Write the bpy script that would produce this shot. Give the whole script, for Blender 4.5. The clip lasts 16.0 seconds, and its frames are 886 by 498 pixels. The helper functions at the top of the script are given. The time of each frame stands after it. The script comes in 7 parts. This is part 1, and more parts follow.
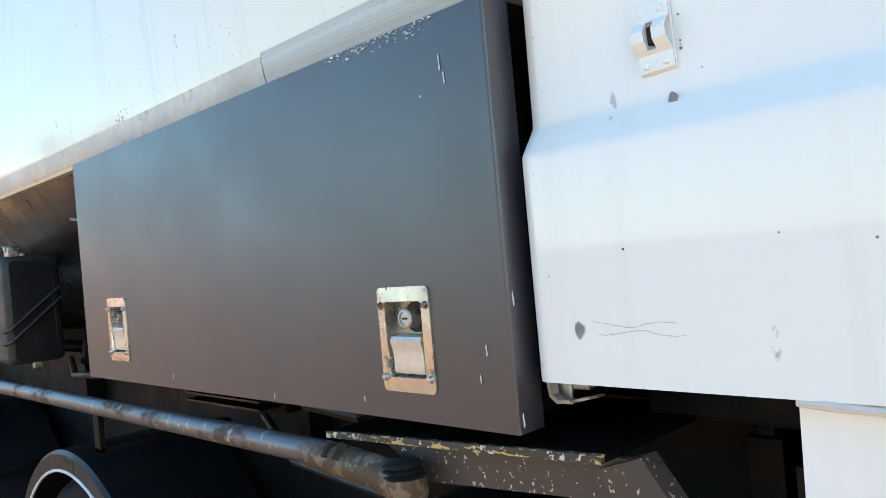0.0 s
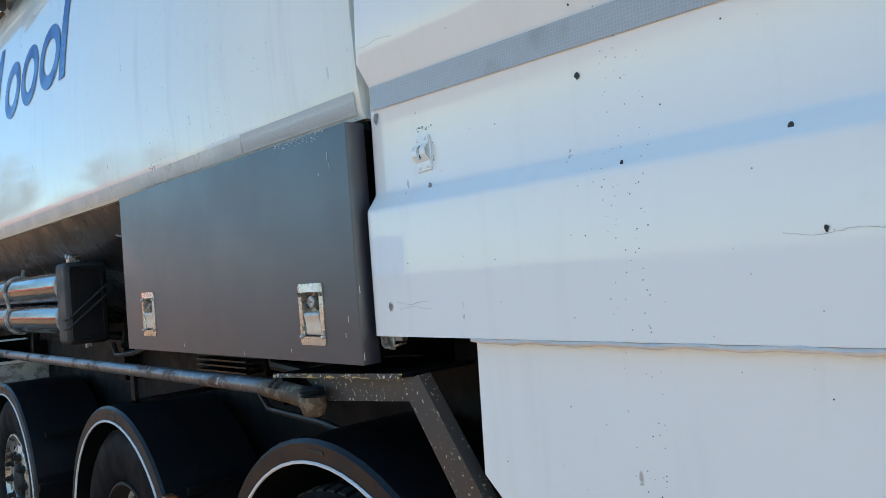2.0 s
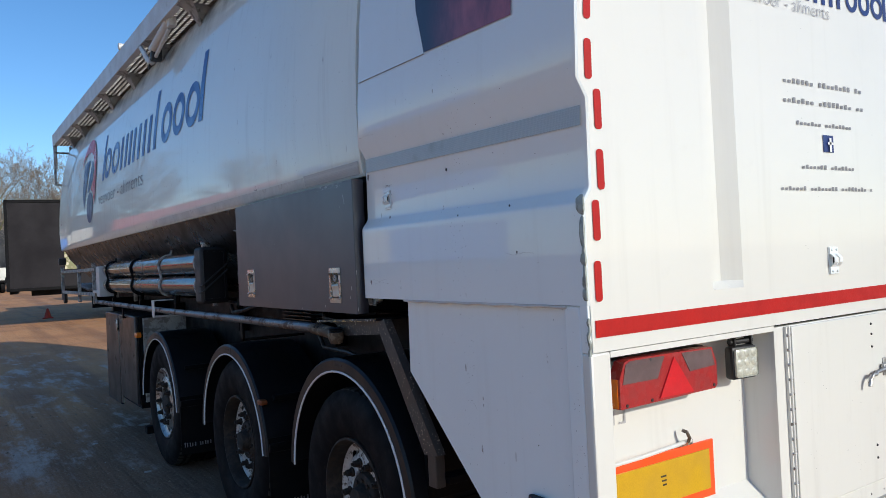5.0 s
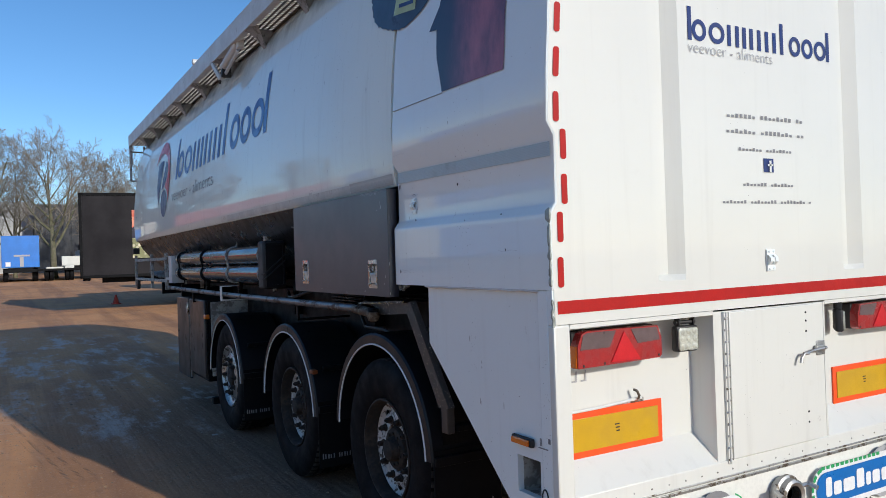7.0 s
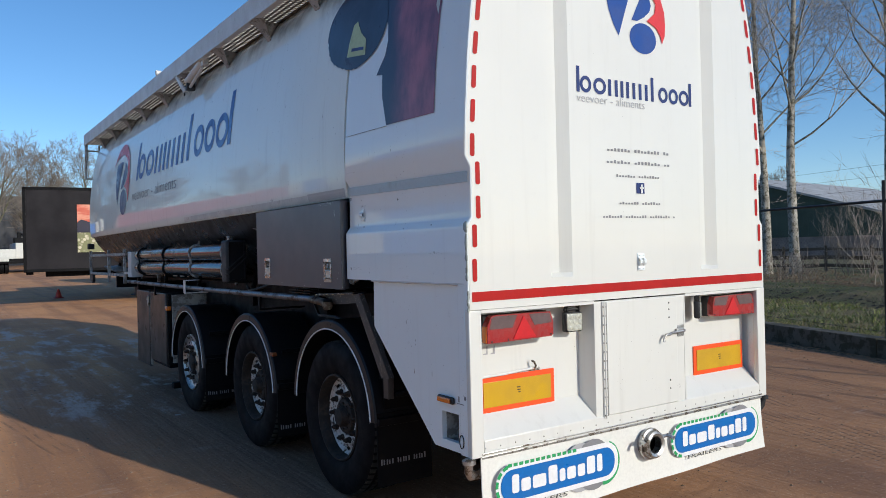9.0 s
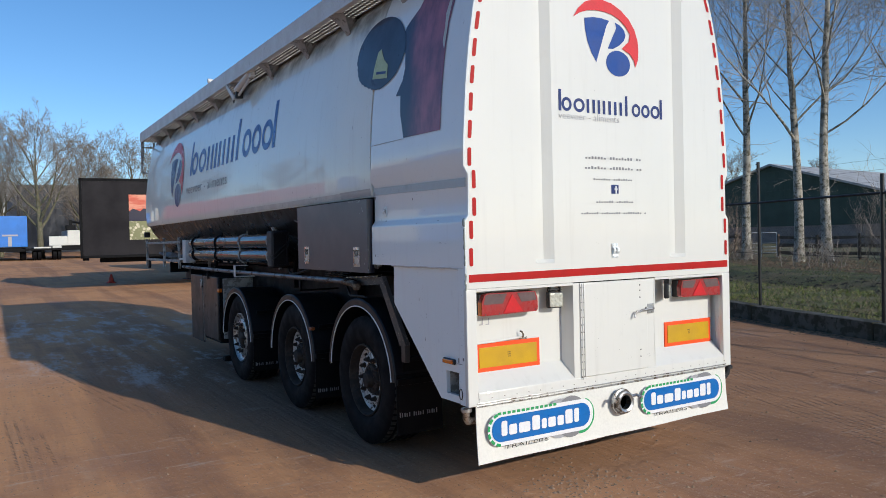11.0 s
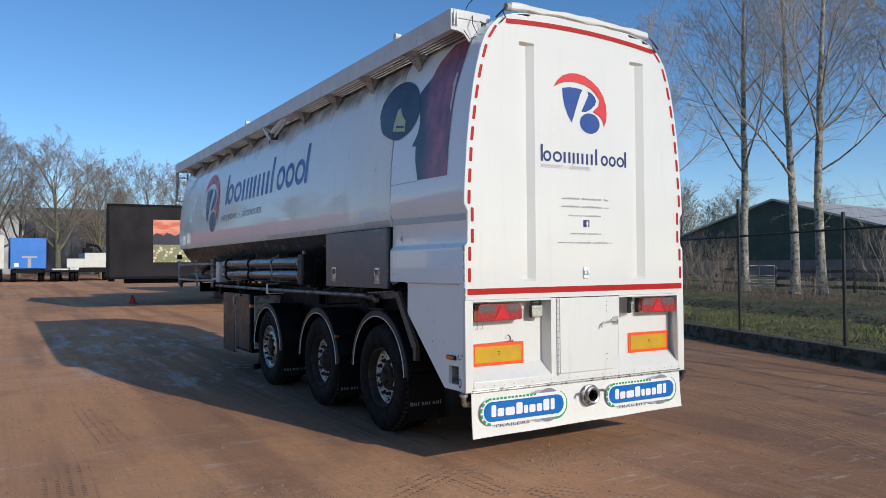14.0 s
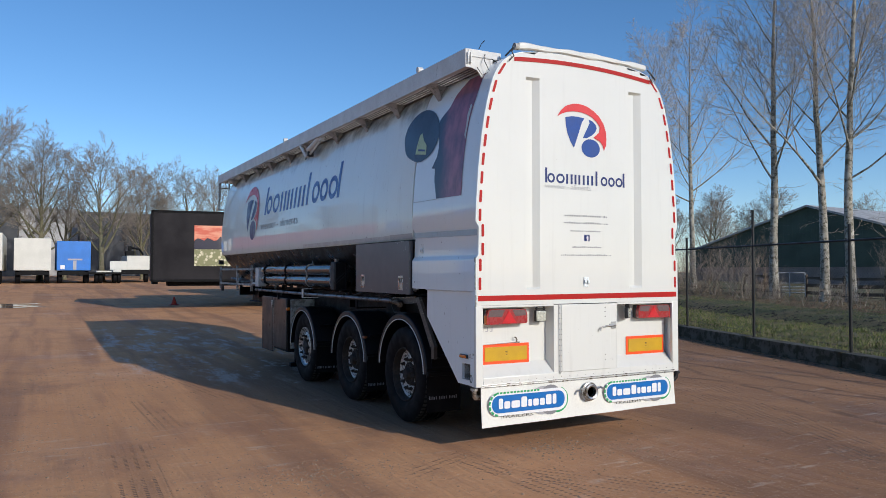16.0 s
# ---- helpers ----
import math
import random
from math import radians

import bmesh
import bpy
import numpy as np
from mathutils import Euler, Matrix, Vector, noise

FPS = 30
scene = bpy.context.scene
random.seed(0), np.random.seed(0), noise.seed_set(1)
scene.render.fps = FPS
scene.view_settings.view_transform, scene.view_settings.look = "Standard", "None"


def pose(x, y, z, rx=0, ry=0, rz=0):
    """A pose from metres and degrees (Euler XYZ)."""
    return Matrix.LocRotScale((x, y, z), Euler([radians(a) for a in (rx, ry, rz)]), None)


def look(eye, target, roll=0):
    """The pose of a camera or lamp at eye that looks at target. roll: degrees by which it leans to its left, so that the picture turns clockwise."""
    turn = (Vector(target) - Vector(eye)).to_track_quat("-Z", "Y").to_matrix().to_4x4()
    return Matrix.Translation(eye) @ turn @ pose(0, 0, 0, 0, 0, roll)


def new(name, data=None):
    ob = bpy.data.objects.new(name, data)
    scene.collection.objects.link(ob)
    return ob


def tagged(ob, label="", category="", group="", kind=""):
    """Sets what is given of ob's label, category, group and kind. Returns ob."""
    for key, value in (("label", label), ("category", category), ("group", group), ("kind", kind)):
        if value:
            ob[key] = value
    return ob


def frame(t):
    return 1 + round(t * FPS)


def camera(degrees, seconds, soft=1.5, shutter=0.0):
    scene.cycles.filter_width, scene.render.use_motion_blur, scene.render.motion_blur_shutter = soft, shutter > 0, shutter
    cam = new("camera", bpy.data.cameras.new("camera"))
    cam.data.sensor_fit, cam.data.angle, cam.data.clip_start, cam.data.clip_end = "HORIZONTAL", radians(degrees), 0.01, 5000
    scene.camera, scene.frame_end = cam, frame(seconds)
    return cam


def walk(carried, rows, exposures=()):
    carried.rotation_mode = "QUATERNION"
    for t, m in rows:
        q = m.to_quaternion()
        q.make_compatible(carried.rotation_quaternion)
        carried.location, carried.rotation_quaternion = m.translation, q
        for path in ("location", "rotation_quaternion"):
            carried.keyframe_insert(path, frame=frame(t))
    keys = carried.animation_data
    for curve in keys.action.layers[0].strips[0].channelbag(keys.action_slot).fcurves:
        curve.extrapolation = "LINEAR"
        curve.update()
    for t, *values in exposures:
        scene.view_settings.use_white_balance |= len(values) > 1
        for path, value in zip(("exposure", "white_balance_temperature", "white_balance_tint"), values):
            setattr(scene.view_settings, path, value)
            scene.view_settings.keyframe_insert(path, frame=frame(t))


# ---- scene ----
cam = camera(61.0, 16.0, 0.85)
PATH = [
    (0, (-2.067, 0.718, 1.673), (-0.657, 2.136, 1.691), -5.1),
    (0.5, (-2.138, 0.629, 1.662), (-0.734, 2.051, 1.732), -4.7),
    (1, (-2.249, 0.416, 1.641), (-0.854, 1.848, 1.697), -4.5),
    (1.5, (-2.318, 0.159, 1.656), (-0.935, 1.602, 1.708), -4.5),
    (2, (-2.373, -0.104, 1.645), (-1.022, 1.369, 1.696), -4.4),
    (2.5, (-2.452, -0.327, 1.655), (-1.147, 1.188, 1.703), -4.0),
    (2.8, (-2.529, -0.473, 1.641), (-1.248, 1.063, 1.679), -3.6),
    (3, (-2.579, -0.571, 1.63), (-1.312, 0.976, 1.677), -3.6),
    (3.2, (-2.614, -0.658, 1.645), (-1.358, 0.898, 1.683), -3.5),
    (5.3, (-2.846, -1.667, 1.653), (-1.752, 0.007, 1.681), -2.5),
    (5.5, (-2.864, -1.738, 1.654), (-1.787, -0.053, 1.683), -2.3),
    (6, (-2.906, -1.946, 1.649), (-1.87, -0.236, 1.672), -2.2),
    (6.5, (-2.972, -2.119, 1.646), (-1.956, -0.396, 1.665), -2.1),
    (7, (-3.094, -2.292, 1.646), (-2.09, -0.562, 1.662), -1.9),
    (7.5, (-3.245, -2.477, 1.661), (-2.253, -0.741, 1.673), -1.7),
    (8, (-3.35, -2.679, 1.673), (-2.366, -0.938, 1.68), -1.5),
    (8.5, (-3.461, -2.894, 1.682), (-2.362, -1.223, 1.684), -1.6),
    (8.7, (-3.498, -2.968, 1.67), (-2.368, -1.317, 1.676), -1.4),
    (10.8, (-3.85, -3.932, 1.692), (-2.794, -2.234, 1.663), -1.3),
    (11, (-3.909, -4.011, 1.691), (-2.864, -2.306, 1.662), -1.3),
    (11.5, (-4.043, -4.206, 1.699), (-2.999, -2.5, 1.668), -1.1),
    (12, (-4.109, -4.371, 1.713), (-3.057, -2.67, 1.687), -0.9),
    (12.5, (-4.208, -4.584, 1.669), (-3.142, -2.892, 1.69), -0.8),
    (13, (-4.326, -4.765, 1.682), (-3.271, -3.066, 1.718), -0.7),
    (13.5, (-4.501, -4.969, 1.631), (-3.459, -3.262, 1.677), -0.5),
    (14, (-4.599, -5.172, 1.633), (-3.569, -3.458, 1.681), -0.4),
    (14.5, (-4.628, -5.439, 1.63), (-3.614, -3.716, 1.679), -0.4),
    (15, (-4.677, -5.648, 1.651), (-3.682, -3.914, 1.703), -0.2),
    (15.5, (-4.795, -5.83, 1.655), (-3.819, -4.085, 1.711), -0.1),
    (16, (-4.887, -5.996, 1.682), (-3.933, -4.239, 1.741), 0.0),
]
EXPOSURES = [(0, 2.05, 8400, 2), (0.5, 1.74, 8150, 1), (1.0, 1.69, 7850, 0), (1.5, 1.55, 7600, 0), (2.5, 1.31, 7180, -1), (3.2, 1.02, 6900, 1), (4.2, 0.56, 6600, 6), (5.3, 0.24, 6440, 9), (8.7, 0.17, 6430, 9), (16, 0.11, 6420, 11)]
walk(cam, [(t, look(eye, target, roll)) for t, eye, target, roll in PATH], EXPOSURES)

# ---- world and sun ----
SUN_WAY = Vector((-2.35, 8.9, -3.83)).normalized()
world = bpy.data.worlds.new("sky")
scene.world = world
world.use_nodes = True
wn, wl = world.node_tree.nodes, world.node_tree.links
wn.clear()
sky = wn.new("ShaderNodeTexSky")
sky.sky_type = "NISHITA"
sky.sun_disc = False
sky.sun_elevation = math.asin(-SUN_WAY.z)
sky.sun_rotation = math.atan2(-SUN_WAY.x, -SUN_WAY.y)
sky.altitude, sky.air_density, sky.dust_density, sky.ozone_density = 0, 0.8, 0.4, 3.0
wbg, wout = wn.new("ShaderNodeBackground"), wn.new("ShaderNodeOutputWorld")
wbg.inputs["Strength"].default_value = 0.133
tint = wn.new("ShaderNodeHueSaturation")
tint.inputs["Saturation"].default_value = 1.17
wl.new(sky.outputs[0], tint.inputs["Color"])
wl.new(tint.outputs[0], wbg.inputs[0])
wl.new(wbg.outputs[0], wout.inputs[0])
sun_data = bpy.data.lights.new("sun", "SUN")
sun_data.energy, sun_data.angle, sun_data.color = 2.72, radians(0.53), (1.0, 0.94, 0.84)
sun = new("sun", sun_data)
sun.matrix_world = Matrix.Translation((20, -60, 30)) @ SUN_WAY.to_track_quat("-Z", "Y").to_matrix().to_4x4()

# ---- materials ----
class Nodes:
    """A small builder round one material's node tree."""

    def __init__(self, name):
        self.m = bpy.data.materials.new(name)
        self.m.use_nodes = True
        self.t = self.m.node_tree
        self.b = self.t.nodes["Principled BSDF"]
        self.co = self.add("ShaderNodeTexCoord").outputs["Object"]

    def add(self, kind, **values):
        n = self.t.nodes.new(kind)
        for key, v in values.items():
            n.inputs[key.replace("_", " ")].default_value = v
        return n

    def link(self, a, b):
        self.t.links.new(a, b)

    def stretch(self, s):
        n = self.add("ShaderNodeMapping")
        n.inputs["Scale"].default_value = s
        self.link(self.co, n.inputs["Vector"])
        return n.outputs[0]

    def noise(self, scale, detail=4, rough=0.55, vec=None):
        n = self.add("ShaderNodeTexNoise", Scale=scale, Detail=detail, Roughness=rough)
        self.link(vec or self.co, n.inputs["Vector"])
        return n.outputs["Fac"]

    def ramp(self, fac, lo, hi, a=0.0, b=1.0):
        n = self.t.nodes.new("ShaderNodeMapRange")
        n.interpolation_type = "SMOOTHSTEP"
        for i, v in enumerate((lo, hi, a, b)):
            n.inputs[1 + i].default_value = v
        self.link(fac, n.inputs[0])
        return n.outputs[0]

    def math(self, op, a, b):
        n = self.t.nodes.new("ShaderNodeMath")
        n.operation = op
        for i, v in enumerate((a, b)):
            if isinstance(v, (int, float)):
                n.inputs[i].default_value = v
            else:
                self.link(v, n.inputs[i])
        return n.outputs[0]

    def mix(self, fac, a, b):
        n = self.t.nodes.new("ShaderNodeMix")
        n.data_type = "RGBA"
        for sock, v in ((n.inputs[0], fac), (n.inputs[6], a), (n.inputs[7], b)):
            if isinstance(v, (int, float)):
                sock.default_value = v
            elif isinstance(v, tuple):
                sock.default_value = (*v, 1)
            else:
                self.link(v, sock)
        return n.outputs[2]

    def specks(self, scale, size, keep, vec=None):
        """Small round specks: size is the radius in cells, keep the share of cells that hold one."""
        v = self.add("ShaderNodeTexVoronoi", Scale=scale)
        self.link(vec or self.co, v.inputs["Vector"])
        sep = self.t.nodes.new("ShaderNodeSeparateColor")
        self.link(v.outputs["Color"], sep.inputs[0])
        dot = self.ramp(v.outputs["Distance"], size * 1.25, size * 0.75)
        small = self.ramp(sep.outputs[1], 0.0, 1.0, 0.3, 1.0)
        return self.math("MULTIPLY", self.math("MULTIPLY", dot, small), self.math("LESS_THAN", sep.outputs[0], keep))

    def bump(self, height, strength, distance=0.01, normal=None):
        n = self.add("ShaderNodeBump", Strength=strength, Distance=distance)
        self.link(height, n.inputs["Height"])
        if normal is not None:
            self.link(normal, n.inputs["Normal"])
        return n.outputs[0]

    def done(self, color, rough=0.5, metal=0.0, normal=None, coat=0.0):
        for sock, v in ((self.b.inputs["Base Color"], color), (self.b.inputs["Roughness"], rough)):
            if isinstance(v, (int, float)):
                sock.default_value = v
            elif isinstance(v, tuple):
                sock.default_value = (*v, 1)
            else:
                self.link(v, sock)
        self.b.inputs["Metallic"].default_value = metal
        if coat:
            self.b.inputs["Coat Weight"].default_value = coat
            self.b.inputs["Coat Roughness"].default_value = 0.035
        if normal is not None:
            self.link(normal, self.b.inputs["Normal"])
        return self.m


def plain(name, color, rough=0.5, metal=0.0, var=0.25, scale=6.0, fine=60.0, bump=0.15, dist=0.002, coat=0.0, dirt=None, amount=0.35, spec=0.5):
    """A surface with variation at two scales, optional dirt patches and a fine relief."""
    n = Nodes(name)
    big, small = n.noise(scale), n.noise(fine, 3)
    dark = tuple(c * (1 - var) for c in color)
    col = n.mix(n.ramp(big, 0.3, 0.7), color, dark)
    col = n.mix(n.ramp(small, 0.35, 0.75, 0.0, 0.35), col, tuple(c * (1 - var) * 0.8 for c in color))
    r = n.ramp(big, 0.3, 0.7, max(rough - 0.08, 0.02), min(rough + 0.12, 1))
    if dirt:
        mask = n.ramp(n.noise(scale * 2.3, 6, 0.65), 0.62 - amount * 0.4, 0.72 - amount * 0.4)
        col = n.mix(mask, col, dirt)
        r = n.math("MAXIMUM", r, n.math("MULTIPLY", mask, 0.7))
    n.b.inputs["Specular IOR Level"].default_value = spec
    return n.done(col, r, metal, n.bump(small, bump, dist), coat)


def paint(name, color, rough, wave, speck=(0.04, 0.035, 0.03), keep=0.12, streak=0.25, coat=0.5, wavescale=1.6, flat=(0.0, 1.0, 1.0), crown=False):
    """Lacquered sheet: wavy plates, chips and flyspecks, rain streaks and grime."""
    n = Nodes(name)
    cloud = n.noise(1.3, 5)
    col = n.mix(n.ramp(cloud, 0.35, 0.7, 0.0, 0.5), color, tuple(c * 0.94 for c in color))
    rain = n.noise(1.0, 5, 0.6, n.stretch((14.0, 14.0, 0.9)))
    col = n.mix(n.ramp(rain, 0.52, 0.78, 0.0, streak), col, (0.33, 0.30, 0.26))
    grime = n.noise(9.0, 6, 0.7)
    col = n.mix(n.ramp(grime, 0.58, 0.82, 0.0, streak), col, (0.45, 0.42, 0.38))
    sheet = n.stretch(flat)
    col = n.mix(n.specks(34.0, 0.055, keep, sheet), col, speck)
    col = n.mix(n.specks(11.0, 0.024, keep * 0.7, sheet), col, speck)
    trail = n.math("LESS_THAN", n.noise(3.4, 1, 0.4, n.stretch((flat[0], flat[1], 0.05))), 0.40)
    col = n.mix(n.math("MULTIPLY", n.specks(105.0, 0.14, keep * 0.6, sheet), trail), col, speck)
    tall = n.stretch((flat[0] * 3.0, flat[1] * 3.0, 0.8))
    col = n.mix(n.math("MULTIPLY", n.specks(7.0, 0.10, keep * 0.3, tall), n.ramp(n.noise(60.0, 2), 0.45, 0.55)), col, (0.35, 0.34, 0.32))
    scratch = n.specks(5.0, 0.16, keep * 0.1, n.stretch((flat[0] * 0.6, flat[1] * 0.6, 2.2)))
    col = n.mix(n.math("MULTIPLY", scratch, n.ramp(n.noise(55.0, 3), 0.53, 0.56)), col, (0.25, 0.24, 0.23))
    if crown:
        # algae and soot that wash down from the walkway
        axes = n.t.nodes.new("ShaderNodeSeparateXYZ")
        n.link(n.co, axes.inputs[0])
        edge = n.math("ADD", axes.outputs[2], n.math("MULTIPLY", n.noise(1.0, 6, 0.65, n.stretch((1.6, 1.6, 1.1))), 0.7))
        col = n.mix(n.math("MULTIPLY", n.ramp(edge, 3.68, 3.96, 0.0, 0.9), n.ramp(n.noise(5.0, 5, 0.6), 0.3, 0.6, 0.45, 1.0)), col, (0.15, 0.15, 0.14))
    h = n.noise(wavescale, 2, 0.4)
    nor = n.bump(h, 0.6, wave)
    nor = n.bump(n.noise(160.0, 2), 0.05, 0.001, nor)
    r = n.ramp(grime, 0.4, 0.8, rough, rough + 0.04)
    return n.done(col, r, 0.0, nor, coat)


M = {}
M["white"] = paint("white_lacquer", (0.84, 0.89, 0.89), 0.3, 0.005, keep=0.17, streak=0.07, coat=0.8)
M["tank"] = paint("white_tank_lacquer", (0.84, 0.885, 0.83), 0.4, 0.009, keep=0.09, streak=0.16, coat=0.7, wavescale=2.6, crown=True)
for key in ("tank", "white"):
    M[key].node_tree.nodes["Principled BSDF"].inputs["Specular IOR Level"].default_value = 0.15
M["rear"] = paint("white_rear_lacquer", (0.715, 0.71, 0.66), 0.3, 0.003, keep=0.03, streak=0.10, flat=(1.0, 0.0, 1.0))
M["rear_low"] = paint("scuffed_white_frame_lacquer", (0.715, 0.71, 0.66), 0.34, 0.004, keep=0.16, streak=0.16, flat=(1.0, 0.0, 1.0))
M["flap_white"] = plain("white_flap_rubber", (0.78, 0.765, 0.70), 0.5, var=0.04, scale=3, dirt=(0.64, 0.60, 0.53), amount=-0.05)
M["rail"] = plain("white_rail_paint", (0.68, 0.68, 0.66), 0.45, var=0.12, scale=4, dirt=(0.45, 0.43, 0.40), amount=0.02)
M["stay_grey"] = plain("dull_grey_gusset_paint", (0.38, 0.378, 0.37), 0.6, var=0.25, scale=6, dirt=(0.15, 0.15, 0.14), amount=0.25)
M["under_grey"] = plain("dirty_grey_grating_frame", (0.19, 0.195, 0.20), 0.6, var=0.3, scale=5, dirt=(0.08, 0.08, 0.075), amount=0.3)
M["gusset"] = plain("dusty_grey_white_paint", (0.5, 0.49, 0.46), 0.6, var=0.25, scale=7, dirt=(0.22, 0.2, 0.18), amount=0.4)
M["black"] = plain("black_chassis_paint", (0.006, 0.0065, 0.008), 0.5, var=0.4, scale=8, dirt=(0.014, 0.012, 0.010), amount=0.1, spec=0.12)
M["belly"] = plain("black_glossy_tank_belly", (0.010, 0.010, 0.011), 0.3, var=0.3, scale=5, dirt=(0.03, 0.025, 0.02), amount=0.15, bump=0.3, spec=0.3)
M["tyre"] = plain("tyre_rubber", (0.007, 0.007, 0.0085), 0.65, var=0.3, scale=9, fine=90, bump=0.4, dirt=(0.013, 0.012, 0.011), amount=0.1, spec=0.12)
M["tread"] = plain("dusty_tread_rubber", (0.034, 0.032, 0.029), 0.8, var=0.4, scale=7, fine=70, bump=0.4, dirt=(0.07, 0.062, 0.052), amount=0.25)
M["flap"] = plain("black_flap_rubber", (0.006, 0.0065, 0.008), 0.6, var=0.3, scale=5, dirt=(0.011, 0.010, 0.009), amount=0.15, spec=0.12)
M["guard"] = plain("black_mudguard_plastic", (0.010, 0.0105, 0.013), 0.36, var=0.25, scale=5, dirt=(0.016, 0.015, 0.014), amount=0.1, spec=0.35)
M["locker"] = None
M["chrome"] = plain("bright_steel", (0.66, 0.62, 0.56), 0.27, 0.85, var=0.2, scale=12, bump=0.1, dirt=(0.3, 0.27, 0.22), amount=0.15)
M["paddle"] = plain("warm_polished_paddle", (0.78, 0.73, 0.64), 0.42, 0.5, var=0.1, scale=10, bump=0.1)
M["grating"] = plain("dull_galvanised_grating", (0.66, 0.66, 0.63), 0.6, 0.1, var=0.2, scale=6, dirt=(0.3, 0.28, 0.26), amount=0.15)
M["tubing"] = plain("black_glossy_tube_enamel", (0.02, 0.022, 0.026), 0.18, 0.0, var=0.3, scale=6, bump=0.08, coat=0.3)
M["alu"] = plain("dull_aluminium", (0.55, 0.55, 0.54), 0.38, 0.9, var=0.25, scale=9, dirt=(0.16, 0.13, 0.10), amount=0.3)
M["wheel_steel"] = plain("brake_dusty_wheel_steel", (0.72, 0.70, 0.68), 0.5, 0.25, var=0.3, scale=10, dirt=(0.10, 0.07, 0.05), amount=0.3)
M["wheel_rust"] = plain("rusty_hub_steel", (0.065, 0.042, 0.028), 0.75, 0.2, var=0.5, scale=14, dirt=(0.03, 0.024, 0.02), amount=0.5, bump=0.4)
M["bracket"] = plain("brown_black_strut_paint", (0.055, 0.048, 0.044), 0.42, var=0.2, scale=6)
M["sidebox"] = plain("brown_grey_box_paint", (0.030, 0.028, 0.028), 0.35, var=0.2, scale=3, dirt=(0.06, 0.052, 0.045), amount=0.15)
M["red"] = plain("red_reflective_tape", (0.46, 0.018, 0.015), 0.4, var=0.15, scale=8, fine=180, bump=0.3, spec=0.2)
M["orange"] = plain("orange_red_fluorescent_border", (0.95, 0.09, 0.012), 0.4, var=0.08, scale=10)
M["yellow"] = plain("yellow_reflective_board", (0.60, 0.345, 0.012), 0.4, var=0.12, scale=8, fine=200, bump=0.2)
M["blue"] = plain("blue_vinyl", (0.025, 0.10, 0.36), 0.35, var=0.1, scale=6)
M["navy"] = plain("dark_blue_vinyl", (0.018, 0.035, 0.16), 0.35, var=0.15, scale=6)
M["logo_blue"] = plain("royal_blue_vinyl", (0.012, 0.062, 0.29), 0.35, var=0.12, scale=6)
M["logo_red"] = plain("red_vinyl", (0.70, 0.035, 0.035), 0.35, var=0.1, scale=6)
M["grey_vinyl"] = plain("grey_vinyl", (0.24, 0.24, 0.25), 0.4, var=0.1, scale=8)
M["light_grey_vinyl"] = plain("light_grey_vinyl", (0.42, 0.42, 0.43), 0.4, var=0.1, scale=8)
M["dark_print"] = plain("dark_printed_film", (0.018, 0.015, 0.038), 0.42, var=0.2, scale=2, fine=30, dirt=(0.03, 0.02, 0.045), amount=0.15, coat=0.35)
M["maroon"] = None
M["tag"] = plain("pale_green_print", (0.56, 0.62, 0.30), 0.4, var=0.15, scale=12)
M["pill"] = plain("bright_blue_print", (0.004, 0.145, 0.46), 0.35, var=0.08, scale=9)
M["green"] = plain("green_print", (0.03, 0.36, 0.12), 0.35, var=0.1, scale=9)
M["white_print"] = plain("white_print", (0.82, 0.82, 0.82), 0.35, var=0.05, scale=9)
M["tape"] = None
M["amber_dirty"] = plain("dusty_amber_lens", (0.30, 0.075, 0.015), 0.4, var=0.4, scale=30)
M["amber"] = plain("amber_lens", (0.85, 0.2, 0.015), 0.2, var=0.1, scale=20, coat=0.6)
M["lens_red"] = plain("red_lamp_lens", (0.40, 0.030, 0.030), 0.25, var=0.2, scale=30, fine=150, bump=0.5, coat=0.8)
M["lens_dark"] = plain("smoked_lamp_lens", (0.17, 0.12, 0.12), 0.12, var=0.3, scale=25, fine=150, bump=0.4, coat=0.8)
M["lens_tri"] = plain("red_triangle_reflector", (0.66, 0.02, 0.028), 0.15, var=0.1, scale=30, fine=220, bump=0.5, coat=0.8)
M["lens_clear"] = plain("clear_work_lamp_lens", (0.62, 0.62, 0.52), 0.15, var=0.35, scale=50, fine=160, bump=0.6, coat=0.8)
M["rubber"] = plain("black_rubber", (0.02, 0.02, 0.021), 0.55, var=0.2, scale=10)
M["cast"] = plain("dirty_cast_aluminium", (0.30, 0.24, 0.17), 0.6, 0.4, var=0.4, scale=14, dirt=(0.10, 0.07, 0.045), amount=0.5, bump=0.4)
M["concrete"] = plain("weathered_concrete", (0.13, 0.12, 0.095), 0.9, var=0.35, scale=2.5, fine=45, bump=0.5, dist=0.004, dirt=(0.05, 0.045, 0.028), amount=0.4)
M["post"] = plain("black_fence_paint", (0.012, 0.013, 0.013), 0.45, var=0.3, scale=6)
M["bark_pale"] = plain("pale_grey_bark", (0.50, 0.46, 0.39), 0.9, var=0.5, scale=2.2, fine=9, bump=0.8, dist=0.03, dirt=(0.13, 0.115, 0.08), amount=0.32)
M["bark"] = plain("brown_grey_bark", (0.22, 0.19, 0.13), 0.9, var=0.45, scale=3, fine=16, bump=0.8, dist=0.02, dirt=(0.12, 0.12, 0.06), amount=0.4)
M["twig"] = plain("brown_twigs", (0.32, 0.275, 0.225), 0.9, var=0.3, scale=2)
M["twig_pale"] = plain("grey_twigs", (0.52, 0.45, 0.38), 0.9, var=0.3, scale=2)
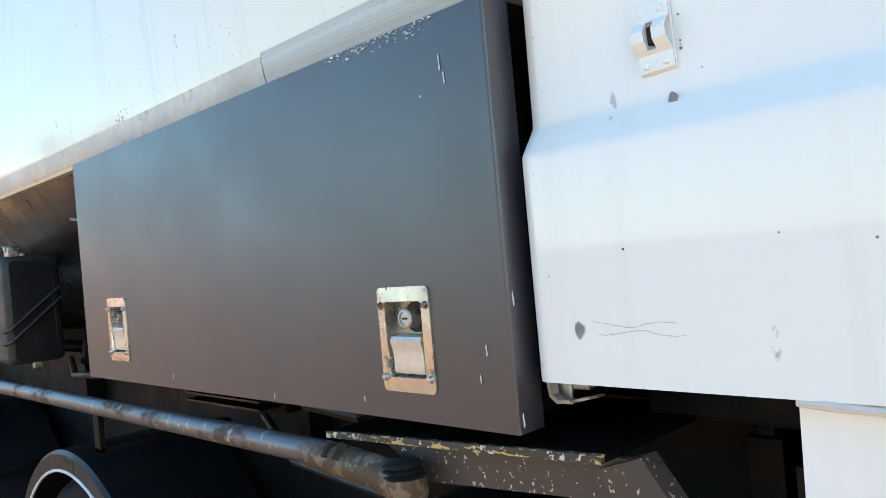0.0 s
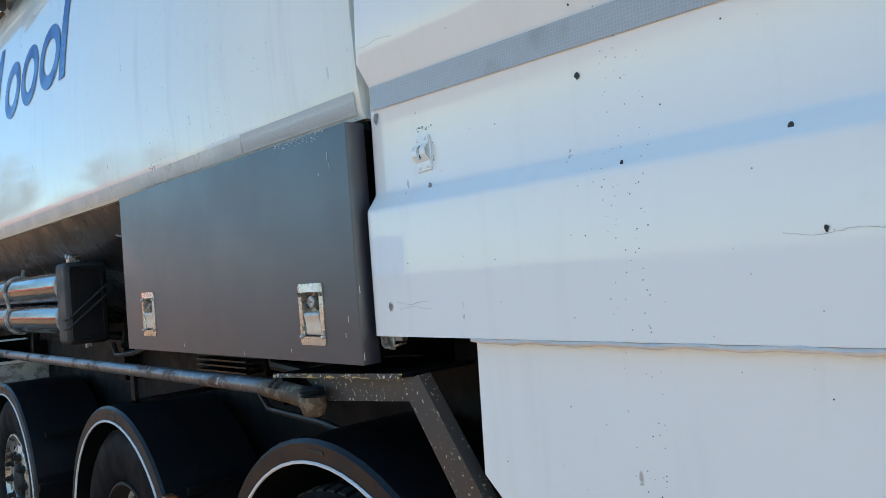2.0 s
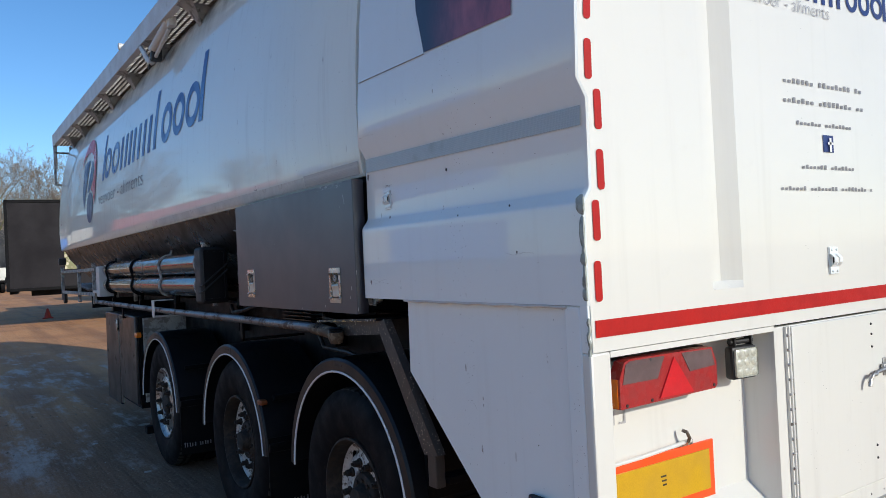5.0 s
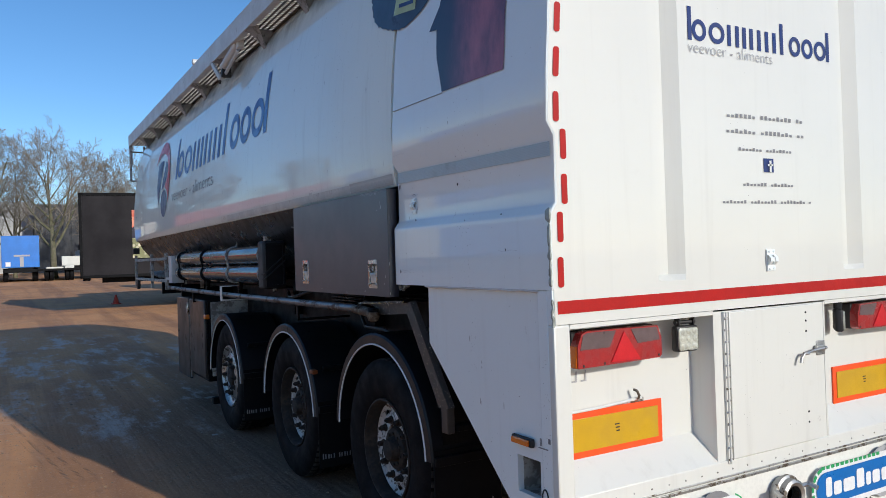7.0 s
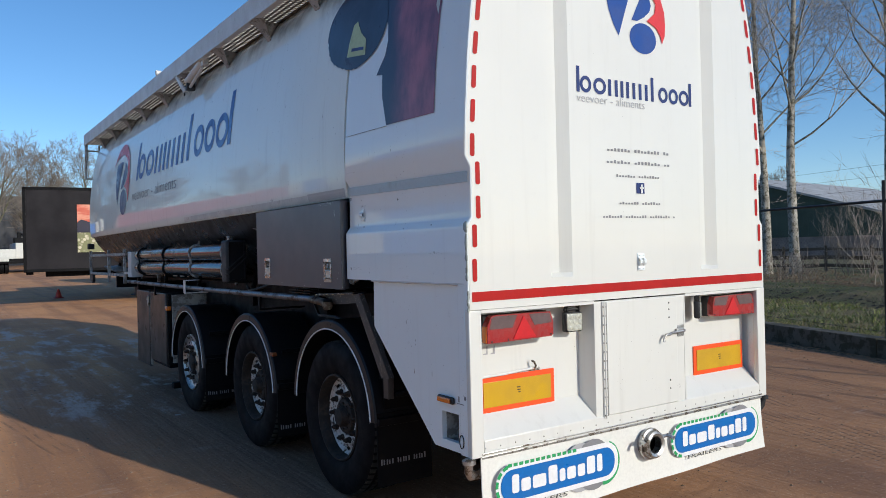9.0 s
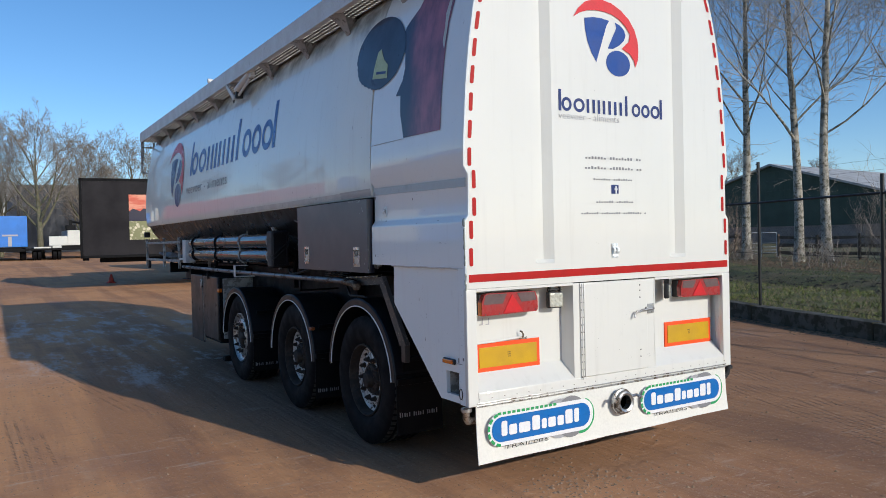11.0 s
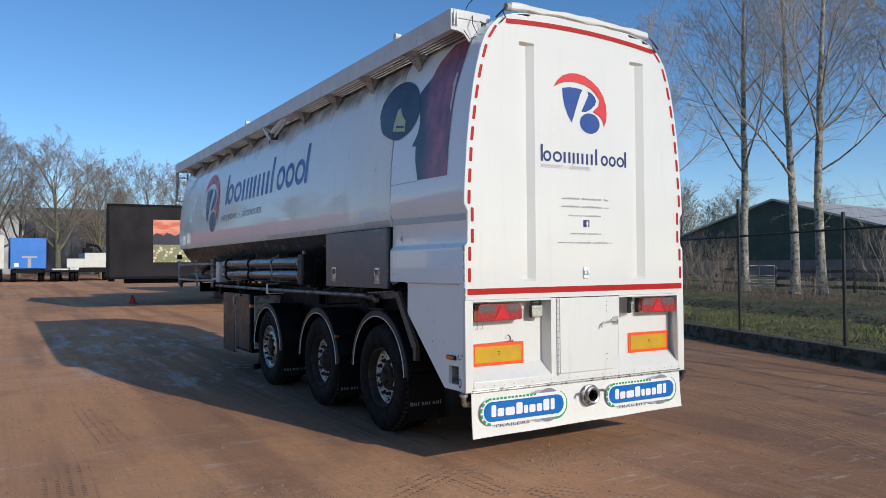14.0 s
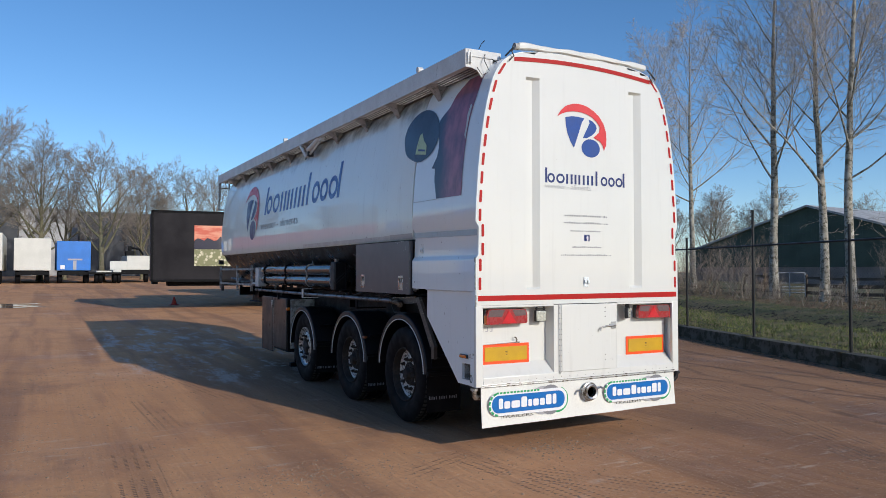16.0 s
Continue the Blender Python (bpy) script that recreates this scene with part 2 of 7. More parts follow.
M["hall_dark"] = plain("dark_grey_cladding", (0.085, 0.09, 0.10), 0.6, var=0.2, scale=0.5, fine=6)
M["hall_light"] = plain("light_grey_cladding", (0.50, 0.51, 0.52), 0.6, var=0.12, scale=0.4, fine=5)
M["shed_green"] = plain("dark_green_cladding", (0.055, 0.088, 0.064), 0.6, var=0.25, scale=0.5, fine=6)
M["roof"] = plain("light_fibre_cement_roof", (0.48, 0.48, 0.47), 0.6, var=0.25, scale=0.6, fine=6)
M["brick"] = plain("brown_brickwork", (0.30, 0.245, 0.22), 0.85, var=0.3, scale=0.8, fine=9)
M["curtain"] = plain("black_trailer_lacquer", (0.012, 0.010, 0.013), 0.6, var=0.3, scale=1.2, fine=12, spec=0.25)
M["container"] = plain("cream_container_paint", (0.70, 0.69, 0.62), 0.5, var=0.1, scale=1.2, fine=12)
M["truck_blue"] = plain("blue_container_paint", (0.025, 0.20, 0.66), 0.4, var=0.15, scale=1.2, fine=14)
M["tarp_red"] = plain("red_tarpaulin", (0.42, 0.05, 0.035), 0.5, var=0.2, scale=1.2, fine=14)
M["wood"] = plain("weathered_fence_wood", (0.13, 0.095, 0.065), 0.85, var=0.35, scale=2, fine=20)
M["cone"] = plain("orange_plastic", (0.45, 0.04, 0.018), 0.6, var=0.2, scale=8)
M["stone"] = plain("sandy_gravel", (0.36, 0.24, 0.155), 0.9, var=0.5, scale=9, fine=80, bump=0.5)
M["pale_crumb"] = plain("pale_dried_mud", (0.58, 0.52, 0.45), 0.9, var=0.3, scale=9, fine=70, bump=0.5)
M["ditch_shade"] = plain("dark_ditch_shade", (0.035, 0.028, 0.018), 0.8, var=0.5, scale=5)
M["wheel_dark"] = plain("rusty_dark_rim_barrel", (0.05, 0.034, 0.024), 0.7, 0.2, var=0.5, scale=12, dirt=(0.02, 0.016, 0.013), amount=0.4, bump=0.4)
M["leaf"] = plain("dead_leaves", (0.22, 0.15, 0.085), 0.85, var=0.5, scale=6)
M["sealant"] = plain("grey_green_sealant", (0.40, 0.44, 0.40), 0.35, var=0.3, scale=20, dirt=(0.2, 0.2, 0.16), amount=0.25, coat=0.3)
M["chip"] = plain("bare_grey_primer", (0.30, 0.30, 0.30), 0.6, var=0.4, scale=40)
M["hose"] = plain("black_hose", (0.016, 0.016, 0.017), 0.45, var=0.2, scale=10)


def locker_paint():
    n = Nodes("anthracite_locker_paint")
    cloud = n.noise(2.0, 4)
    col = n.mix(n.ramp(cloud, 0.3, 0.7), (0.028, 0.028, 0.040), (0.034, 0.034, 0.045))
    nicks = n.specks(22.0, 0.09, 0.045, n.stretch((1.0, 1.0, 0.55)))
    col = n.mix(nicks, col, (0.55, 0.55, 0.53))
    n.b.inputs["Specular IOR Level"].default_value = 1.0
    return n.done(col, n.ramp(n.noise(5.0), 0.3, 0.7, 0.34, 0.42), 0.0, n.bump(n.noise(1.1, 2), 0.4, 0.006))


def chipped_plate():
    n = Nodes("chipped_yellow_primer_edge")
    flake = n.noise(60.0, 5, 0.6, n.stretch((1.0, 0.55, 2.0)))
    col = n.mix(n.ramp(flake, 0.53, 0.56), (0.05, 0.044, 0.04), (0.55, 0.38, 0.13))
    col = n.mix(n.ramp(n.noise(90.0, 3), 0.60, 0.64), col, (0.62, 0.58, 0.5))
    return n.done(col, 0.6, 0.0, n.bump(flake, 0.6, 0.002))


def chipped_strut():
    n = Nodes("chipped_brown_strut_paint")
    col = n.mix(n.ramp(n.noise(120.0, 2, 0.5), 0.66, 0.69), (0.055, 0.048, 0.044), (0.5, 0.44, 0.33))
    return n.done(col, n.ramp(n.noise(8.0), 0.3, 0.7, 0.35, 0.55), 0.0, n.bump(n.noise(60.0), 0.2, 0.002))


def rusty_pipe():
    n = Nodes("worn_steel_pipe")
    r = n.noise(9.0, 6, 0.65, n.stretch((1.0, 0.6, 1.0)))
    mask = n.ramp(r, 0.50, 0.60)
    col = n.mix(mask, (0.15, 0.145, 0.15), (0.085, 0.052, 0.037))
    col = n.mix(n.ramp(n.noise(45.0, 4), 0.6, 0.68), col, (0.36, 0.31, 0.26))
    m = n.done(col, n.ramp(mask, 0, 1, 0.36, 0.75), 0.0, n.bump(r, 0.5, 0.003))
    n.link(n.ramp(mask, 0.0, 1.0, 0.45, 0.1), n.b.inputs["Metallic"])
    return m


def honeycomb_tape():
    n = Nodes("silver_honeycomb_reflective_tape")
    v = n.add("ShaderNodeTexVoronoi", Scale=150.0, Randomness=0.15)
    v.feature = "DISTANCE_TO_EDGE"
    n.link(n.co, v.inputs["Vector"])
    cell = n.ramp(v.outputs["Distance"], 0.05, 0.14)
    col = n.mix(cell, (0.50, 0.50, 0.485), (0.42, 0.425, 0.42))
    col = n.mix(n.ramp(n.noise(7.0, 5), 0.55, 0.75, 0.0, 0.5), col, (0.3, 0.27, 0.23))
    return n.done(col, 0.35, 0.2, n.bump(cell, 0.3, 0.001))


def printed_hide():
    n = Nodes("maroon_brown_printed_film")
    s = n.noise(2.6, 6, 0.65, n.stretch((1.0, 2.6, 1.2)))
    col = n.mix(n.ramp(s, 0.3, 0.7), (0.15, 0.048, 0.085), (0.42, 0.115, 0.155))
    col = n.mix(n.ramp(n.noise(1.6, 3), 0.48, 0.68, 0.0, 0.6), col, (0.045, 0.022, 0.06))
    axes = n.t.nodes.new("ShaderNodeSeparateXYZ")
    n.link(n.co, axes.inputs[0])
    deep = n.math("ADD", axes.outputs[1], n.math("MULTIPLY", n.noise(2.2, 5, 0.6, n.stretch((1.0, 2.2, 1.0))), 0.34))
    deep = n.math("SUBTRACT", deep, n.math("MULTIPLY", axes.outputs[2], 0.12))
    col = n.mix(n.ramp(deep, 0.40, 0.66), col, (0.020, 0.016, 0.045))
    col = n.mix(n.ramp(n.noise(3.0, 5, 0.6, n.stretch((1.0, 9.0, 1.4))), 0.62, 0.80, 0.0, 0.35), col, (0.30, 0.20, 0.24))
    return n.done(col, 0.42, 0.0, None, 0.35)


# place, turn, half width, reach before and behind of each rut
RUTS = ((5.4, 2.6, -8.0, 0.10, -7.0, 9.0), (4.6, 1.2, 14.0, 0.09, -6.0, 8.0), (6.3, 2.0, -14.0, 0.12, -6.0, 10.0), (3.4, -1.0, -20.0, 0.08, -4.0, 6.0))


def yard_dirt():
    n = Nodes("packed_sandy_dirt")
    big, mid, fine = n.noise(0.10, 5, 0.6), n.noise(0.8, 6, 0.6), n.noise(14.0, 6, 0.65)
    col = n.mix(n.ramp(big, 0.35, 0.65), (0.66, 0.338, 0.160), (0.58, 0.288, 0.134))
    col = n.mix(n.ramp(mid, 0.45, 0.75, 0.0, 0.6), col, (0.42, 0.20, 0.108))
    ruts = n.noise(1.0, 4, 0.6, n.stretch((2.6, 0.16, 1.0)))
    col = n.mix(n.ramp(ruts, 0.52, 0.70, 0.0, 0.5), col, (0.38, 0.185, 0.10))
    stain = n.noise(0.45, 5, 0.65, n.stretch((1.0, 0.6, 1.0)))
    col = n.mix(n.ramp(stain, 0.56, 0.68, 0.0, 0.55), col, (0.27, 0.138, 0.083))
    pale = n.noise(1.5, 7, 0.72, n.stretch((1.4, 0.40, 1.0)))
    col = n.mix(n.ramp(pale, 0.58, 0.72, 0.0, 0.30), col, (0.62, 0.46, 0.33))
    col = n.mix(n.ramp(fine, 0.5, 0.8, 0.0, 0.45), col, (0.28, 0.165, 0.11))
    col = n.mix(n.specks(30.0, 0.20, 0.10), col, (0.58, 0.46, 0.35))
    col = n.mix(n.specks(55.0, 0.25, 0.16), col, (0.16, 0.11, 0.08))
    # damp bands that trucks have driven, and dry scuffs across them
    lane = n.noise(1.0, 3, 0.5, n.stretch((0.9, 0.06, 1.0)))
    col = n.mix(n.ramp(lane, 0.50, 0.62, 0.0, 0.5), col, (0.27, 0.135, 0.078))
    scuff = n.noise(3.2, 6, 0.7, n.stretch((0.45, 2.2, 1.0)))
    patch = n.ramp(n.noise(0.33, 3, 0.5), 0.47, 0.62)
    # dark damp soil on the fence side of the yard
    place = n.t.nodes.new("ShaderNodeSeparateXYZ")
    n.link(n.co, place.inputs[0])
    wet_edge = n.math("ADD", n.math("SUBTRACT", place.outputs[0], n.math("MULTIPLY", place.outputs[1], 0.32)), n.math("MULTIPLY", n.noise(0.22, 5, 0.6), 5.0))
    wet = n.math("MULTIPLY", n.ramp(wet_edge, 0.6, 4.6), n.ramp(n.noise(0.7, 6, 0.65, n.stretch((1.0, 0.5, 1.0))), 0.25, 0.6, 0.55, 1.0))
    col = n.mix(n.math("MULTIPLY", wet, 0.62), col, (0.185, 0.098, 0.055))
    # occlusion shade under the parked trailer, painted as a soft dark ellipse
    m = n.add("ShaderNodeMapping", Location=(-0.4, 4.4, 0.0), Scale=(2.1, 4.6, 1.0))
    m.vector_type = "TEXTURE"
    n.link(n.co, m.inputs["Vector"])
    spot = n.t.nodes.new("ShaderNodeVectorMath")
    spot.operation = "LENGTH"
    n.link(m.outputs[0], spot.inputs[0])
    under_shade = n.ramp(n.math("ADD", spot.outputs["Value"], n.math("MULTIPLY", n.noise(0.8, 5, 0.6), 0.6)), 1.4, 0.9, 0.0, 0.72)
    col = n.mix(under_shade, col, (0.13, 0.082, 0.06))
    # long patch beside the parking bay: pale scrapes, and wet sky glints as colour
    m = n.add("ShaderNodeMapping", Location=(-1.9, 11.5, 0.0), Scale=(2.3, 7.5, 1.0))
    m.vector_type = "TEXTURE"
    n.link(n.co, m.inputs["Vector"])
    ball = n.t.nodes.new("ShaderNodeVectorMath")
    ball.operation = "LENGTH"
    n.link(m.outputs[0], ball.inputs[0])
    dry = n.ramp(n.math("ADD", ball.outputs["Value"], n.math("MULTIPLY", n.noise(0.9, 4, 0.6), 0.8)), 1.45, 1.0)
    streaks = n.ramp(n.noise(1.3, 8, 0.76, n.stretch((1.5, 0.42, 1.0))), 0.49, 0.63, 0.0, 0.75)
    col = n.mix(n.math("MULTIPLY", streaks, dry), col, (0.66, 0.58, 0.52))
    col = n.mix(n.math("MULTIPLY", n.ramp(scuff, 0.56, 0.68, 0.0, 0.42), patch), col, (0.66, 0.54, 0.43))
    # tyre marks: place, turn, half width, reach before and behind
    press = None
    for x, y, turn, half, a, b in ((-3.60, 3.6, 1.6, 0.17, -1.3, 1.1), (-4.10, 1.1, -2, 0.20, -1.6, 1.0), (-2.9, 6.0, 8, 0.15, -2.0, 2.0), (-1.36, -0.6, 4, 0.22, -1.6, 0.8), (-1.75, -0.15, 118, 0.16, -0.7, 0.6),
                                   (-0.9, -1.2, 35, 0.24, -1.4, 1.1), (2.9, 0.0, -27, 0.22, -3.5, 2.5), (4.9, 1.2, -22, 0.25, -5.0, 5.0), (-6.0, 4.0, 5, 0.25, -9.0, 9.0), (-7.4, 6.0, 3, 0.25, -12.0, 12.0), (3.6, 2.4, -24, 0.2, -6.0, 4.0)):
        m = n.add("ShaderNodeMapping", Location=(x, y, 0.0), Rotation=(0.0, 0.0, radians(turn)))
        m.vector_type = "TEXTURE"
        n.link(n.co, m.inputs["Vector"])
        sep = n.t.nodes.new("ShaderNodeSeparateXYZ")
        n.link(m.outputs[0], sep.inputs[0])
        u, v = sep.outputs[0], sep.outputs[1]
        side = n.ramp(n.math("ABSOLUTE", u, 0.0), half, half - 0.03)
        ends = n.math("MULTIPLY", n.ramp(v, a, a + 0.5), n.ramp(v, b, b - 0.5))
        rib = n.ramp(n.math("SINE", n.math("MULTIPLY", u, 2 * math.pi / 0.085), 0.0), 0.25, 0.8)
        lug = n.ramp(n.math("SINE", n.math("ADD", n.math("MULTIPLY", v, 2 * math.pi / 0.05), n.math("MULTIPLY", u, 18.0)), 0.0), -0.2, 0.3)
        mark = n.math("MULTIPLY", n.math("MULTIPLY", side, ends), n.math("MULTIPLY", rib, lug))
        press = mark if press is None else n.math("MAXIMUM", press, mark)
    press = n.math("MULTIPLY", press, n.ramp(n.noise(2.2, 4, 0.6), 0.40, 0.54))
    col = n.mix(n.math("MULTIPLY", press, 0.8), col, (0.17, 0.11, 0.075))
    # long shallow ruts that curve past the fence
    for x, y, turn, half, a, b in RUTS:
        m = n.add("ShaderNodeMapping", Location=(x, y, 0.0), Rotation=(0.0, 0.0, radians(turn)))
        m.vector_type = "TEXTURE"
        n.link(n.co, m.inputs["Vector"])
        sep = n.t.nodes.new("ShaderNodeSeparateXYZ")
        n.link(m.outputs[0], sep.inputs[0])
        sway = n.math("ADD", sep.outputs[0], n.math("MULTIPLY", n.math("SUBTRACT", n.noise(0.5, 4, 0.6), 0.5), 0.55))
        side = n.ramp(n.math("ABSOLUTE", sway, 0.0), half, half * 0.3)
        ends = n.math("MULTIPLY", n.ramp(sep.outputs[1], a, a + 1.0), n.ramp(sep.outputs[1], b, b - 1.0))
        rut = n.math("MULTIPLY", n.math("MULTIPLY", side, ends), n.ramp(n.noise(1.7, 5, 0.65), 0.35, 0.6, 0.1, 0.65))
        col = n.mix(rut, col, (0.13, 0.072, 0.045))
    clods = n.noise(6.0, 6, 0.7)
    col = n.mix(n.ramp(clods, 0.52, 0.72, 0.0, 0.22), col, (0.26, 0.135, 0.08))
    col = n.mix(n.ramp(n.noise(38.0, 4, 0.7), 0.56, 0.70, 0.0, 0.5), col, (0.62, 0.44, 0.30))
    nor = n.bump(n.math("ADD", n.math("MULTIPLY", ruts, 1.6), mid), 0.6, 0.06)
    nor = n.bump(clods, 0.5, 0.012, nor)
    nor = n.bump(fine, 0.8, 0.014, nor)
    nor = n.bump(n.math("SUBTRACT", 1.0, press), 0.8, 0.012, nor)
    nor = n.bump(n.noise(90.0, 3), 0.45, 0.004, nor)
    damp = n.ramp(n.noise(0.35, 4, 0.6), 0.5, 0.7, 0.85, 0.55)
    n.b.inputs["Specular IOR Level"].default_value = 0.28
    return n.done(col, damp, 0.0, nor)


def grass_soil():
    n = Nodes("winter_grass_bank")
    big, mid = n.noise(0.35, 5, 0.6), n.noise(3.0, 6, 0.65)
    col = n.mix(n.ramp(big, 0.4, 0.6), (0.085, 0.090, 0.028), (0.16, 0.125, 0.06))
    col = n.mix(n.ramp(mid, 0.5, 0.7, 0.0, 0.8), col, (0.06, 0.052, 0.026))
    return n.done(col, 0.9, 0.0, n.bump(mid, 0.8, 0.06))


def blade():
    n = Nodes("grass_blades")
    info = n.t.nodes.new("ShaderNodeNewGeometry").outputs["Random Per Island"]
    col = n.mix(n.ramp(info, 0.0, 0.7), (0.075, 0.105, 0.018), (0.25, 0.28, 0.07))
    col = n.mix(n.ramp(n.noise(1.3, 4, 0.6), 0.42, 0.62, 0.0, 0.75), col, (0.032, 0.056, 0.012))
    col = n.mix(n.ramp(info, 0.66, 0.8), col, (0.26, 0.21, 0.12))
    return n.done(col, 0.7)


M["locker"], M["chipped"], M["strut"], M["pipe"] = locker_paint(), chipped_plate(), chipped_strut(), rusty_pipe()
M["tape"], M["maroon"], M["dirt"], M["grass"], M["blade"] = honeycomb_tape(), printed_hide(), yard_dirt(), grass_soil(), blade()
M["tape_worn"] = plain("worn_smooth_grey_tape", (0.62, 0.62, 0.58), 0.4, var=0.12, scale=5, dirt=(0.42, 0.40, 0.36), amount=0.1)
water = Nodes("shallow_puddle_water")
M["water"] = water.done((0.06, 0.05, 0.04), 0.04, 0.0, water.bump(water.noise(3.0, 3), 0.1, 0.01))
dry = Nodes("dry_shrub_stems")
pick = dry.t.nodes.new("ShaderNodeObjectInfo").outputs["Random"]
dry_col = dry.mix(dry.ramp(pick, 0.1, 0.9), (0.36, 0.27, 0.20), (0.33, 0.29, 0.24))
M["shrub"] = dry.done(dry.mix(dry.ramp(dry.noise(2.0), 0.35, 0.7, 0.0, 0.5), dry_col, (0.20, 0.12, 0.08)), 0.9)

# ---- mesh helpers ----
def finish(bm, name, material, smooth=35):
    bmesh.ops.recalc_face_normals(bm, faces=bm.faces)
    me = bpy.data.meshes.new(name)
    bm.to_mesh(me)
    bm.free()
    me.materials.append(material)
    if smooth:
        me.shade_smooth()
        me.set_sharp_from_angle(angle=radians(smooth))
        level = me.attributes.get("flat")
        if level:
            for poly, mark in zip(me.polygons, level.data):
                if mark.value:
                    poly.use_smooth = False
            me.attributes.remove(level)
    return me


def part(name, bm, material, parent=None, label="", smooth=35):
    ob = new(name, finish(bm, name, material, smooth))
    if parent is not None:
        ob.parent = parent
    return tagged(ob, label) if label else ob


def thing(name, label, category, at=(0, 0, 0), group="", kind=""):
    ob = new(name)
    ob.location = at
    ob.empty_display_size = 0.2
    return tagged(ob, label, category, group, kind)


def box(bm, lo, hi, bevel=0.0, seg=2):
    m = Matrix.Translation([(a + b) / 2 for a, b in zip(lo, hi)]) @ Matrix.Diagonal([abs(b - a) for a, b in zip(lo, hi)] + [1])
    made = bmesh.ops.create_cube(bm, size=1, matrix=m)["verts"]
    if bevel:
        edges = list({e for v in made for e in v.link_edges})
        bmesh.ops.bevel(bm, geom=edges, offset=bevel, segments=seg, affect="EDGES", profile=0.5)
        flat = bm.faces.layers.int.get("flat") or bm.faces.layers.int.new("flat")
        for f in bm.faces:
            for i in range(3):
                if all(abs(v.co[i] - lo[i]) < 1e-6 for v in f.verts) or all(abs(v.co[i] - hi[i]) < 1e-6 for v in f.verts):
                    f[flat] = 1
    return bm


def boxes(*args):
    bm = bmesh.new()
    for a in args:
        box(bm, *a)
    return bm


def each(name, material, parent, *specs, label=""):
    """One box part for each of the specs."""
    return [part(name, boxes(a), material, parent, label) for a in specs]


def prism(bm, poly, axis, a, b):
    """Extrudes a polygon along an axis from a to b; poly holds the two other coordinates in x, y, z order."""
    def place(p, s):
        c = list(p)
        c.insert("xyz".index(axis), s)
        return c
    lo, hi = [bm.verts.new(place(p, a)) for p in poly], [bm.verts.new(place(p, b)) for p in poly]
    n = len(poly)
    for i in range(n):
        bm.faces.new((lo[i], lo[(i + 1) % n], hi[(i + 1) % n], hi[i]))
    bm.faces.new(lo[::-1])
    bm.faces.new(hi)
    return bm


def tube(bm, pts, radius, n=10, cap=True):
    """A round bar along points; radius is one number or one for each point."""
    pts = [Vector(p) for p in pts]
    rad = radius if isinstance(radius, (list, tuple)) else [radius] * len(pts)
    rings, side = [], None
    for i, p in enumerate(pts):
        way = ((pts[min(i + 1, len(pts) - 1)] - p).normalized() + (p - pts[max(i - 1, 0)]).normalized()).normalized()
        if side is None:
            side = way.orthogonal().normalized()
        side = (side - way * side.dot(way)).normalized()
        up = way.cross(side)
        rings.append([bm.verts.new(p + (side * math.cos(k * 2 * math.pi / n) + up * math.sin(k * 2 * math.pi / n)) * rad[i]) for k in range(n)])
    for a, b in zip(rings, rings[1:]):
        for k in range(n):
            bm.faces.new((a[k], a[(k + 1) % n], b[(k + 1) % n], b[k]))
    if cap:
        bm.faces.new(rings[0][::-1])
        bm.faces.new(rings[-1])
    return bm


def lathe(bm, profile, centre, axis="x", n=32, close=False):
    """Turns a profile of (along, radius) round an axis through centre."""
    rings = []
    for s, r in profile:
        ring = []
        for k in range(n):
            a = 2 * math.pi * k / n
            u, v = r * math.cos(a), r * math.sin(a)
            p = {"x": (s, u, v), "y": (u, s, v), "z": (u, v, s)}[axis]
            ring.append(bm.verts.new(Vector(centre) + Vector(p)))
        rings.append(ring)
    pairs = list(zip(rings, rings[1:])) + ([(rings[-1], rings[0])] if close else [])
    for a, b in pairs:
        for k in range(n):
            bm.faces.new((a[k], a[(k + 1) % n], b[(k + 1) % n], b[k]))
    if not close:
        for ring in (rings[0], rings[-1]):
            if (ring[0].co - ring[n // 2].co).length > 1e-4:
                bm.faces.new(ring)
    return bm


def round_rect(x0, z0, x1, z1, r, seg=5):
    out = []
    for cx, cz, a in ((x1 - r, z1 - r, 0), (x0 + r, z1 - r, 90), (x0 + r, z0 + r, 180), (x1 - r, z0 + r, 270)):
        for k in range(seg + 1):
            t = radians(a + 90 * k / seg)
            out.append((cx + r * math.cos(t), cz + r * math.sin(t)))
    return out


def text_shape(body, height, font_scale=1.0, thin=0.0):
    """The outline of a word as a flat mesh, x to the right and y up, its left end at 0."""
    cu = bpy.data.curves.new("word", "FONT")
    cu.body, cu.size, cu.resolution_u, cu.offset = body, height, 3, thin
    ob = bpy.data.objects.new("word", cu)
    me = bpy.data.meshes.new_from_object(ob)
    bm = bmesh.new()
    bm.from_mesh(me)
    bpy.data.objects.remove(ob)
    bpy.data.curves.remove(cu)
    bpy.data.meshes.remove(me)
    lo, hi = min(v.co.x for v in bm.verts), max(v.co.x for v in bm.verts)
    for v in bm.verts:
        v.co.x = (v.co.x - lo) * font_scale
    return bm, (hi - lo) * font_scale


def lerp_table(table, z):
    for (z0, a), (z1, b) in zip(table, table[1:]):
        if z <= z1:
            return a + (b - a) * max(0, (z - z0) / (z1 - z0))
    return table[-1][1]

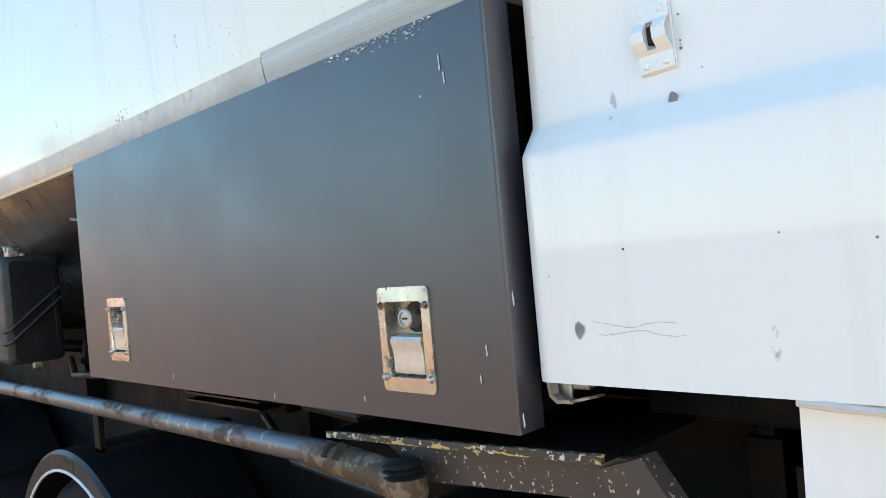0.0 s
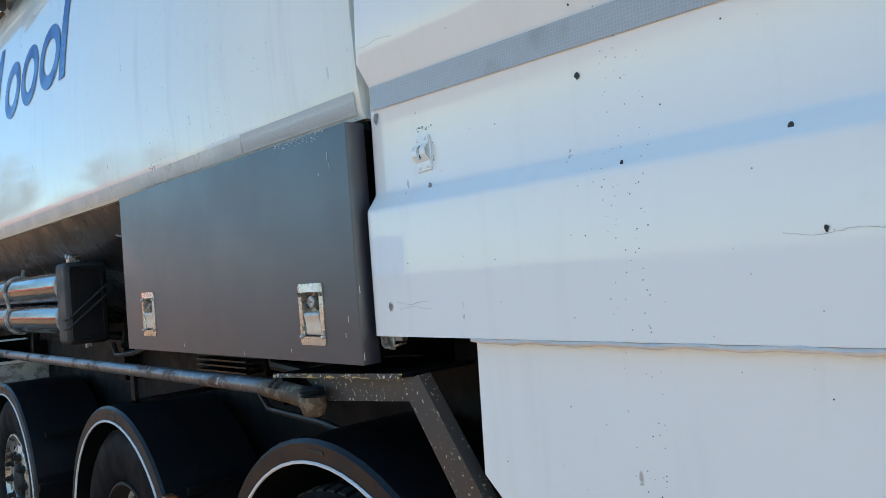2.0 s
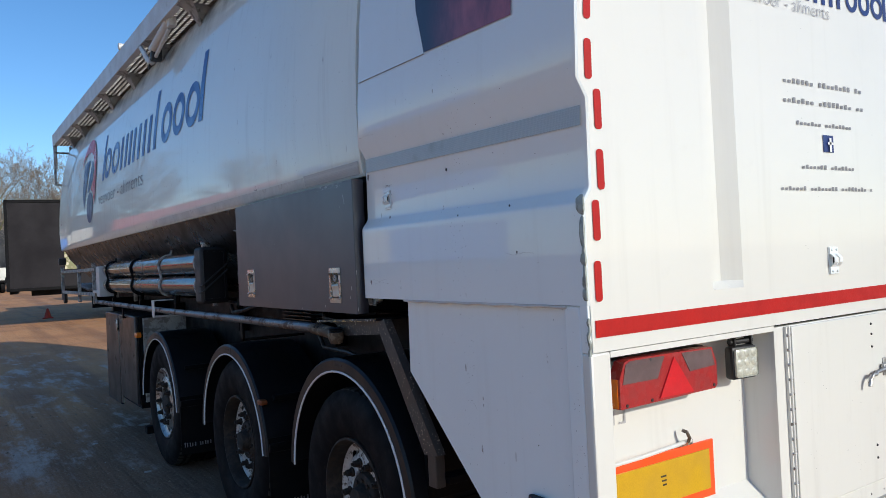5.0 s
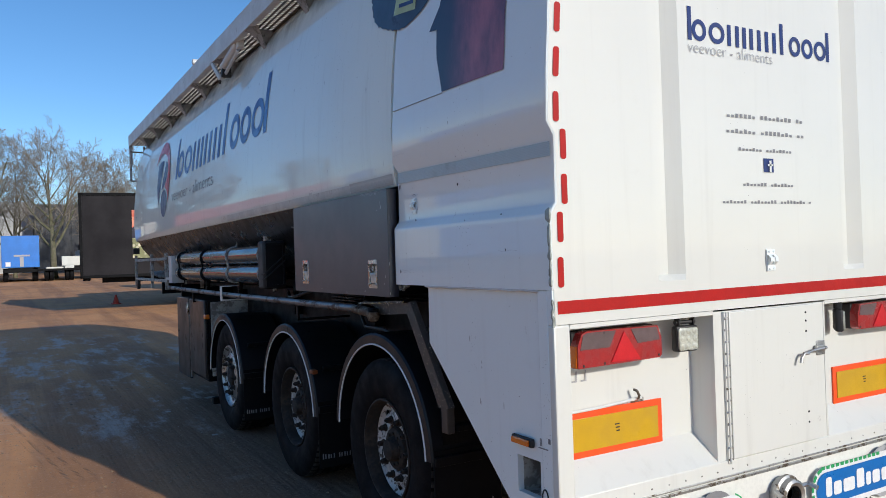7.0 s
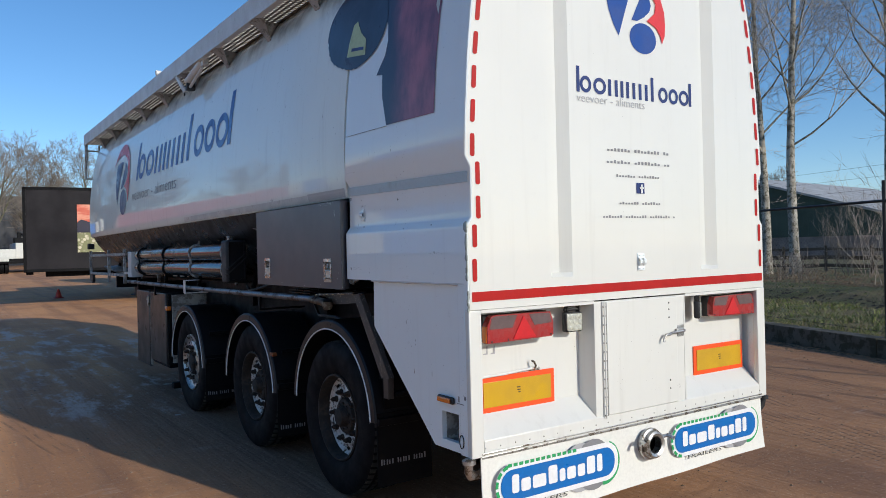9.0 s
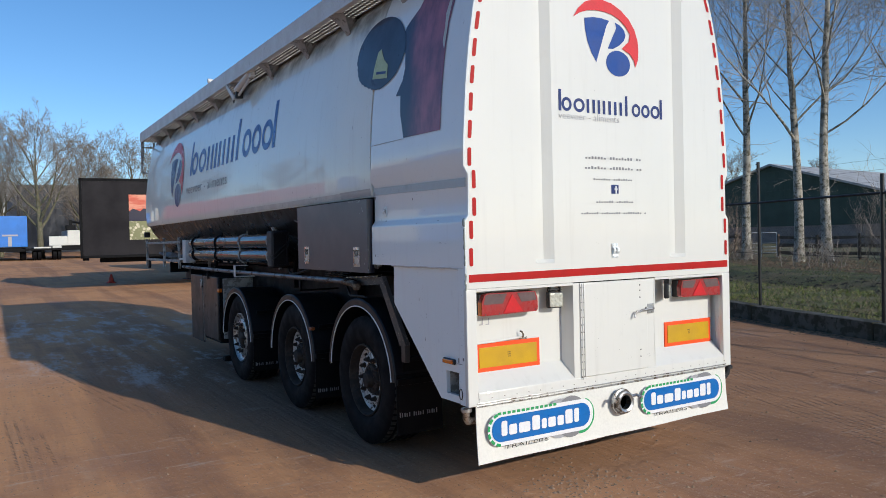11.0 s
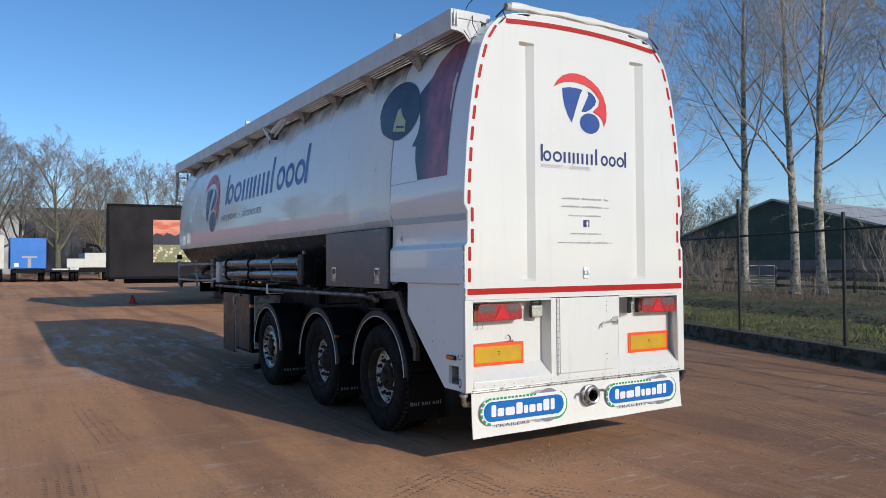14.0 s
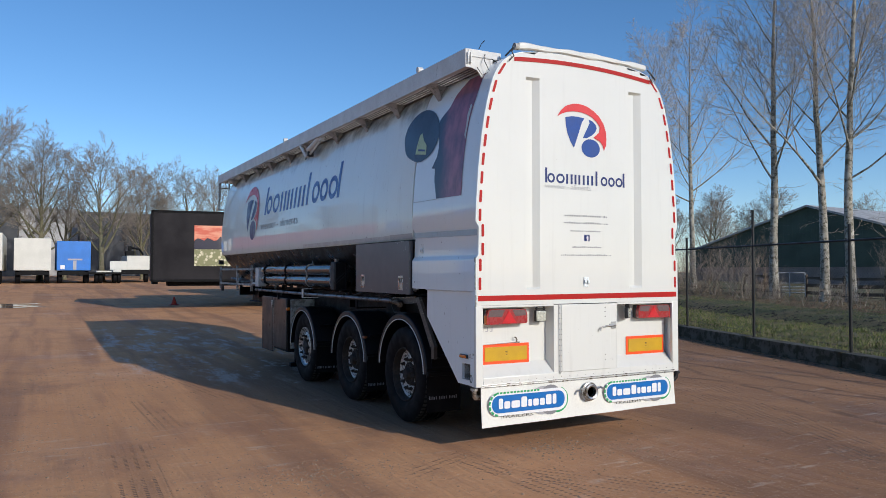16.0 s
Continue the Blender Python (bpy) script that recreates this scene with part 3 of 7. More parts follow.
# ---- the tank trailer: rear face in the plane y = 0, front towards +y ----
# half width of the rear section against height, with the two pressed kinks in its flanks
REAR = [(1.36, 1.284), (1.496, 1.287), (1.774, 1.2871), (1.786, 1.2870), (1.793, 1.2864), (1.797, 1.2843), (1.829, 1.2604), (1.833, 1.2583), (1.840, 1.2573), (1.852, 1.2570), (2.096, 1.254), (2.152, 1.288), (2.35, 1.28), (2.5, 1.268), (2.65, 1.258), (2.79, 1.243),
        (2.98, 1.218), (3.16, 1.188), (3.3, 1.158), (3.44, 1.12), (3.52, 1.093), (3.58, 1.065), (3.65, 1.022), (3.70, 0.978), (3.745, 0.925), (3.78, 0.868), (3.815, 0.76), (3.84, 0.58), (3.855, 0.3)]
# half width of the tank
TANK = [(2.030, 1.243), (2.045, 1.254), (2.12, 1.264), (2.3, 1.272), (2.5, 1.266), (2.65, 1.256), (2.79, 1.241), (2.98, 1.216), (3.16, 1.186), (3.3, 1.156), (3.44, 1.118),
        (3.52, 1.09), (3.58, 1.06), (3.65, 1.015), (3.70, 0.97), (3.75, 0.88), (3.78, 0.76), (3.80, 0.58), (3.81, 0.3)]
TANK_END, TANK_FRONT = 1.375, 11.2

trailer = thing("tank_trailer", "long white tank semi-trailer with dark blue lettering shapes and three axles", "trailer")


def loft(sections):
    """A skin over closed sections given as (y, points in x and z)."""
    bm = bmesh.new()
    rings = [[bm.verts.new((x, y, z)) for x, z in pts] for y, pts in sections]
    for a, b in zip(rings, rings[1:]):
        n = len(a)
        for k in range(n):
            bm.faces.new((a[k], a[(k + 1) % n], b[(k + 1) % n], b[k]))
    return bm, rings


def ring_of(table, inset=0.0, low=None):
    right = [(max(w - inset, 0.05), z - (inset if z > 3.7 else 0)) for z, w in table]
    pts = right + [(-x, z) for x, z in reversed(right)]
    return pts + (low or [])


# rear section: flanks, roof and front wall
UPPER = REAR[1:]
bm, rings = loft([(0.0, ring_of(UPPER, 0.010)), (0.004, ring_of(UPPER, 0.003)), (0.014, ring_of(UPPER)), (0.022, ring_of(UPPER)), (1.327, ring_of(UPPER)), (1.335, ring_of(UPPER)), (1.345, ring_of(UPPER, 0.006))])
bm.faces.new(rings[-1])
rear_section = part("rear_section", bm, M["white"], trailer, "white pressed-steel rear section with two kinks along its flank", smooth=38)

# rear wall with two tall sunken channels
bm = bmesh.new()
CHANNELS = ((-0.715, -0.700, -0.612, -0.552), (0.590, 0.606, 0.700, 0.765))
rows = [z for z, _ in REAR]
rows = sorted(set(rows + [1.505, 1.53, 3.555, 3.575]))
cols = [-1.0] + [c for ch in CHANNELS for c in ch] + [1.0]
grid = []
for z in rows:
    w = lerp_table(REAR, z) - 0.010
    line = []
    for i, c in enumerate(cols):
        x = c * w if i in (0, len(cols) - 1) else max(-w, min(w, c))
        deep = 0.045 if i in (2, 3, 6, 7) and 1.52 < z < 3.56 else 0.0
        line.append(bm.verts.new((x, deep, z - (0.010 if z > 3.7 else 0))))
    grid.append(line)
for a, b in zip(grid, grid[1:]):
    for k in range(len(cols) - 1):
        if len({tuple(v.co) for v in (a[k], a[k + 1], b[k + 1], b[k])}) == 4:
            bm.faces.new((a[k], a[k + 1], b[k + 1], b[k]))
bmesh.ops.remove_doubles(bm, verts=bm.verts, dist=0.0004)
rear_wall = part("rear_wall", bm, M["rear"], trailer, "white rear wall with two tall sunken channels", smooth=20)

# tank shell
front = [(TANK_END, 0.0), (TANK_END + 0.01, 0.0), (10.9, 0.0), (11.05, 0.03), (11.15, 0.09), (11.19, 0.16), (TANK_FRONT, 0.3)]
steps = [(TANK_END, 0.004), (TANK_END + 0.012, 0.0)] + [(y, 0.0) for y in (2.4, 3.42, 4.4, 5.43, 6.4, 7.5, 8.5, 9.6)] + front[2:]
bm, rings = loft([(y, ring_of(TANK, i)) for y, i in steps])
bm.faces.new(rings[0][::-1])
bm.faces.new(rings[-1])
shell = part("tank_shell", bm, M["tank"], trailer, "glossy white tank shell with rain streaks and wavy plates")
# black hopper belly under the shell
BELLY = [(0.30, 1.40), (0.62, 1.46), (0.86, 1.60), (1.04, 1.76), (1.155, 1.90), (1.222, 2.034)]
bm, rings = loft([(y, [(x - i, z) for x, z in BELLY] + [(-x + i, z) for x, z in reversed(BELLY)]) for y, i in ((1.4, 0.0), (10.85, 0.0), (11.05, 0.1), (11.12, 0.2))])
bm.faces.new(rings[0][::-1])
bm.faces.new(rings[-1])
part("belly", bm, M["belly"], trailer, "black underside of the tank")
# weld seams of the shell and belly
for y in (3.42, 5.43, 7.5, 9.6):
    bm = bmesh.new()
    tube(bm, [(-lerp_table(TANK, z) - 0.0005, y, z) for z in (2.036, 2.045, 2.06)], 0.002, 6)
    part("weld_seam", bm, M["gusset"], shell)
# reflective tape along the flank of tank and rear section
def flank_strip(table, y0, y1, z0, z1, material, name, parent, off=0.004, n=3, side=-1, sag=0.0):
    bm = bmesh.new()
    zs = [z0 + (z1 - z0) * k / n for k in range(n + 1)]
    rows = [[bm.verts.new((side * (lerp_table(table, z - d) + off), y, z - d)) for z in zs] for y, d in ((y0, sag), (y1, 0.0))]
    for k in range(n):
        bm.faces.new((rows[0][k], rows[0][k + 1], rows[1][k + 1], rows[1][k]))
    return part(name, bm, material, parent)


for side in (-1, 1):
    flank_strip(TANK, 1.39, 1.98, 2.040, 2.098, M["tape"], "reflective_tape", trailer, side=side)
    flank_strip(TANK, 1.983, 5.2, 2.040, 2.092, M["tape_worn"], "reflective_tape", trailer, side=side)
    flank_strip(REAR, 0.02, 1.33, 2.036, 2.094, M["tape"], "reflective_tape", trailer, side=side, n=1, sag=0.018)

# skirts below the rear section, with a slanting front edge and a pocket
for side in (-1, 1):
    x0, x1 = side * 1.262, side * 1.232
    bm = bmesh.new()
    prism(bm, [(0.105, 1.495), (1.024, 1.495), (1.030, 1.208), (0.372, 0.602), (0.30, 0.602), (0.30, 0.803), (0.142, 0.803), (0.142, 0.602), (0.105, 0.602)], "x", x0, x1)
    prism(bm, [(0.143, 0.602), (0.299, 0.602), (0.299, 0.650), (0.143, 0.650)], "x", x0, x1)
    skirt = part("skirt", bm, M["white"], trailer, "white side skirt with a slanting front edge")
    bm = boxes(((side * 1.284, 0.034, 0.602), (side * 1.225, 0.104, 1.495), 0.008))
    part("corner_strip", bm, M["white"], skirt)
    part("corner_cap", boxes(((side * 1.285, 0.003, 1.358), (side * 1.226, 0.036, 1.497), 0.004)), M["white"], skirt)
    bm = bmesh.new()
    tube(bm, [(side * 1.283, y, 1.491 + 0.0016 * math.sin(y * 39)) for y in [0.09 + 0.029 * k for k in range(33)]], [0.0055 + 0.0013 * math.sin(k * 2.3) for k in range(33)], 8)
    part("weld_seam", bm, M["rail"], skirt)
    # pocket
    bm = boxes(((side * 1.10, 0.135, 0.64), (side * 1.105, 0.306, 0.80)), ((side * 1.231, 0.135, 0.797), (side * 1.105, 0.306, 0.805)),
               ((side * 1.231, 0.135, 0.634), (side * 1.105, 0.306, 0.642)), ((side * 1.231, 0.134, 0.642), (side * 1.105, 0.141, 0.797)), ((side * 1.231, 0.300, 0.642), (side * 1.105, 0.307, 0.797)))
    part("pocket", bm, M["gusset"], skirt, "recessed grey pocket in the skirt")
    bm = boxes(((side * 1.283, 0.172, 0.852), (side * 1.262, 0.314, 0.890), 0.008))
    lamp = part("side_marker_lamp", bm, M["rubber"], trailer)
    bm = boxes(((side * 1.294, 0.186, 0.858), (side * 1.281, 0.300, 0.884), 0.005))
    part("lens", bm, M["amber"], lamp, "amber lens")

# white rear frame below the rear wall, with two recesses, a middle hatch and a shelf
each("rear_post", M["rear_low"], trailer, ((-1.286, -0.002, 0.600), (-1.205, 0.036, 1.359), 0.008), ((1.195, -0.002, 0.600), (1.284, 0.036, 1.359), 0.008), label="dented white corner post")
for xa, xb in ((-1.205, -0.39), (0.42, 1.195)):
    bm = bmesh.new()
    box(bm, (xa, 0.12, 0.80), (xb, 0.14, 1.352))
    prism(bm, [(0.12, 0.802), (0.0, 0.686), (0.0, 0.66), (0.14, 0.66), (0.14, 0.802)], "x", xa, xb)
    box(bm, (xa, 0.0, 1.340), (xb, 0.14, 1.358))
    part("lamp_recess", bm, M["rear_low"], trailer, "white recessed panel behind the lamps")
for x, w in ((-0.39, 0.012), (0.408, 0.012)):
    bm = bmesh.new()
    prism(bm, [(x, 0.002), (x + w, 0.002), (x + w + (0.02 if x > 0 else -0.02), 0.14), (x + (0.02 if x > 0 else -0.02), 0.14)], "z", 0.66, 1.352)
    part("recess_cheek", bm, M["rear_low"], trailer)
bm = boxes(((-0.388, 0.004, 0.66), (0.418, 0.03, 1.352), 0.004))
box(bm, (-1.205, -0.002, 0.604), (1.195, 0.03, 0.684), 0.004)
part("rear_frame", bm, M["rear_low"], trailer, "white steel frame round the hatch")
bm = boxes(((-0.298, -0.010, 0.688), (0.326, 0.004, 1.348), 0.004))
hatch = part("hatch", bm, M["rear_low"], trailer, "white square service hatch")
bm = boxes(((-0.330, -0.008, 0.67), (-0.304, 0.004, 1.35), 0.002))
tube(bm, [(-0.317, -0.010, 0.672), (-0.317, -0.010, 1.348)], 0.005, 8)
hinge = part("hinge", bm, M["rear"], hatch, "long piano hinge")
for k in range(13):
    for x in (-0.326, -0.308):
        bm = bmesh.new()
        lathe(bm, [(-0.014, 0.0), (-0.0135, 0.0035), (-0.008, 0.006)], (x, 0, 0.69 + 0.0525 * k), "y", 8)
        part("rivet", bm, M["alu"], hinge)
for x, z in ((0.25, 0.78), (0.25, 0.83), (0.25, 1.22), (0.25, 1.27), (0.25, 1.31)):
    bm = bmesh.new()
    lathe(bm, [(-0.0145, 0.0), (-0.014, 0.0035), (-0.0095, 0.006)], (x, 0, z), "y", 8)
    part("rivet", bm, M["rubber"], hatch)
# sliding bolt of the hatch
bm = boxes(((0.325, -0.014, 1.095), (0.39, -0.004, 1.165), 0.003), ((0.30, -0.03, 1.115), (0.37, -0.012, 1.145), 0.004))
tube(bm, [(0.375, -0.03, 1.13), (0.24, -0.03, 1.122), (0.225, -0.034, 1.115), (0.19, -0.038, 1.118), (0.172, -0.038, 1.10), (0.165, -0.038, 1.075)], 0.008, 8)
part("sliding_bolt", bm, M["alu"], hatch, "bent steel sliding bolt")
# rivet row over the rear flap
bm = boxes(((-1.225, -0.008, 0.592), (1.215, -0.001, 0.606), 0.002), ((-1.225, -0.010, 0.614), (1.215, -0.003, 0.622), 0.002))
strip = part("clamp_strip", bm, M["alu"], trailer, "riveted clamp strip over the rear flap")
for k in range(25):
    bm = bmesh.new()
    lathe(bm, [(-0.0055, 0.0), (-0.005, 0.003), (-0.001, 0.005)], (-1.2 + 0.1 * k, 0, 0.645), "y", 8)
    part("rivet", bm, M["gusset"], strip)
# broad white rubber flap
bm = bmesh.new()
nx, nz = 24, 6
g = [[bm.verts.new((-1.232 + 2.435 * i / nx, -0.004 + 0.006 * math.sin(i * 0.7) * (j / nz) ** 1.5 - 0.02 * (j / nz) ** 2, 0.60 - (0.372 - 0.03 * (i / nx)) * j / nz)) for i in range(nx + 1)] for j in range(nz + 1)]
back = [[bm.verts.new(v.co + Vector((0, 0.007, 0))) for v in row] for row in g]
for front_side, rows_of in ((True, g), (False, back)):
    for a, b in zip(rows_of, rows_of[1:]):
        for k in range(nx):
            quad = (a[k], b[k], b[k + 1], a[k + 1])
            bm.faces.new(quad if front_side else quad[::-1])
for a, b in ((g[0], back[0]), (g[-1], back[-1]), ([r_[0] for r_ in g], [r_[0] for r_ in back]), ([r_[-1] for r_ in g], [r_[-1] for r_ in back])):
    for k in range(len(a) - 1):
        bm.faces.new((a[k], a[k + 1], b[k + 1], b[k]))
rear_flap = part("rear_flap", bm, M["flap_white"], trailer, "broad white rubber mud flap across the rear")
# outlet pipe through the flap
bm = bmesh.new()
lathe(bm, [(-0.082, 0.052), (-0.090, 0.068), (-0.082, 0.080), (-0.055, 0.082), (-0.050, 0.094), (-0.034, 0.094), (-0.030, 0.078), (0.25, 0.076), (0.25, 0.058), (-0.07, 0.055)], (0.015, 0, 0.478), "y", 28, close=True)
for a in (20, 160):
    ca, sa = math.cos(radians(a)), math.sin(radians(a))
    tube(bm, [(0.015 + 0.09 * ca, -0.055, 0.478 + 0.09 * sa), (0.015 + 0.125 * ca, -0.075, 0.478 + 0.115 * sa), (0.015 + 0.135 * ca, -0.115, 0.478 + 0.08 * sa)], 0.012, 8)
outlet = part("outlet_pipe", bm, M["alu"], trailer, "short steel discharge outlet with coupling lugs")
bm = bmesh.new()
lathe(bm, [(-0.03, 0.0), (-0.03, 0.056)], (0.015, 0, 0.478), "y", 24)
part("inner_flap", bm, M["rubber"], outlet)
# hose couplings at both lower corners
for side in (-1, 1):
    bm = bmesh.new()
    tube(bm, [(side * 1.05, 0.07, 0.515), (side * 1.20, 0.06, 0.50), (side * 1.26, 0.05, 0.505), (side * 1.28, 0.04, 0.53), (side * 1.285, 0.03, 0.575)], [0.024, 0.024, 0.026, 0.024, 0.022], 12)
    lathe(bm, [(0.57, 0.02), (0.572, 0.036), (0.592, 0.036), (0.6, 0.02)], (side * 1.285, 0.03, 0), "z", 14)
    part("corner_coupling", bm, M["alu"] if side < 0 else M["rubber"], trailer, "cast pipe elbow at the lower corner")

# ---- lamps, boards, tape and print on the rear ----
def rear_decal(name, polys, material, parent=None, y=-0.0025):
    bm = bmesh.new()
    for poly in polys:
        f = bm.faces.new([bm.verts.new((x, y, z)) for x, z in poly])
        if f.normal.y > 0:
            f.normal_flip()
    bmesh.ops.remove_doubles(bm, verts=bm.verts[:], dist=0.0002)
    bmesh.ops.triangulate(bm, faces=bm.faces[:], quad_method="FIXED", ngon_method="EAR_CLIP")
    return part(name, bm, material, parent, smooth=0)


def board(xa, xb, za, zb):
    ob = thing("rear_marker_board", "yellow reflective marker board with an orange-red border", "marker board", group="rear marker boards")
    part("border", boxes(((xa, 0.110, za), (xb, 0.119, zb), 0.002)), M["orange"], ob)
    part("panel", boxes(((xa + 0.028, 0.106, za + 0.028), (xb - 0.028, 0.111, zb - 0.028), 0.001)), M["yellow"], ob)
    mx, mz = (xa + xb) / 2, (za + zb) / 2
    part("approval_mark", boxes(*[((mx - 0.012 + 0.004 * k, 0.1045, mz + 0.018 - 0.014 * k), (mx + 0.014, 0.1062, mz + 0.023 - 0.014 * k)) for k in range(3)]), M["rubber"], ob)
    return ob


board(-1.150, -0.612, 0.793, 0.984)
board(0.640, 1.176, 0.797, 0.990)


def tail_lamp(xa, xb, za, zb, turn):
    """Red lens with two smoked upper windows, a triangle reflector and an amber outer end."""
    ob = thing("tail_lamp", "large faded red tail lamp with smoked windows and a triangle reflector", "tail lamp", group="tail lamps")
    w, h = xb - xa, zb - za
    at = lambda a, b: ((xa + w * a) if turn > 0 else (xb - w * a), za + h * b)
    def slab(name, shape, material, y0, y1, label=""):
        bm = bmesh.new()
        prism(bm, [at(a, b) for a, b in shape], "y", y0, y1)
        return part(name, bm, M[material], ob, label)
    part("housing", boxes(((xa + 0.004, 0.064, za + 0.004), (xb - 0.004, 0.121, zb - 0.002), 0.006)), M["rubber"], ob)
    outline = [(0.0, 0.0), (0.97, 0.04), (1.0, 0.12), (1.0, 0.62), (0.955, 0.97), (0.10, 1.0), (0.05, 0.94), (0.0, 0.62)]
    slab("red_lens", outline, "lens_red", 0.022, 0.066)
    slab("smoked_lens", [(0.025, 0.50), (0.36, 0.50), (0.44, 0.95), (0.11, 0.96), (0.06, 0.90)], "lens_dark", 0.020, 0.023, "smoked grey window")
    slab("smoked_lens", [(0.70, 0.52), (0.975, 0.56), (0.94, 0.93), (0.62, 0.95)], "lens_dark", 0.020, 0.023, "smoked grey window")
    slab("triangle_reflector", [(0.37, 0.08), (0.72, 0.08), (0.53, 0.90)], "lens_tri", 0.0165, 0.022)
    slab("amber_lens", [(-0.008, 0.02), (0.012, 0.02), (0.012, 0.62), (-0.008, 0.60)], "amber", 0.030, 0.064, "amber end lens")
    for a, b in ((0.06, 0.06), (0.30, 0.07), (0.96, 0.12), (0.30, 0.92)):
        bm = bmesh.new()
        x, z = at(a, b)
        lathe(bm, [(0.0195, 0.0), (0.0195, 0.005), (0.023, 0.006)], (x, 0, z), "y", 8)
        part("screw", bm, M["rubber"], ob)
    return ob


tail_lamp(-1.150, -0.690, 1.176, 1.322, 1)
tail_lamp(0.735, 1.190, 1.182, 1.322, -1)


def work_lamp(x, z, turn):
    """Square lamp with nine small lenses, hung on a bracket and turned about it."""
    ob = thing("work_lamp", "small square work lamp with nine lenses on a black bracket", "work lamp", group="work lamps")
    part("housing", boxes(((-0.062, -0.020, -0.058), (0.062, 0.020, 0.056), 0.012)), M["rubber"], ob)
    lens = part("lens", boxes(((-0.054, -0.026, -0.050), (0.054, -0.019, 0.048), 0.008)), M["lens_clear"], ob, "clear ribbed lens")
    for i in range(3):
        for k in range(3):
            bm = bmesh.new()
            lathe(bm, [(-0.0285, 0.0), (-0.0285, 0.006), (-0.0265, 0.013), (-0.0255, 0.0145)], (-0.033 + 0.033 * i, 0, -0.034 + 0.033 * k), "y", 10)
            part("lens_dome", bm, M["lens_clear"], lens)
    bm = boxes(((-0.045, -0.016, 0.056), (-0.037, 0.016, 0.090), 0.003), ((0.037, -0.016, 0.056), (0.045, 0.016, 0.090), 0.003), ((-0.045, -0.018, 0.086), (0.045, 0.05, 0.096), 0.003))
    lathe(bm, [(-0.055, 0.009), (0.055, 0.009)], (0, 0, 0.070), "x", 10)
    part("bracket", bm, M["rubber"], ob)
    ob.matrix_world = pose(x, 0.046, z, 0, 0, turn)
    return ob


work_lamp(-0.522, 1.246, -6)
work_lamp(0.600, 1.246, 38)

# thin white rod over the marker board
bm = bmesh.new()
tube(bm, [(-1.19, 0.100, 0.988), (-0.99, 0.098, 0.992), (-0.745, 0.098, 1.004)], 0.007, 8)
part("rod", bm, M["rear"], trailer, "thin white rod over the marker board")

# small hook on the recess panel
bm = bmesh.new()
tube(bm, [(-0.77, 0.118, 0.99), (-0.77, 0.09, 1.0), (-0.775, 0.078, 1.02), (-0.785, 0.08, 1.04), (-0.79, 0.095, 1.045)], 0.006, 8)
box(bm, (-0.785, 0.108, 0.985), (-0.72, 0.119, 1.003), 0.002)
part("hook", bm, M["alu"], trailer)

# red tape and dashes
bow = lambda x: 3.745 - 0.010 * x - 0.062 * x * x
rear_decal("red_tape", [[(-1.262, 1.402), (1.258, 1.406), (1.258, 1.460), (-1.262, 1.452)]], M["red"], trailer)
rear_decal("red_tape", [[(x, bow(x)), (x + 0.087, bow(x + 0.087)), (x + 0.087, bow(x + 0.087) + 0.041), (x, bow(x) + 0.041)] for x in [-0.85 + 0.087 * k for k in range(20)]], M["red"], trailer, y=-0.005)
ORDER = [1.505 + 0.176 * k for k in range(13)]
for side in (-1, 1):
    for i, z in enumerate(ORDER):
        if side < 0:
            z -= 0.060 if z > 2.2 else 0.028 if z > 1.8 else 0.0
        za, zb = z, z + 0.118
        zm = (za + zb) / 2
        wa, wb = lerp_table(REAR, za), lerp_table(REAR, zb)
        in_a, in_b = (min(wa, wb), min(wa, wb)) if zm < 2.2 else (wa, wb)
        pts = round_rect(-0.0145, 0.0, 0.0145, zb - za, 0.011, 3)
        poly = [(side * (in_a + (in_b - in_a) * (q / (zb - za)) - 0.046 + p), za + q) for p, q in pts]
        rear_decal("red_dash", [poly], M["red"], trailer)

# round emblem: a blue shield, a red crescent and a white slash
def arc(cx, cz, r, a0, a1, n=16, sx=1.0):
    return [(cx + sx * r * math.cos(radians(a0 + (a1 - a0) * k / n)), cz + r * math.sin(radians(a0 + (a1 - a0) * k / n))) for k in range(n + 1)]


def emblem_polys():
    """Plain shapes in a unit box, x and z from 0 to 1: quads of a crescent, and three rounded blue fields."""
    outer = [(0.0, 0.71), (0.07, 0.83), (0.17, 0.93), (0.30, 0.985), (0.43, 1.0), (0.58, 0.975), (0.73, 0.90), (0.85, 0.80), (0.94, 0.67), (0.99, 0.52), (1.0, 0.38), (0.99, 0.25), (0.945, 0.15)]
    inner = [(0.0, 0.71), (0.10, 0.78), (0.21, 0.825), (0.33, 0.845), (0.46, 0.845), (0.58, 0.825), (0.70, 0.775), (0.79, 0.70), (0.865, 0.60), (0.845, 0.49), (0.73, 0.385), (0.86, 0.325), (0.925, 0.24)]
    red = [[outer[0], outer[1], inner[1]]] + [[outer[k], outer[k + 1], inner[k + 1], inner[k]] for k in range(1, 12)]
    left = [(0.165, 0.72), (0.30, 0.75), (0.43, 0.752), (0.545, 0.735), (0.50, 0.66), (0.335, 0.155), (0.265, 0.27), (0.205, 0.42), (0.175, 0.57)]
    upper = [(0.635, 0.725), (0.71, 0.70), (0.775, 0.645), (0.80, 0.575), (0.775, 0.50), (0.70, 0.425), (0.60, 0.365), (0.515, 0.36), (0.655, 0.655)]
    lower = arc(0.675, 0.175, 0.175, 180, -180, 24, 1.08)[:-1]
    return red, [left, upper, lower]


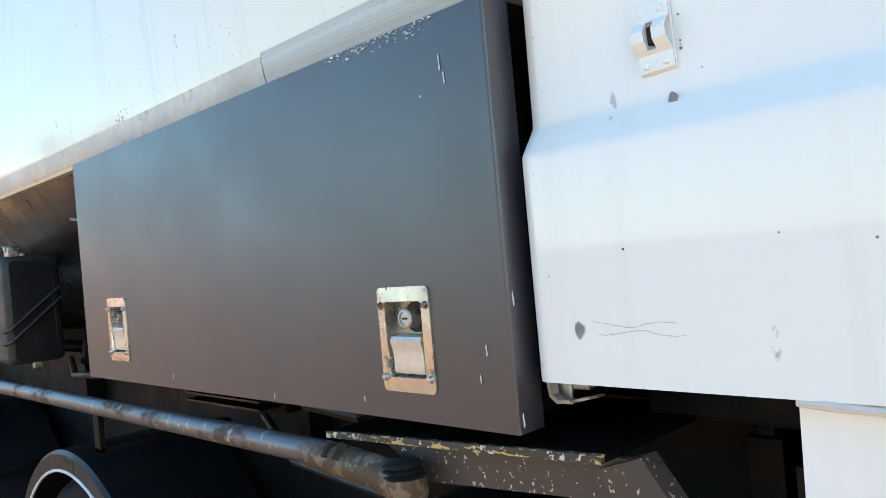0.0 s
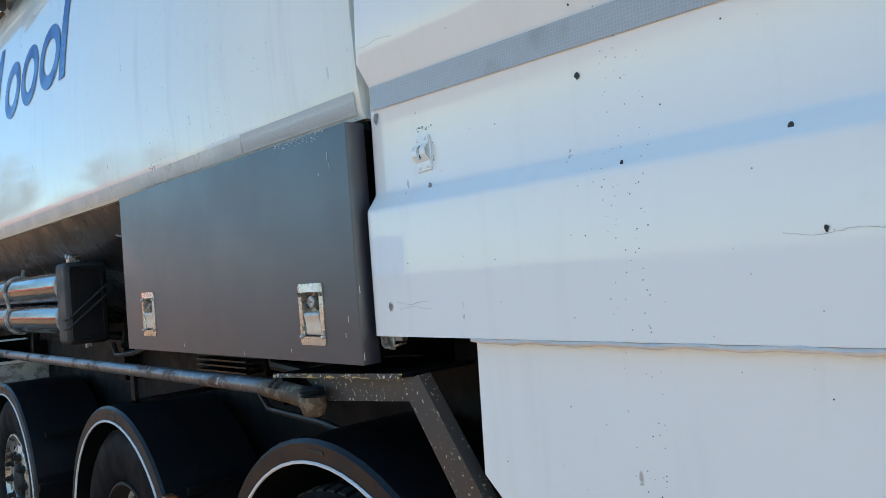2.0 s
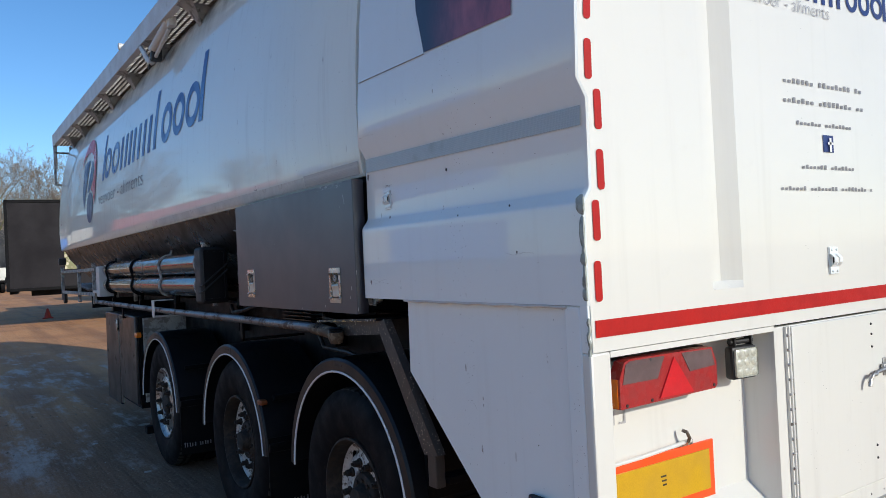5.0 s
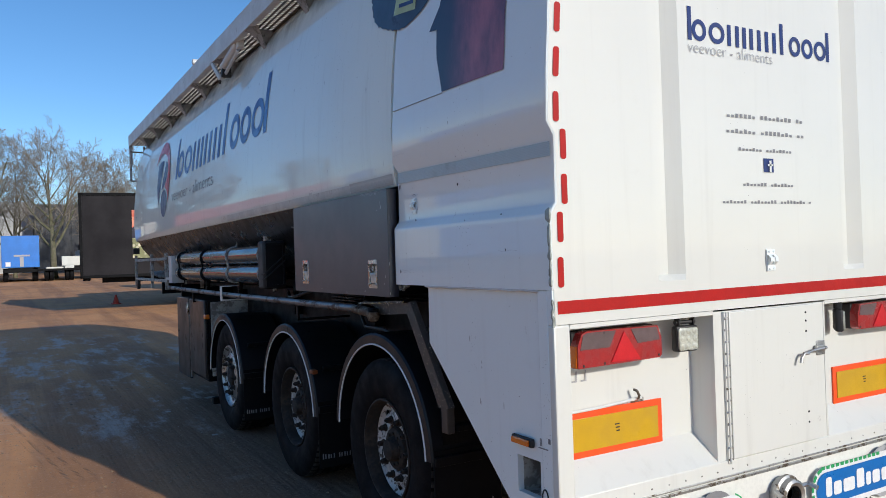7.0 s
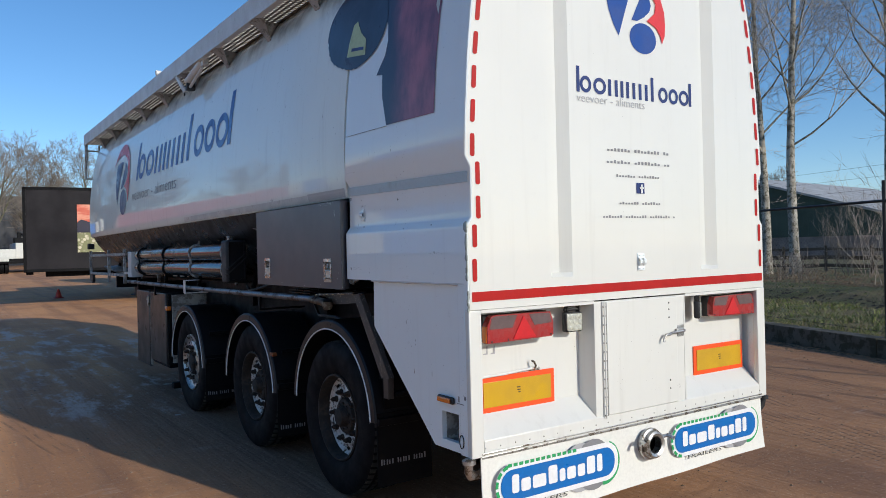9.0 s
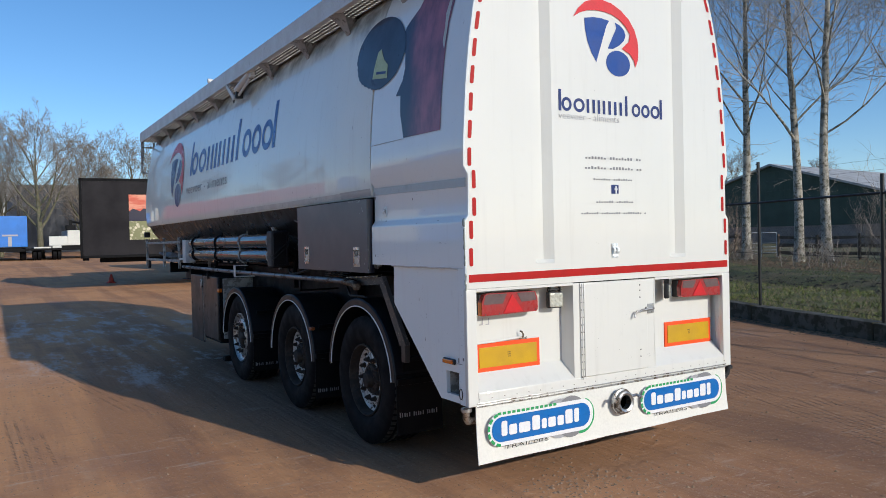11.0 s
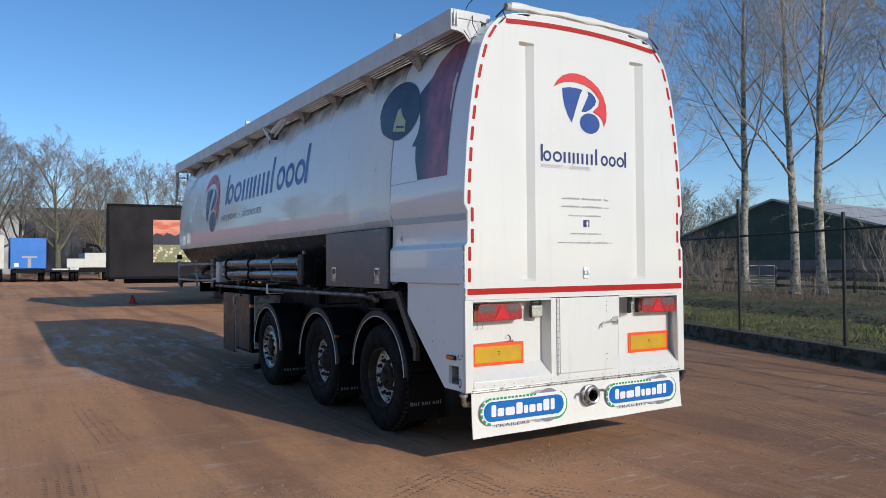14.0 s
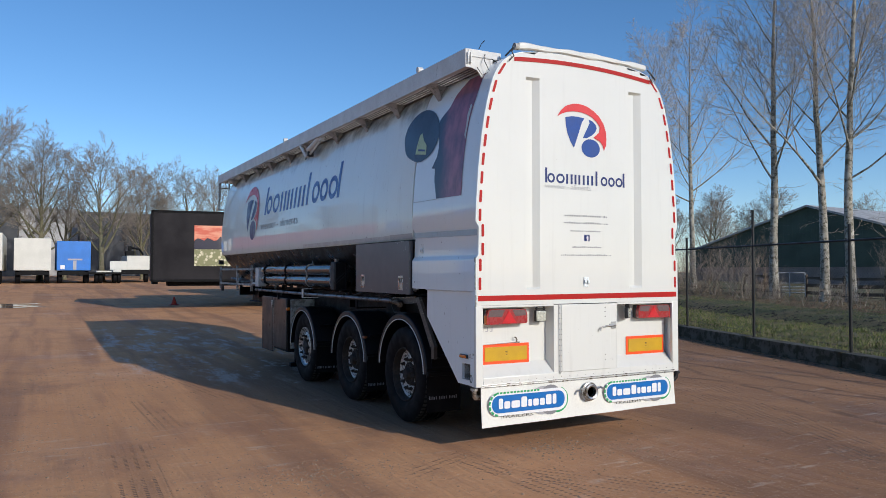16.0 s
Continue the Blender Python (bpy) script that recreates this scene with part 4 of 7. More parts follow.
RED, BLUE = emblem_polys()
LX, LZ, LW, LH = -0.343, 2.840, 0.630, 0.535
fit_in = lambda polys: [[(LX + LW * p, LZ + LH * q) for p, q in poly] for poly in polys]
rear_decal("emblem_crescent", fit_in(RED), M["logo_red"], trailer, y=-0.0055)
for poly in fit_in(BLUE):
    rear_decal("emblem_field", [poly], M["logo_blue"], trailer)


def word_shapes():
    """A row of plain bars and rings that stands for the word mark: unit height 1 for the tall ones."""
    bars = ((0, 4, 1.0), (42, 4, 0.66), (51, 4, 0.66), (59, 4, 0.66), (67, 4, 0.66), (76, 4, 0.66), (85, 4, 0.66), (94, 4, 0.66), (103, 4, 1.0), (162, 4, 1.0))
    rings = ((4.3, 15, 0.66), (22, 17, 0.66), (114, 14.5, 0.66), (130, 14.5, 0.66), (146, 15.7, 0.66))
    out = [("bar", x / 36, w / 36, h) for x, w, h in bars] + [("ring", x / 36, w / 36, h) for x, w, h in rings]
    return out, 166 / 36


def word_polys(width, height):
    """Those shapes, each as a list of polygons in x from 0 to width and z from 0 to height."""
    shapes, total = word_shapes()
    kx = width / total
    polys = []
    for kind, x, w, h in shapes:
        x0, x1 = x * kx, (x + w) * kx
        if kind == "bar":
            polys.append([[(x0, 0), (x1, 0), (x1, h * height), (x0, h * height)]])
        else:
            z0 = 0.0
            cx, cz, rx, rz = (x0 + x1) / 2, z0 + h * height / 2, (x1 - x0) / 2, h * height / 2
            n = 20
            polys.append([])
            for k in range(n):
                a, b = 2 * math.pi * k / n, 2 * math.pi * (k + 1) / n
                t = min(0.15 * kx, 0.15 * height) * 0.95
                q = [(cx + rx * math.cos(a), cz + rz * math.sin(a)), (cx + rx * math.cos(b), cz + rz * math.sin(b)),
                     (cx + (rx - t) * math.cos(b), cz + (rz - t) * math.sin(b)), (cx + (rx - t) * math.cos(a), cz + (rz - t) * math.sin(a))]
                polys[-1].append(q)
    return polys


for polys in word_polys(1.02, 0.148):
    rear_decal("word_mark", [[(-0.490 + p, 2.555 + q) for p, q in poly] for poly in polys], M["navy"], trailer)


def rear_text(body, x, z, width, height, material, thin=0.0, y=-0.004):
    bm, w = text_shape(body, height, 1.0, thin)
    for v in bm.verts:
        v.co = (x + v.co.x * width / w, y, z + v.co.y)
    return tagged(part("lettering", bm, material, trailer, smooth=0), kind="stuff")


rear_text("veevoer - aliments", -0.492, 2.500, 0.572, 0.075, M["light_grey_vinyl"], -0.001)
for x0, x1, z, h in ((-0.254, 0.303, 2.226, 0.022), (-0.260, 0.309, 2.155, 0.022), (-0.181, 0.232, 2.074, 0.018), (-0.159, 0.213, 1.912, 0.018), (-0.301, 0.346, 1.831, 0.018)):
    count = max(12, round((x1 - x0) / (h * 1.35)))
    step, line = (x1 - x0) / count, random.Random(int(z * 1000))
    z += 0.015
    bits = [(x0 + step * k, line.choice((0.55, 0.6, 0.85, 0.9))) for k in range(count) if k % 9 != 7]
    tagged(rear_decal("printed_line", [[(a, z - h / 2), (a + step * 0.62, z - h / 2), (a + step * 0.62, z - h / 2 + h * q), (a, z - h / 2 + h * q)] for a, q in bits], M["grey_vinyl"], trailer), kind="stuff")
rear_decal("square_sign", [[(-0.010, 1.985), (0.062, 1.985), (0.062, 2.050), (-0.010, 2.050)]], M["navy"], trailer)
rear_decal("sign_bar", [[(0.026, 1.986), (0.040, 1.986), (0.040, 2.040), (0.026, 2.040)], [(0.015, 2.014), (0.052, 2.014), (0.052, 2.023), (0.015, 2.023)]], M["white_print"], trailer, y=-0.0075)

# worn remains of lettering under the tail lamp
rear_decal("printed_remains", [[(x, 1.105), (x + 0.03, 1.105), (x + 0.03, 1.15), (x + 0.022, 1.15), (x + 0.02, 1.112), (x, 1.112)] for x in (-1.16, -1.11, -1.06)], M["light_grey_vinyl"], trailer, y=0.117)


# maker's badges on the rear flap: blue pill with a green dashed border, grey arcs and white bars
def badge(x0, x1, z0, z1):
    w, h = x1 - x0, z1 - z0
    ob = []
    def put(name, polys, mat, y):
        ob.append(rear_decal(name, polys, M[mat], rear_flap, y))
    arcs = [arc(x0 + w * c, z0 + h * 0.50, h * r, 0, 360, 24)[:-1] for c, r in ((0.66, 0.50), (0.77, 0.53), (0.88, 0.40))]
    put("grey_arc", [arcs[0]], "light_grey_vinyl", -0.030)
    put("grey_arc", [arcs[1]], "grey_vinyl", -0.0315)
    put("green_arc", [[(p, q) for p, q in arc(x1 - h * 0.46, z0 + h * 0.48, h * 0.46, -100, 70, 18)] + [(x1 - h * 0.46, z0 + h * 0.3)]], "green", -0.033)
    outer = round_rect(x0, z0 + 0.10 * h, x1 - 0.015, z1 - 0.10 * h, 0.36 * h, 6)
    put("white_outline", [outer], "white_print", -0.0345)
    dashes = []
    for k in range(13):
        xa = x0 + 0.30 * h + k * w * 0.042
        dashes.append([(xa, z1 - 0.15 * h), (xa + w * 0.03, z1 - 0.15 * h), (xa + w * 0.03, z1 - 0.085 * h), (xa, z1 - 0.085 * h)])
    for k in range(6):
        a0 = 105 + 28 * k
        a = arc(x0 + 0.40 * h, z0 + 0.5 * h, 0.41 * h, a0, a0 + 20, 4)
        b = arc(x0 + 0.40 * h, z0 + 0.5 * h, 0.34 * h, a0 + 20, a0, 4)
        dashes.append(a + b)
    for dash in dashes:
        put("green_dash", [dash], "green", -0.036)
    put("blue_pill", [round_rect(x0 + 0.035 * w, z0 + 0.20 * h, x1 - 0.05 * w, z1 - 0.20 * h, 0.28 * h, 6)], "pill", -0.0375)
    xx = x0 + 0.115 * w
    for tall, bw in ((1, 0.055), (0, 0.075), (0, 0.11), (1, 0.075), (0, 0.05), (0, 0.075), (0, 0.065), (1, 0.075), (1, 0.05)):
        hh = 0.36 * h if tall else 0.25 * h
        put("white_bar", [round_rect(xx, z0 + 0.34 * h, xx + bw * w * 0.94, z0 + 0.34 * h + hh, 0.012, 2)], "white_print", -0.039)
        xx += bw * w + 0.012 * w
    bm, tw = text_shape("TRAILERS", 0.034)
    for v in bm.verts:
        v.co = (x0 + 0.14 * w + v.co.x * (0.40 * w) / tw + 0.25 * v.co.y, -0.036, z0 + 0.015 * h + v.co.y)
    tagged(part("lettering", bm, M["rubber"], rear_flap, smooth=0), kind="stuff")


badge(-1.165, -0.245, 0.300, 0.572)
badge(0.214, 1.130, 0.318, 0.580)

# small latch on the rear wall
def bow_latch(place, axis, parent=None):
    """A bent strap with a slot, riveted on: built facing -y at place, turned for the flank."""
    ob = thing("bow_latch", "small bent steel latch with a rusty slot, bolted on", "latch", group="bow latches")
    part("base_plate", boxes(((-0.030, -0.003, -0.052), (0.030, 0.001, 0.052), 0.0015)), M["white"], ob)
    bm = bmesh.new()
    line = [(-0.004, -0.05), (-0.004, -0.024), (-0.012, -0.019), (-0.022, -0.006), (-0.022, 0.010), (-0.012, 0.022), (-0.004, 0.027), (-0.004, 0.05)]
    for xa, xb in ((-0.028, -0.007), (0.007, 0.028)):
        prism(bm, line + [(y - 0.003, z) for y, z in reversed(line)], "x", xa, xb)
    for za, zb in ((-0.05, -0.012), (0.016, 0.05)):
        inner = [p for p in line if za - 0.001 <= p[1] <= zb + 0.001]
        prism(bm, inner + [(y - 0.003, z) for y, z in reversed(inner)], "x", -0.007, 0.007)
    part("strap", bm, M["white"], ob)
    part("bolt_pin", boxes(((-0.006, -0.016, -0.012), (0.006, -0.004, 0.016), 0.002)), M["wheel_rust"], ob, "rusty pin in the slot")
    for x in (-0.016, 0.016):
        for z in (-0.040, 0.040):
            bm = bmesh.new()
            lathe(bm, [(-0.013, 0.0), (-0.012, 0.004), (-0.007, 0.006)], (x, 0, z), "y", 10)
            part("rivet", bm, M["white"], ob)
    ob.matrix_world = place
    return ob


bow_latch(pose(0.012, -0.002, 1.572), "y")
bow_latch(pose(-1.258, 1.150, 1.904, 0, -3, -90) @ Matrix.Diagonal((0.78, 0.78, 0.78, 1)), "x")

# ---- storage locker on the flank ----
locker = thing("storage_locker", "anthracite steel storage locker with two paddle locks and chipped edges", "storage box")
bm = boxes(((-1.275, 1.398, 1.434), (-0.80, 2.895, 2.008), 0.004))
part("body", bm, M["black"], locker)
LOCKS = ((1.572, 1.552), (2.668, 1.560))
bm = bmesh.new()
ys = sorted([1.3695, 2.895] + [y + d for y, _ in LOCKS for d in (-0.041, 0.041)])
zs = sorted([1.428, 2.014] + [z + d for _, z in LOCKS for d in (-0.058, 0.058)])
sheet = {(i, k): bm.verts.new((-1.312, y, z)) for i, y in enumerate(ys) for k, z in enumerate(zs)}
for i in range(len(ys) - 1):
    for k in range(len(zs) - 1):
        cy, cz = (ys[i] + ys[i + 1]) / 2, (zs[k] + zs[k + 1]) / 2
        if not any(abs(cy - y) < 0.041 and abs(cz - z) < 0.058 for y, z in LOCKS):
            bm.faces.new((sheet[i, k], sheet[i + 1, k], sheet[i + 1, k + 1], sheet[i, k + 1]))
rim_line = [(-1.312, 1.3695), (-1.3113, 1.3665), (-1.3085, 1.3650), (-1.262, 1.3655), (-1.255, 1.368), (-1.255, 2.902), (-1.307, 2.902), (-1.312, 2.895)]
low, top = [bm.verts.new((x, y, 1.428)) for x, y in rim_line], [bm.verts.new((x, y, 2.014)) for x, y in rim_line]
for a in range(len(rim_line) - 1):
    if a != 4:
        bm.faces.new((low[a], low[a + 1], top[a + 1], top[a]))
bm.faces.new(low)
bm.faces.new(top)
bmesh.ops.remove_doubles(bm, verts=bm.verts, dist=0.0002)
part("door", bm, M["locker"], locker, smooth=50)
# bent, scraped upper corners
bm = bmesh.new()
rng = random.Random(5)
for k in range(190):
    y, z = 1.46 + 0.26 * rng.random(), 2.012 - 0.020 * rng.random() ** 2
    s = 0.0008 + 0.0030 * rng.random() ** 2
    v = [bm.verts.new((-1.3135 - 0.001 * rng.random(), y + s * rng.uniform(-2.2, 2.2), min(z + s * rng.uniform(-0.9, 0.9), 2.0135))) for _ in range(3)]
    bm.faces.new(v)
part("paint_scrape", bm, M["rail"], locker, "scraped bare edge", smooth=0)
for y, z, h in ((1.497, 1.935, 0.030), (1.490, 1.912, 0.022), (1.54, 1.895, 0.006), (1.455, 1.53, 0.02), (1.47, 1.49, 0.016), (1.40, 1.60, 0.024), (1.56, 1.535, 0.012), (1.40, 1.44, 0.022), (2.0, 1.43, 0.014), (2.42, 1.445, 0.016), (1.73, 1.445, 0.012)):
    w, bm = 0.0018, bmesh.new()
    bm.faces.new([bm.verts.new((-1.3132, y - 0.045 + a, z + 0.01 + b)) for a, b in ((-w, -h / 3), (-w * 0.2, -h / 2.4), (w * 0.5, -h / 2.1), (w * 0.6, -h / 9), (w, h / 4), (-w * 0.2, h / 2.4), (-w * 0.5, h / 6))])
    part("paint_nick", bm, M["rail"], locker, smooth=0)


def paddle_lock(y, z):
    """Recessed dish with a keyed cylinder above a folded paddle, four bolts at the corners."""
    x = -1.312
    bm = bmesh.new()
    outer, inner = round_rect(y - 0.058, z - 0.080, y + 0.058, z + 0.080, 0.008, 3), round_rect(y - 0.041, z - 0.058, y + 0.041, z + 0.058, 0.005, 3)
    rings = []
    for pts, xx in ((outer, x + 0.001), (outer, x - 0.003), (inner, x - 0.004), ([(y + (a - y) * 0.9, z + (b - z) * 0.93) for a, b in inner], x + 0.024)):
        rings.append([bm.verts.new((xx, a, b)) for a, b in pts])
    for p, q in zip(rings, rings[1:]):
        n = len(p)
        for k in range(n):
            bm.faces.new((p[k], p[(k + 1) % n], q[(k + 1) % n], q[k]))
    bm.faces.new(rings[-1])
    lock = part("paddle_lock", bm, M["chrome"], locker, "polished steel paddle lock")
    bm = bmesh.new()
    prism(bm, [(x + 0.020, z - 0.054), (x + 0.003, z - 0.053), (x + 0.0005, z - 0.048), (x + 0.001, z - 0.036), (x + 0.0005, z - 0.024), (x - 0.001, z - 0.014), (x - 0.004, z - 0.006), (x - 0.005, z - 0.002), (x - 0.001, z + 0.004), (x + 0.020, z + 0.006)], "y", y - 0.034, y + 0.034)
    part("paddle", bm, M["paddle"], lock, "warm polished paddle")
    bm = bmesh.new()
    lathe(bm, [(x + 0.023, 0.0165), (x - 0.004, 0.0155), (x - 0.006, 0.013), (x - 0.006, 0.0105), (x - 0.0035, 0.010), (x - 0.0035, 0.0)], (0, y - 0.004, z + 0.032), "x", 24)
    cylinder = part("lock_cylinder", bm, M["alu"], lock)
    bm = bmesh.new()
    lathe(bm, [(x + 0.0225, 0.024), (x + 0.019, 0.024), (x + 0.018, 0.016)], (0, y - 0.004, z + 0.032), "x", 24)
    part("cylinder_ring", bm, M["rubber"], lock)
    part("keyhole", boxes(((x - 0.0045, y - 0.0095, z + 0.0305), (x - 0.003, y + 0.0015, z + 0.0335))), M["rubber"], lock)
    for a in (-0.050, 0.050):
        for b in (-0.058, 0.052):
            bm = bmesh.new()
            lathe(bm, [(x - 0.0105, 0.0), (x - 0.010, 0.004), (x - 0.003, 0.0065)], (0, y + a, z + b), "x", 8)
            part("bolt", bm, M["alu"], lock)


for y, z in LOCKS:
    paddle_lock(y, z)

# bracket under the front corner of the rear section
bm = boxes(((-1.24, 1.30, 1.478), (-1.22, 1.345, 1.494), 0.003), ((-1.245, 1.325, 1.458), (-1.238, 1.352, 1.492), 0.003))
part("corner_bracket", bm, M["alu"], trailer)
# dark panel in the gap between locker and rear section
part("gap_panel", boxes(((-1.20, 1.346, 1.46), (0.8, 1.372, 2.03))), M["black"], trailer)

# ---- support plate, web and strut ahead of the skirt ----
for side in (-1, 1):
    bm = bmesh.new()
    prism(bm, [(1.255, 1.400), (1.832, 1.371), (1.832, 1.381), (1.255, 1.410)], "x", side * 1.285, side * 0.95)
    plate = part("support_plate", bm, M["black"], trailer, "dark steel plate")
    bm = bmesh.new()
    prism(bm, [(1.255, 1.3995), (1.832, 1.3705), (1.832, 1.3818), (1.255, 1.4108)], "x", side * 1.292, side * 1.284)
    part("flaking_edge", bm, M["chipped"], plate, "flaking yellow-primed plate edge")
    bm = bmesh.new()
    prism(bm, [(1.20, 1.401), (1.73, 1.375), (1.612, 1.315), (1.235, 1.343)], "x", side * 1.255, side * 1.243)
    part("web", bm, M["strut"], plate)
    bm = bmesh.new()
    prism(bm, [(1.278, 1.385), (1.212, 1.408), (0.845, 0.905), (0.940, 0.895)], "x", side * 1.272, side * 1.235)
    strut = part("strut", bm, M["strut"], trailer, "slanting brown strut with chipped paint")
    bm = boxes(((side * 1.268, 0.868, 0.775), (side * 1.225, 0.925, 0.925), 0.004))
    part("foot", bm, M["bracket"], strut)
    part("cross_bar", boxes(((side * 1.22, 0.85, 0.785), (side * 0.7, 0.92, 0.815), 0.004)), M["black"], trailer)

# ---- discharge pipe along the flank ----
bm = bmesh.new()
tube(bm, [(-1.300, y, 1.342 + 0.003 * math.sin(y)) for y in [1.82 + 0.4 * k for k in range(16)]], 0.0235, 14)
discharge = part("discharge_pipe", bm, M["pipe"], trailer, "worn steel pipe with rust patches")
bm = bmesh.new()
tube(bm, [(-1.300, 1.865, 1.342), (-1.300, 1.81, 1.340), (-1.300, 1.74, 1.336), (-1.298, 1.68, 1.331), (-1.296, 1.64, 1.324), (-1.295, 1.615, 1.310)], [0.026, 0.028, 0.028, 0.028, 0.033, 0.032], 14)
lathe(bm, [(1.280, 0.015), (1.285, 0.028), (1.308, 0.036), (1.334, 0.034)], (-1.296, 1.622, 0), "z", 16)
part("elbow", bm, M["cast"], discharge, "dirty cast elbow")
bm = bmesh.new()
for z in (1.336, 1.344, 1.352):
    lathe(bm, [(z - 0.004, 0.026), (z, 0.034), (z + 0.004, 0.026)], (-1.296, 1.626, 0), "z", 16)
part("rubber_collar", bm, M["rubber"], discharge)
bm = bmesh.new()
for y in (1.762, 1.795):
    tube(bm, [(-1.326, y, 1.348), (-1.306, y, 1.370)], 0.008, 6)
part("clamp_bolt", bm, M["wheel_rust"], discharge)
bm = boxes(((-1.342, 4.93, 1.285), (-1.334, 5.00, 1.420), 0.002), ((-1.342, 4.93, 1.413), (-1.18, 5.0, 1.421), 0.002), ((-1.340, 4.94, 1.278), (-1.10, 4.99, 1.292), 0.002))
part("pipe_bracket", bm, M["rail"], trailer, "pale angle bracket holding the pipe")
for y in (2.9, 6.4):
    part("pipe_bracket", boxes(((-1.300, y, 1.21), (-1.285, y + 0.04, 1.33), 0.002), ((-1.300, y, 1.21), (-0.9, y + 0.04, 1.225), 0.002)), M["black"], trailer)

# ---- two long hose tubes with an end box ----
hose_tubes = thing("hose_tubes", "pair of glossy black hose storage tubes strapped along the tank", "storage tube")
for z in (1.700, 1.535):
    bm = bmesh.new()
    lathe(bm, [(3.93, 0.070), (3.93, 0.080), (3.96, 0.082), (7.64, 0.082), (7.68, 0.078), (7.70, 0.05), (7.70, 0.0)], (-1.175, 0, z), "y", 28)
    part("tube", bm, M["tubing"], hose_tubes)
for y in (3.99, 5.05, 6.15, 7.42):
    bm = bmesh.new()
    pts = [(-1.175 - 0.088 * math.sin(radians(a)), y, 1.700 + 0.088 * math.cos(radians(a))) for a in range(-20, 140, 20)] + \
          [(-1.245, y, 1.618)] + [(-1.175 - 0.088 * math.sin(radians(a)), y, 1.535 + 0.088 * math.cos(radians(a))) for a in range(50, 200, 20)]
    tube(bm, pts, 0.011, 6)
    tube(bm, [(-1.16, y, 1.785), (-1.15, y, 1.83)], 0.010, 6)
    part("strap", bm, M["gusset"] if y < 6 else M["black"], hose_tubes, "metal strap with a bolt")
bm = boxes(((-1.280, 3.770, 1.412), (-1.085, 3.935, 1.812), 0.025, 3))
end_box = part("end_box", bm, M["rubber"], hose_tubes, "black plastic end box")
bm = bmesh.new()
o, i = round_rect(-1.262, 1.432, -1.103, 1.792, 0.012, 3), round_rect(-1.248, 1.448, -1.117, 1.776, 0.008, 3)
ra = [bm.verts.new((a, 3.768, b)) for a, b in o]
rb = [bm.verts.new((a, 3.757, b)) for a, b in o]
rc = [bm.verts.new((a, 3.757, b)) for a, b in i]
rd = [bm.verts.new((a, 3.766, b)) for a, b in i]
for p, q in ((ra, rb), (rb, rc), (rc, rd)):
    for k in range(len(p)):
        bm.faces.new((p[k], p[(k + 1) % len(p)], q[(k + 1) % len(p)], q[k]))
bm.faces.new(rd)
part("lid_rim", bm, M["guard"], end_box)
bm = bmesh.new()
for dz in (0.0, -0.045):
    tube(bm, [(-1.285, 3.80, 1.535 + dz), (-1.272, 3.755, 1.545 + dz), (-1.10, 3.750, 1.690 + dz), (-1.085, 3.77, 1.695 + dz)], 0.006, 6)
part("rubber_cord", bm, M["hose"], end_box, "two rubber cords across the lid")
bm = boxes(((-1.255, 3.79, 1.808), (-1.215, 3.83, 1.845), 0.005))
lathe(bm, [(-1.26, 0.012), (-1.20, 0.012)], (0, 3.81, 1.84), "x", 10)
part("lid_catch", bm, M["alu"], end_box)
part("lid_hook", boxes(((-1.20, 3.78, 1.392), (-1.17, 3.80, 1.415), 0.003)), M["alu"], end_box)

# ---- closed side box ahead of the wheels ----
side_box = thing("side_tool_box", "brown-grey steel tool box with two doors under the tank", "tool box")
part("body", boxes(((-1.235, 6.03, 0.36), (-0.80, 7.50, 1.240), 0.006)), M["black"], side_box)
part("door", boxes(((-1.270, 6.825, 0.300), (-1.236, 7.50, 1.244), 0.012)), M["sidebox"], side_box)
part("door", boxes(((-1.270, 6.030, 0.40), (-1.236, 6.785, 1.240), 0.012)), M["sidebox"], side_box)
part("hinge_post", boxes(((-1.262, 6.787, 0.32), (-1.24, 6.823, 1.235), 0.004)), M["alu"], side_box)
bm = boxes(((-1.290, 6.80, 1.06), (-1.27, 6.85, 1.19), 0.006), ((-1.30, 6.81, 1.13), (-1.288, 6.84, 1.18), 0.005))
part("latch", bm, M["alu"], side_box, "steel toggle latch")
part("rear_side", boxes(((-1.20, 5.995, 0.42), (-0.75, 6.028, 1.22), 0.004)), M["gusset"], side_box, "chipped pale rear plate")
bm = boxes(((-1.22, 5.93, 0.13), (-0.98, 6.02, 0.20), 0.01), ((-1.14, 5.95, 0.20), (-1.06, 6.0, 0.62), 0.008))
part("wheel_chock_holder", bm, M["black"], side_box)
for y, z in ((5.93, 1.065), ):
    part("side_marker_lamp", boxes(((-1.29, y - 0.03, z - 0.02), (-1.24, y + 0.05, z + 0.03), 0.008)), M["amber"], trailer, "amber marker lamp")
part("side_marker_lamp", boxes(((-1.280, 2.70, 0.845), (-1.235, 2.76, 0.875), 0.008)), M["amber_dirty"], trailer, "amber marker lamp")

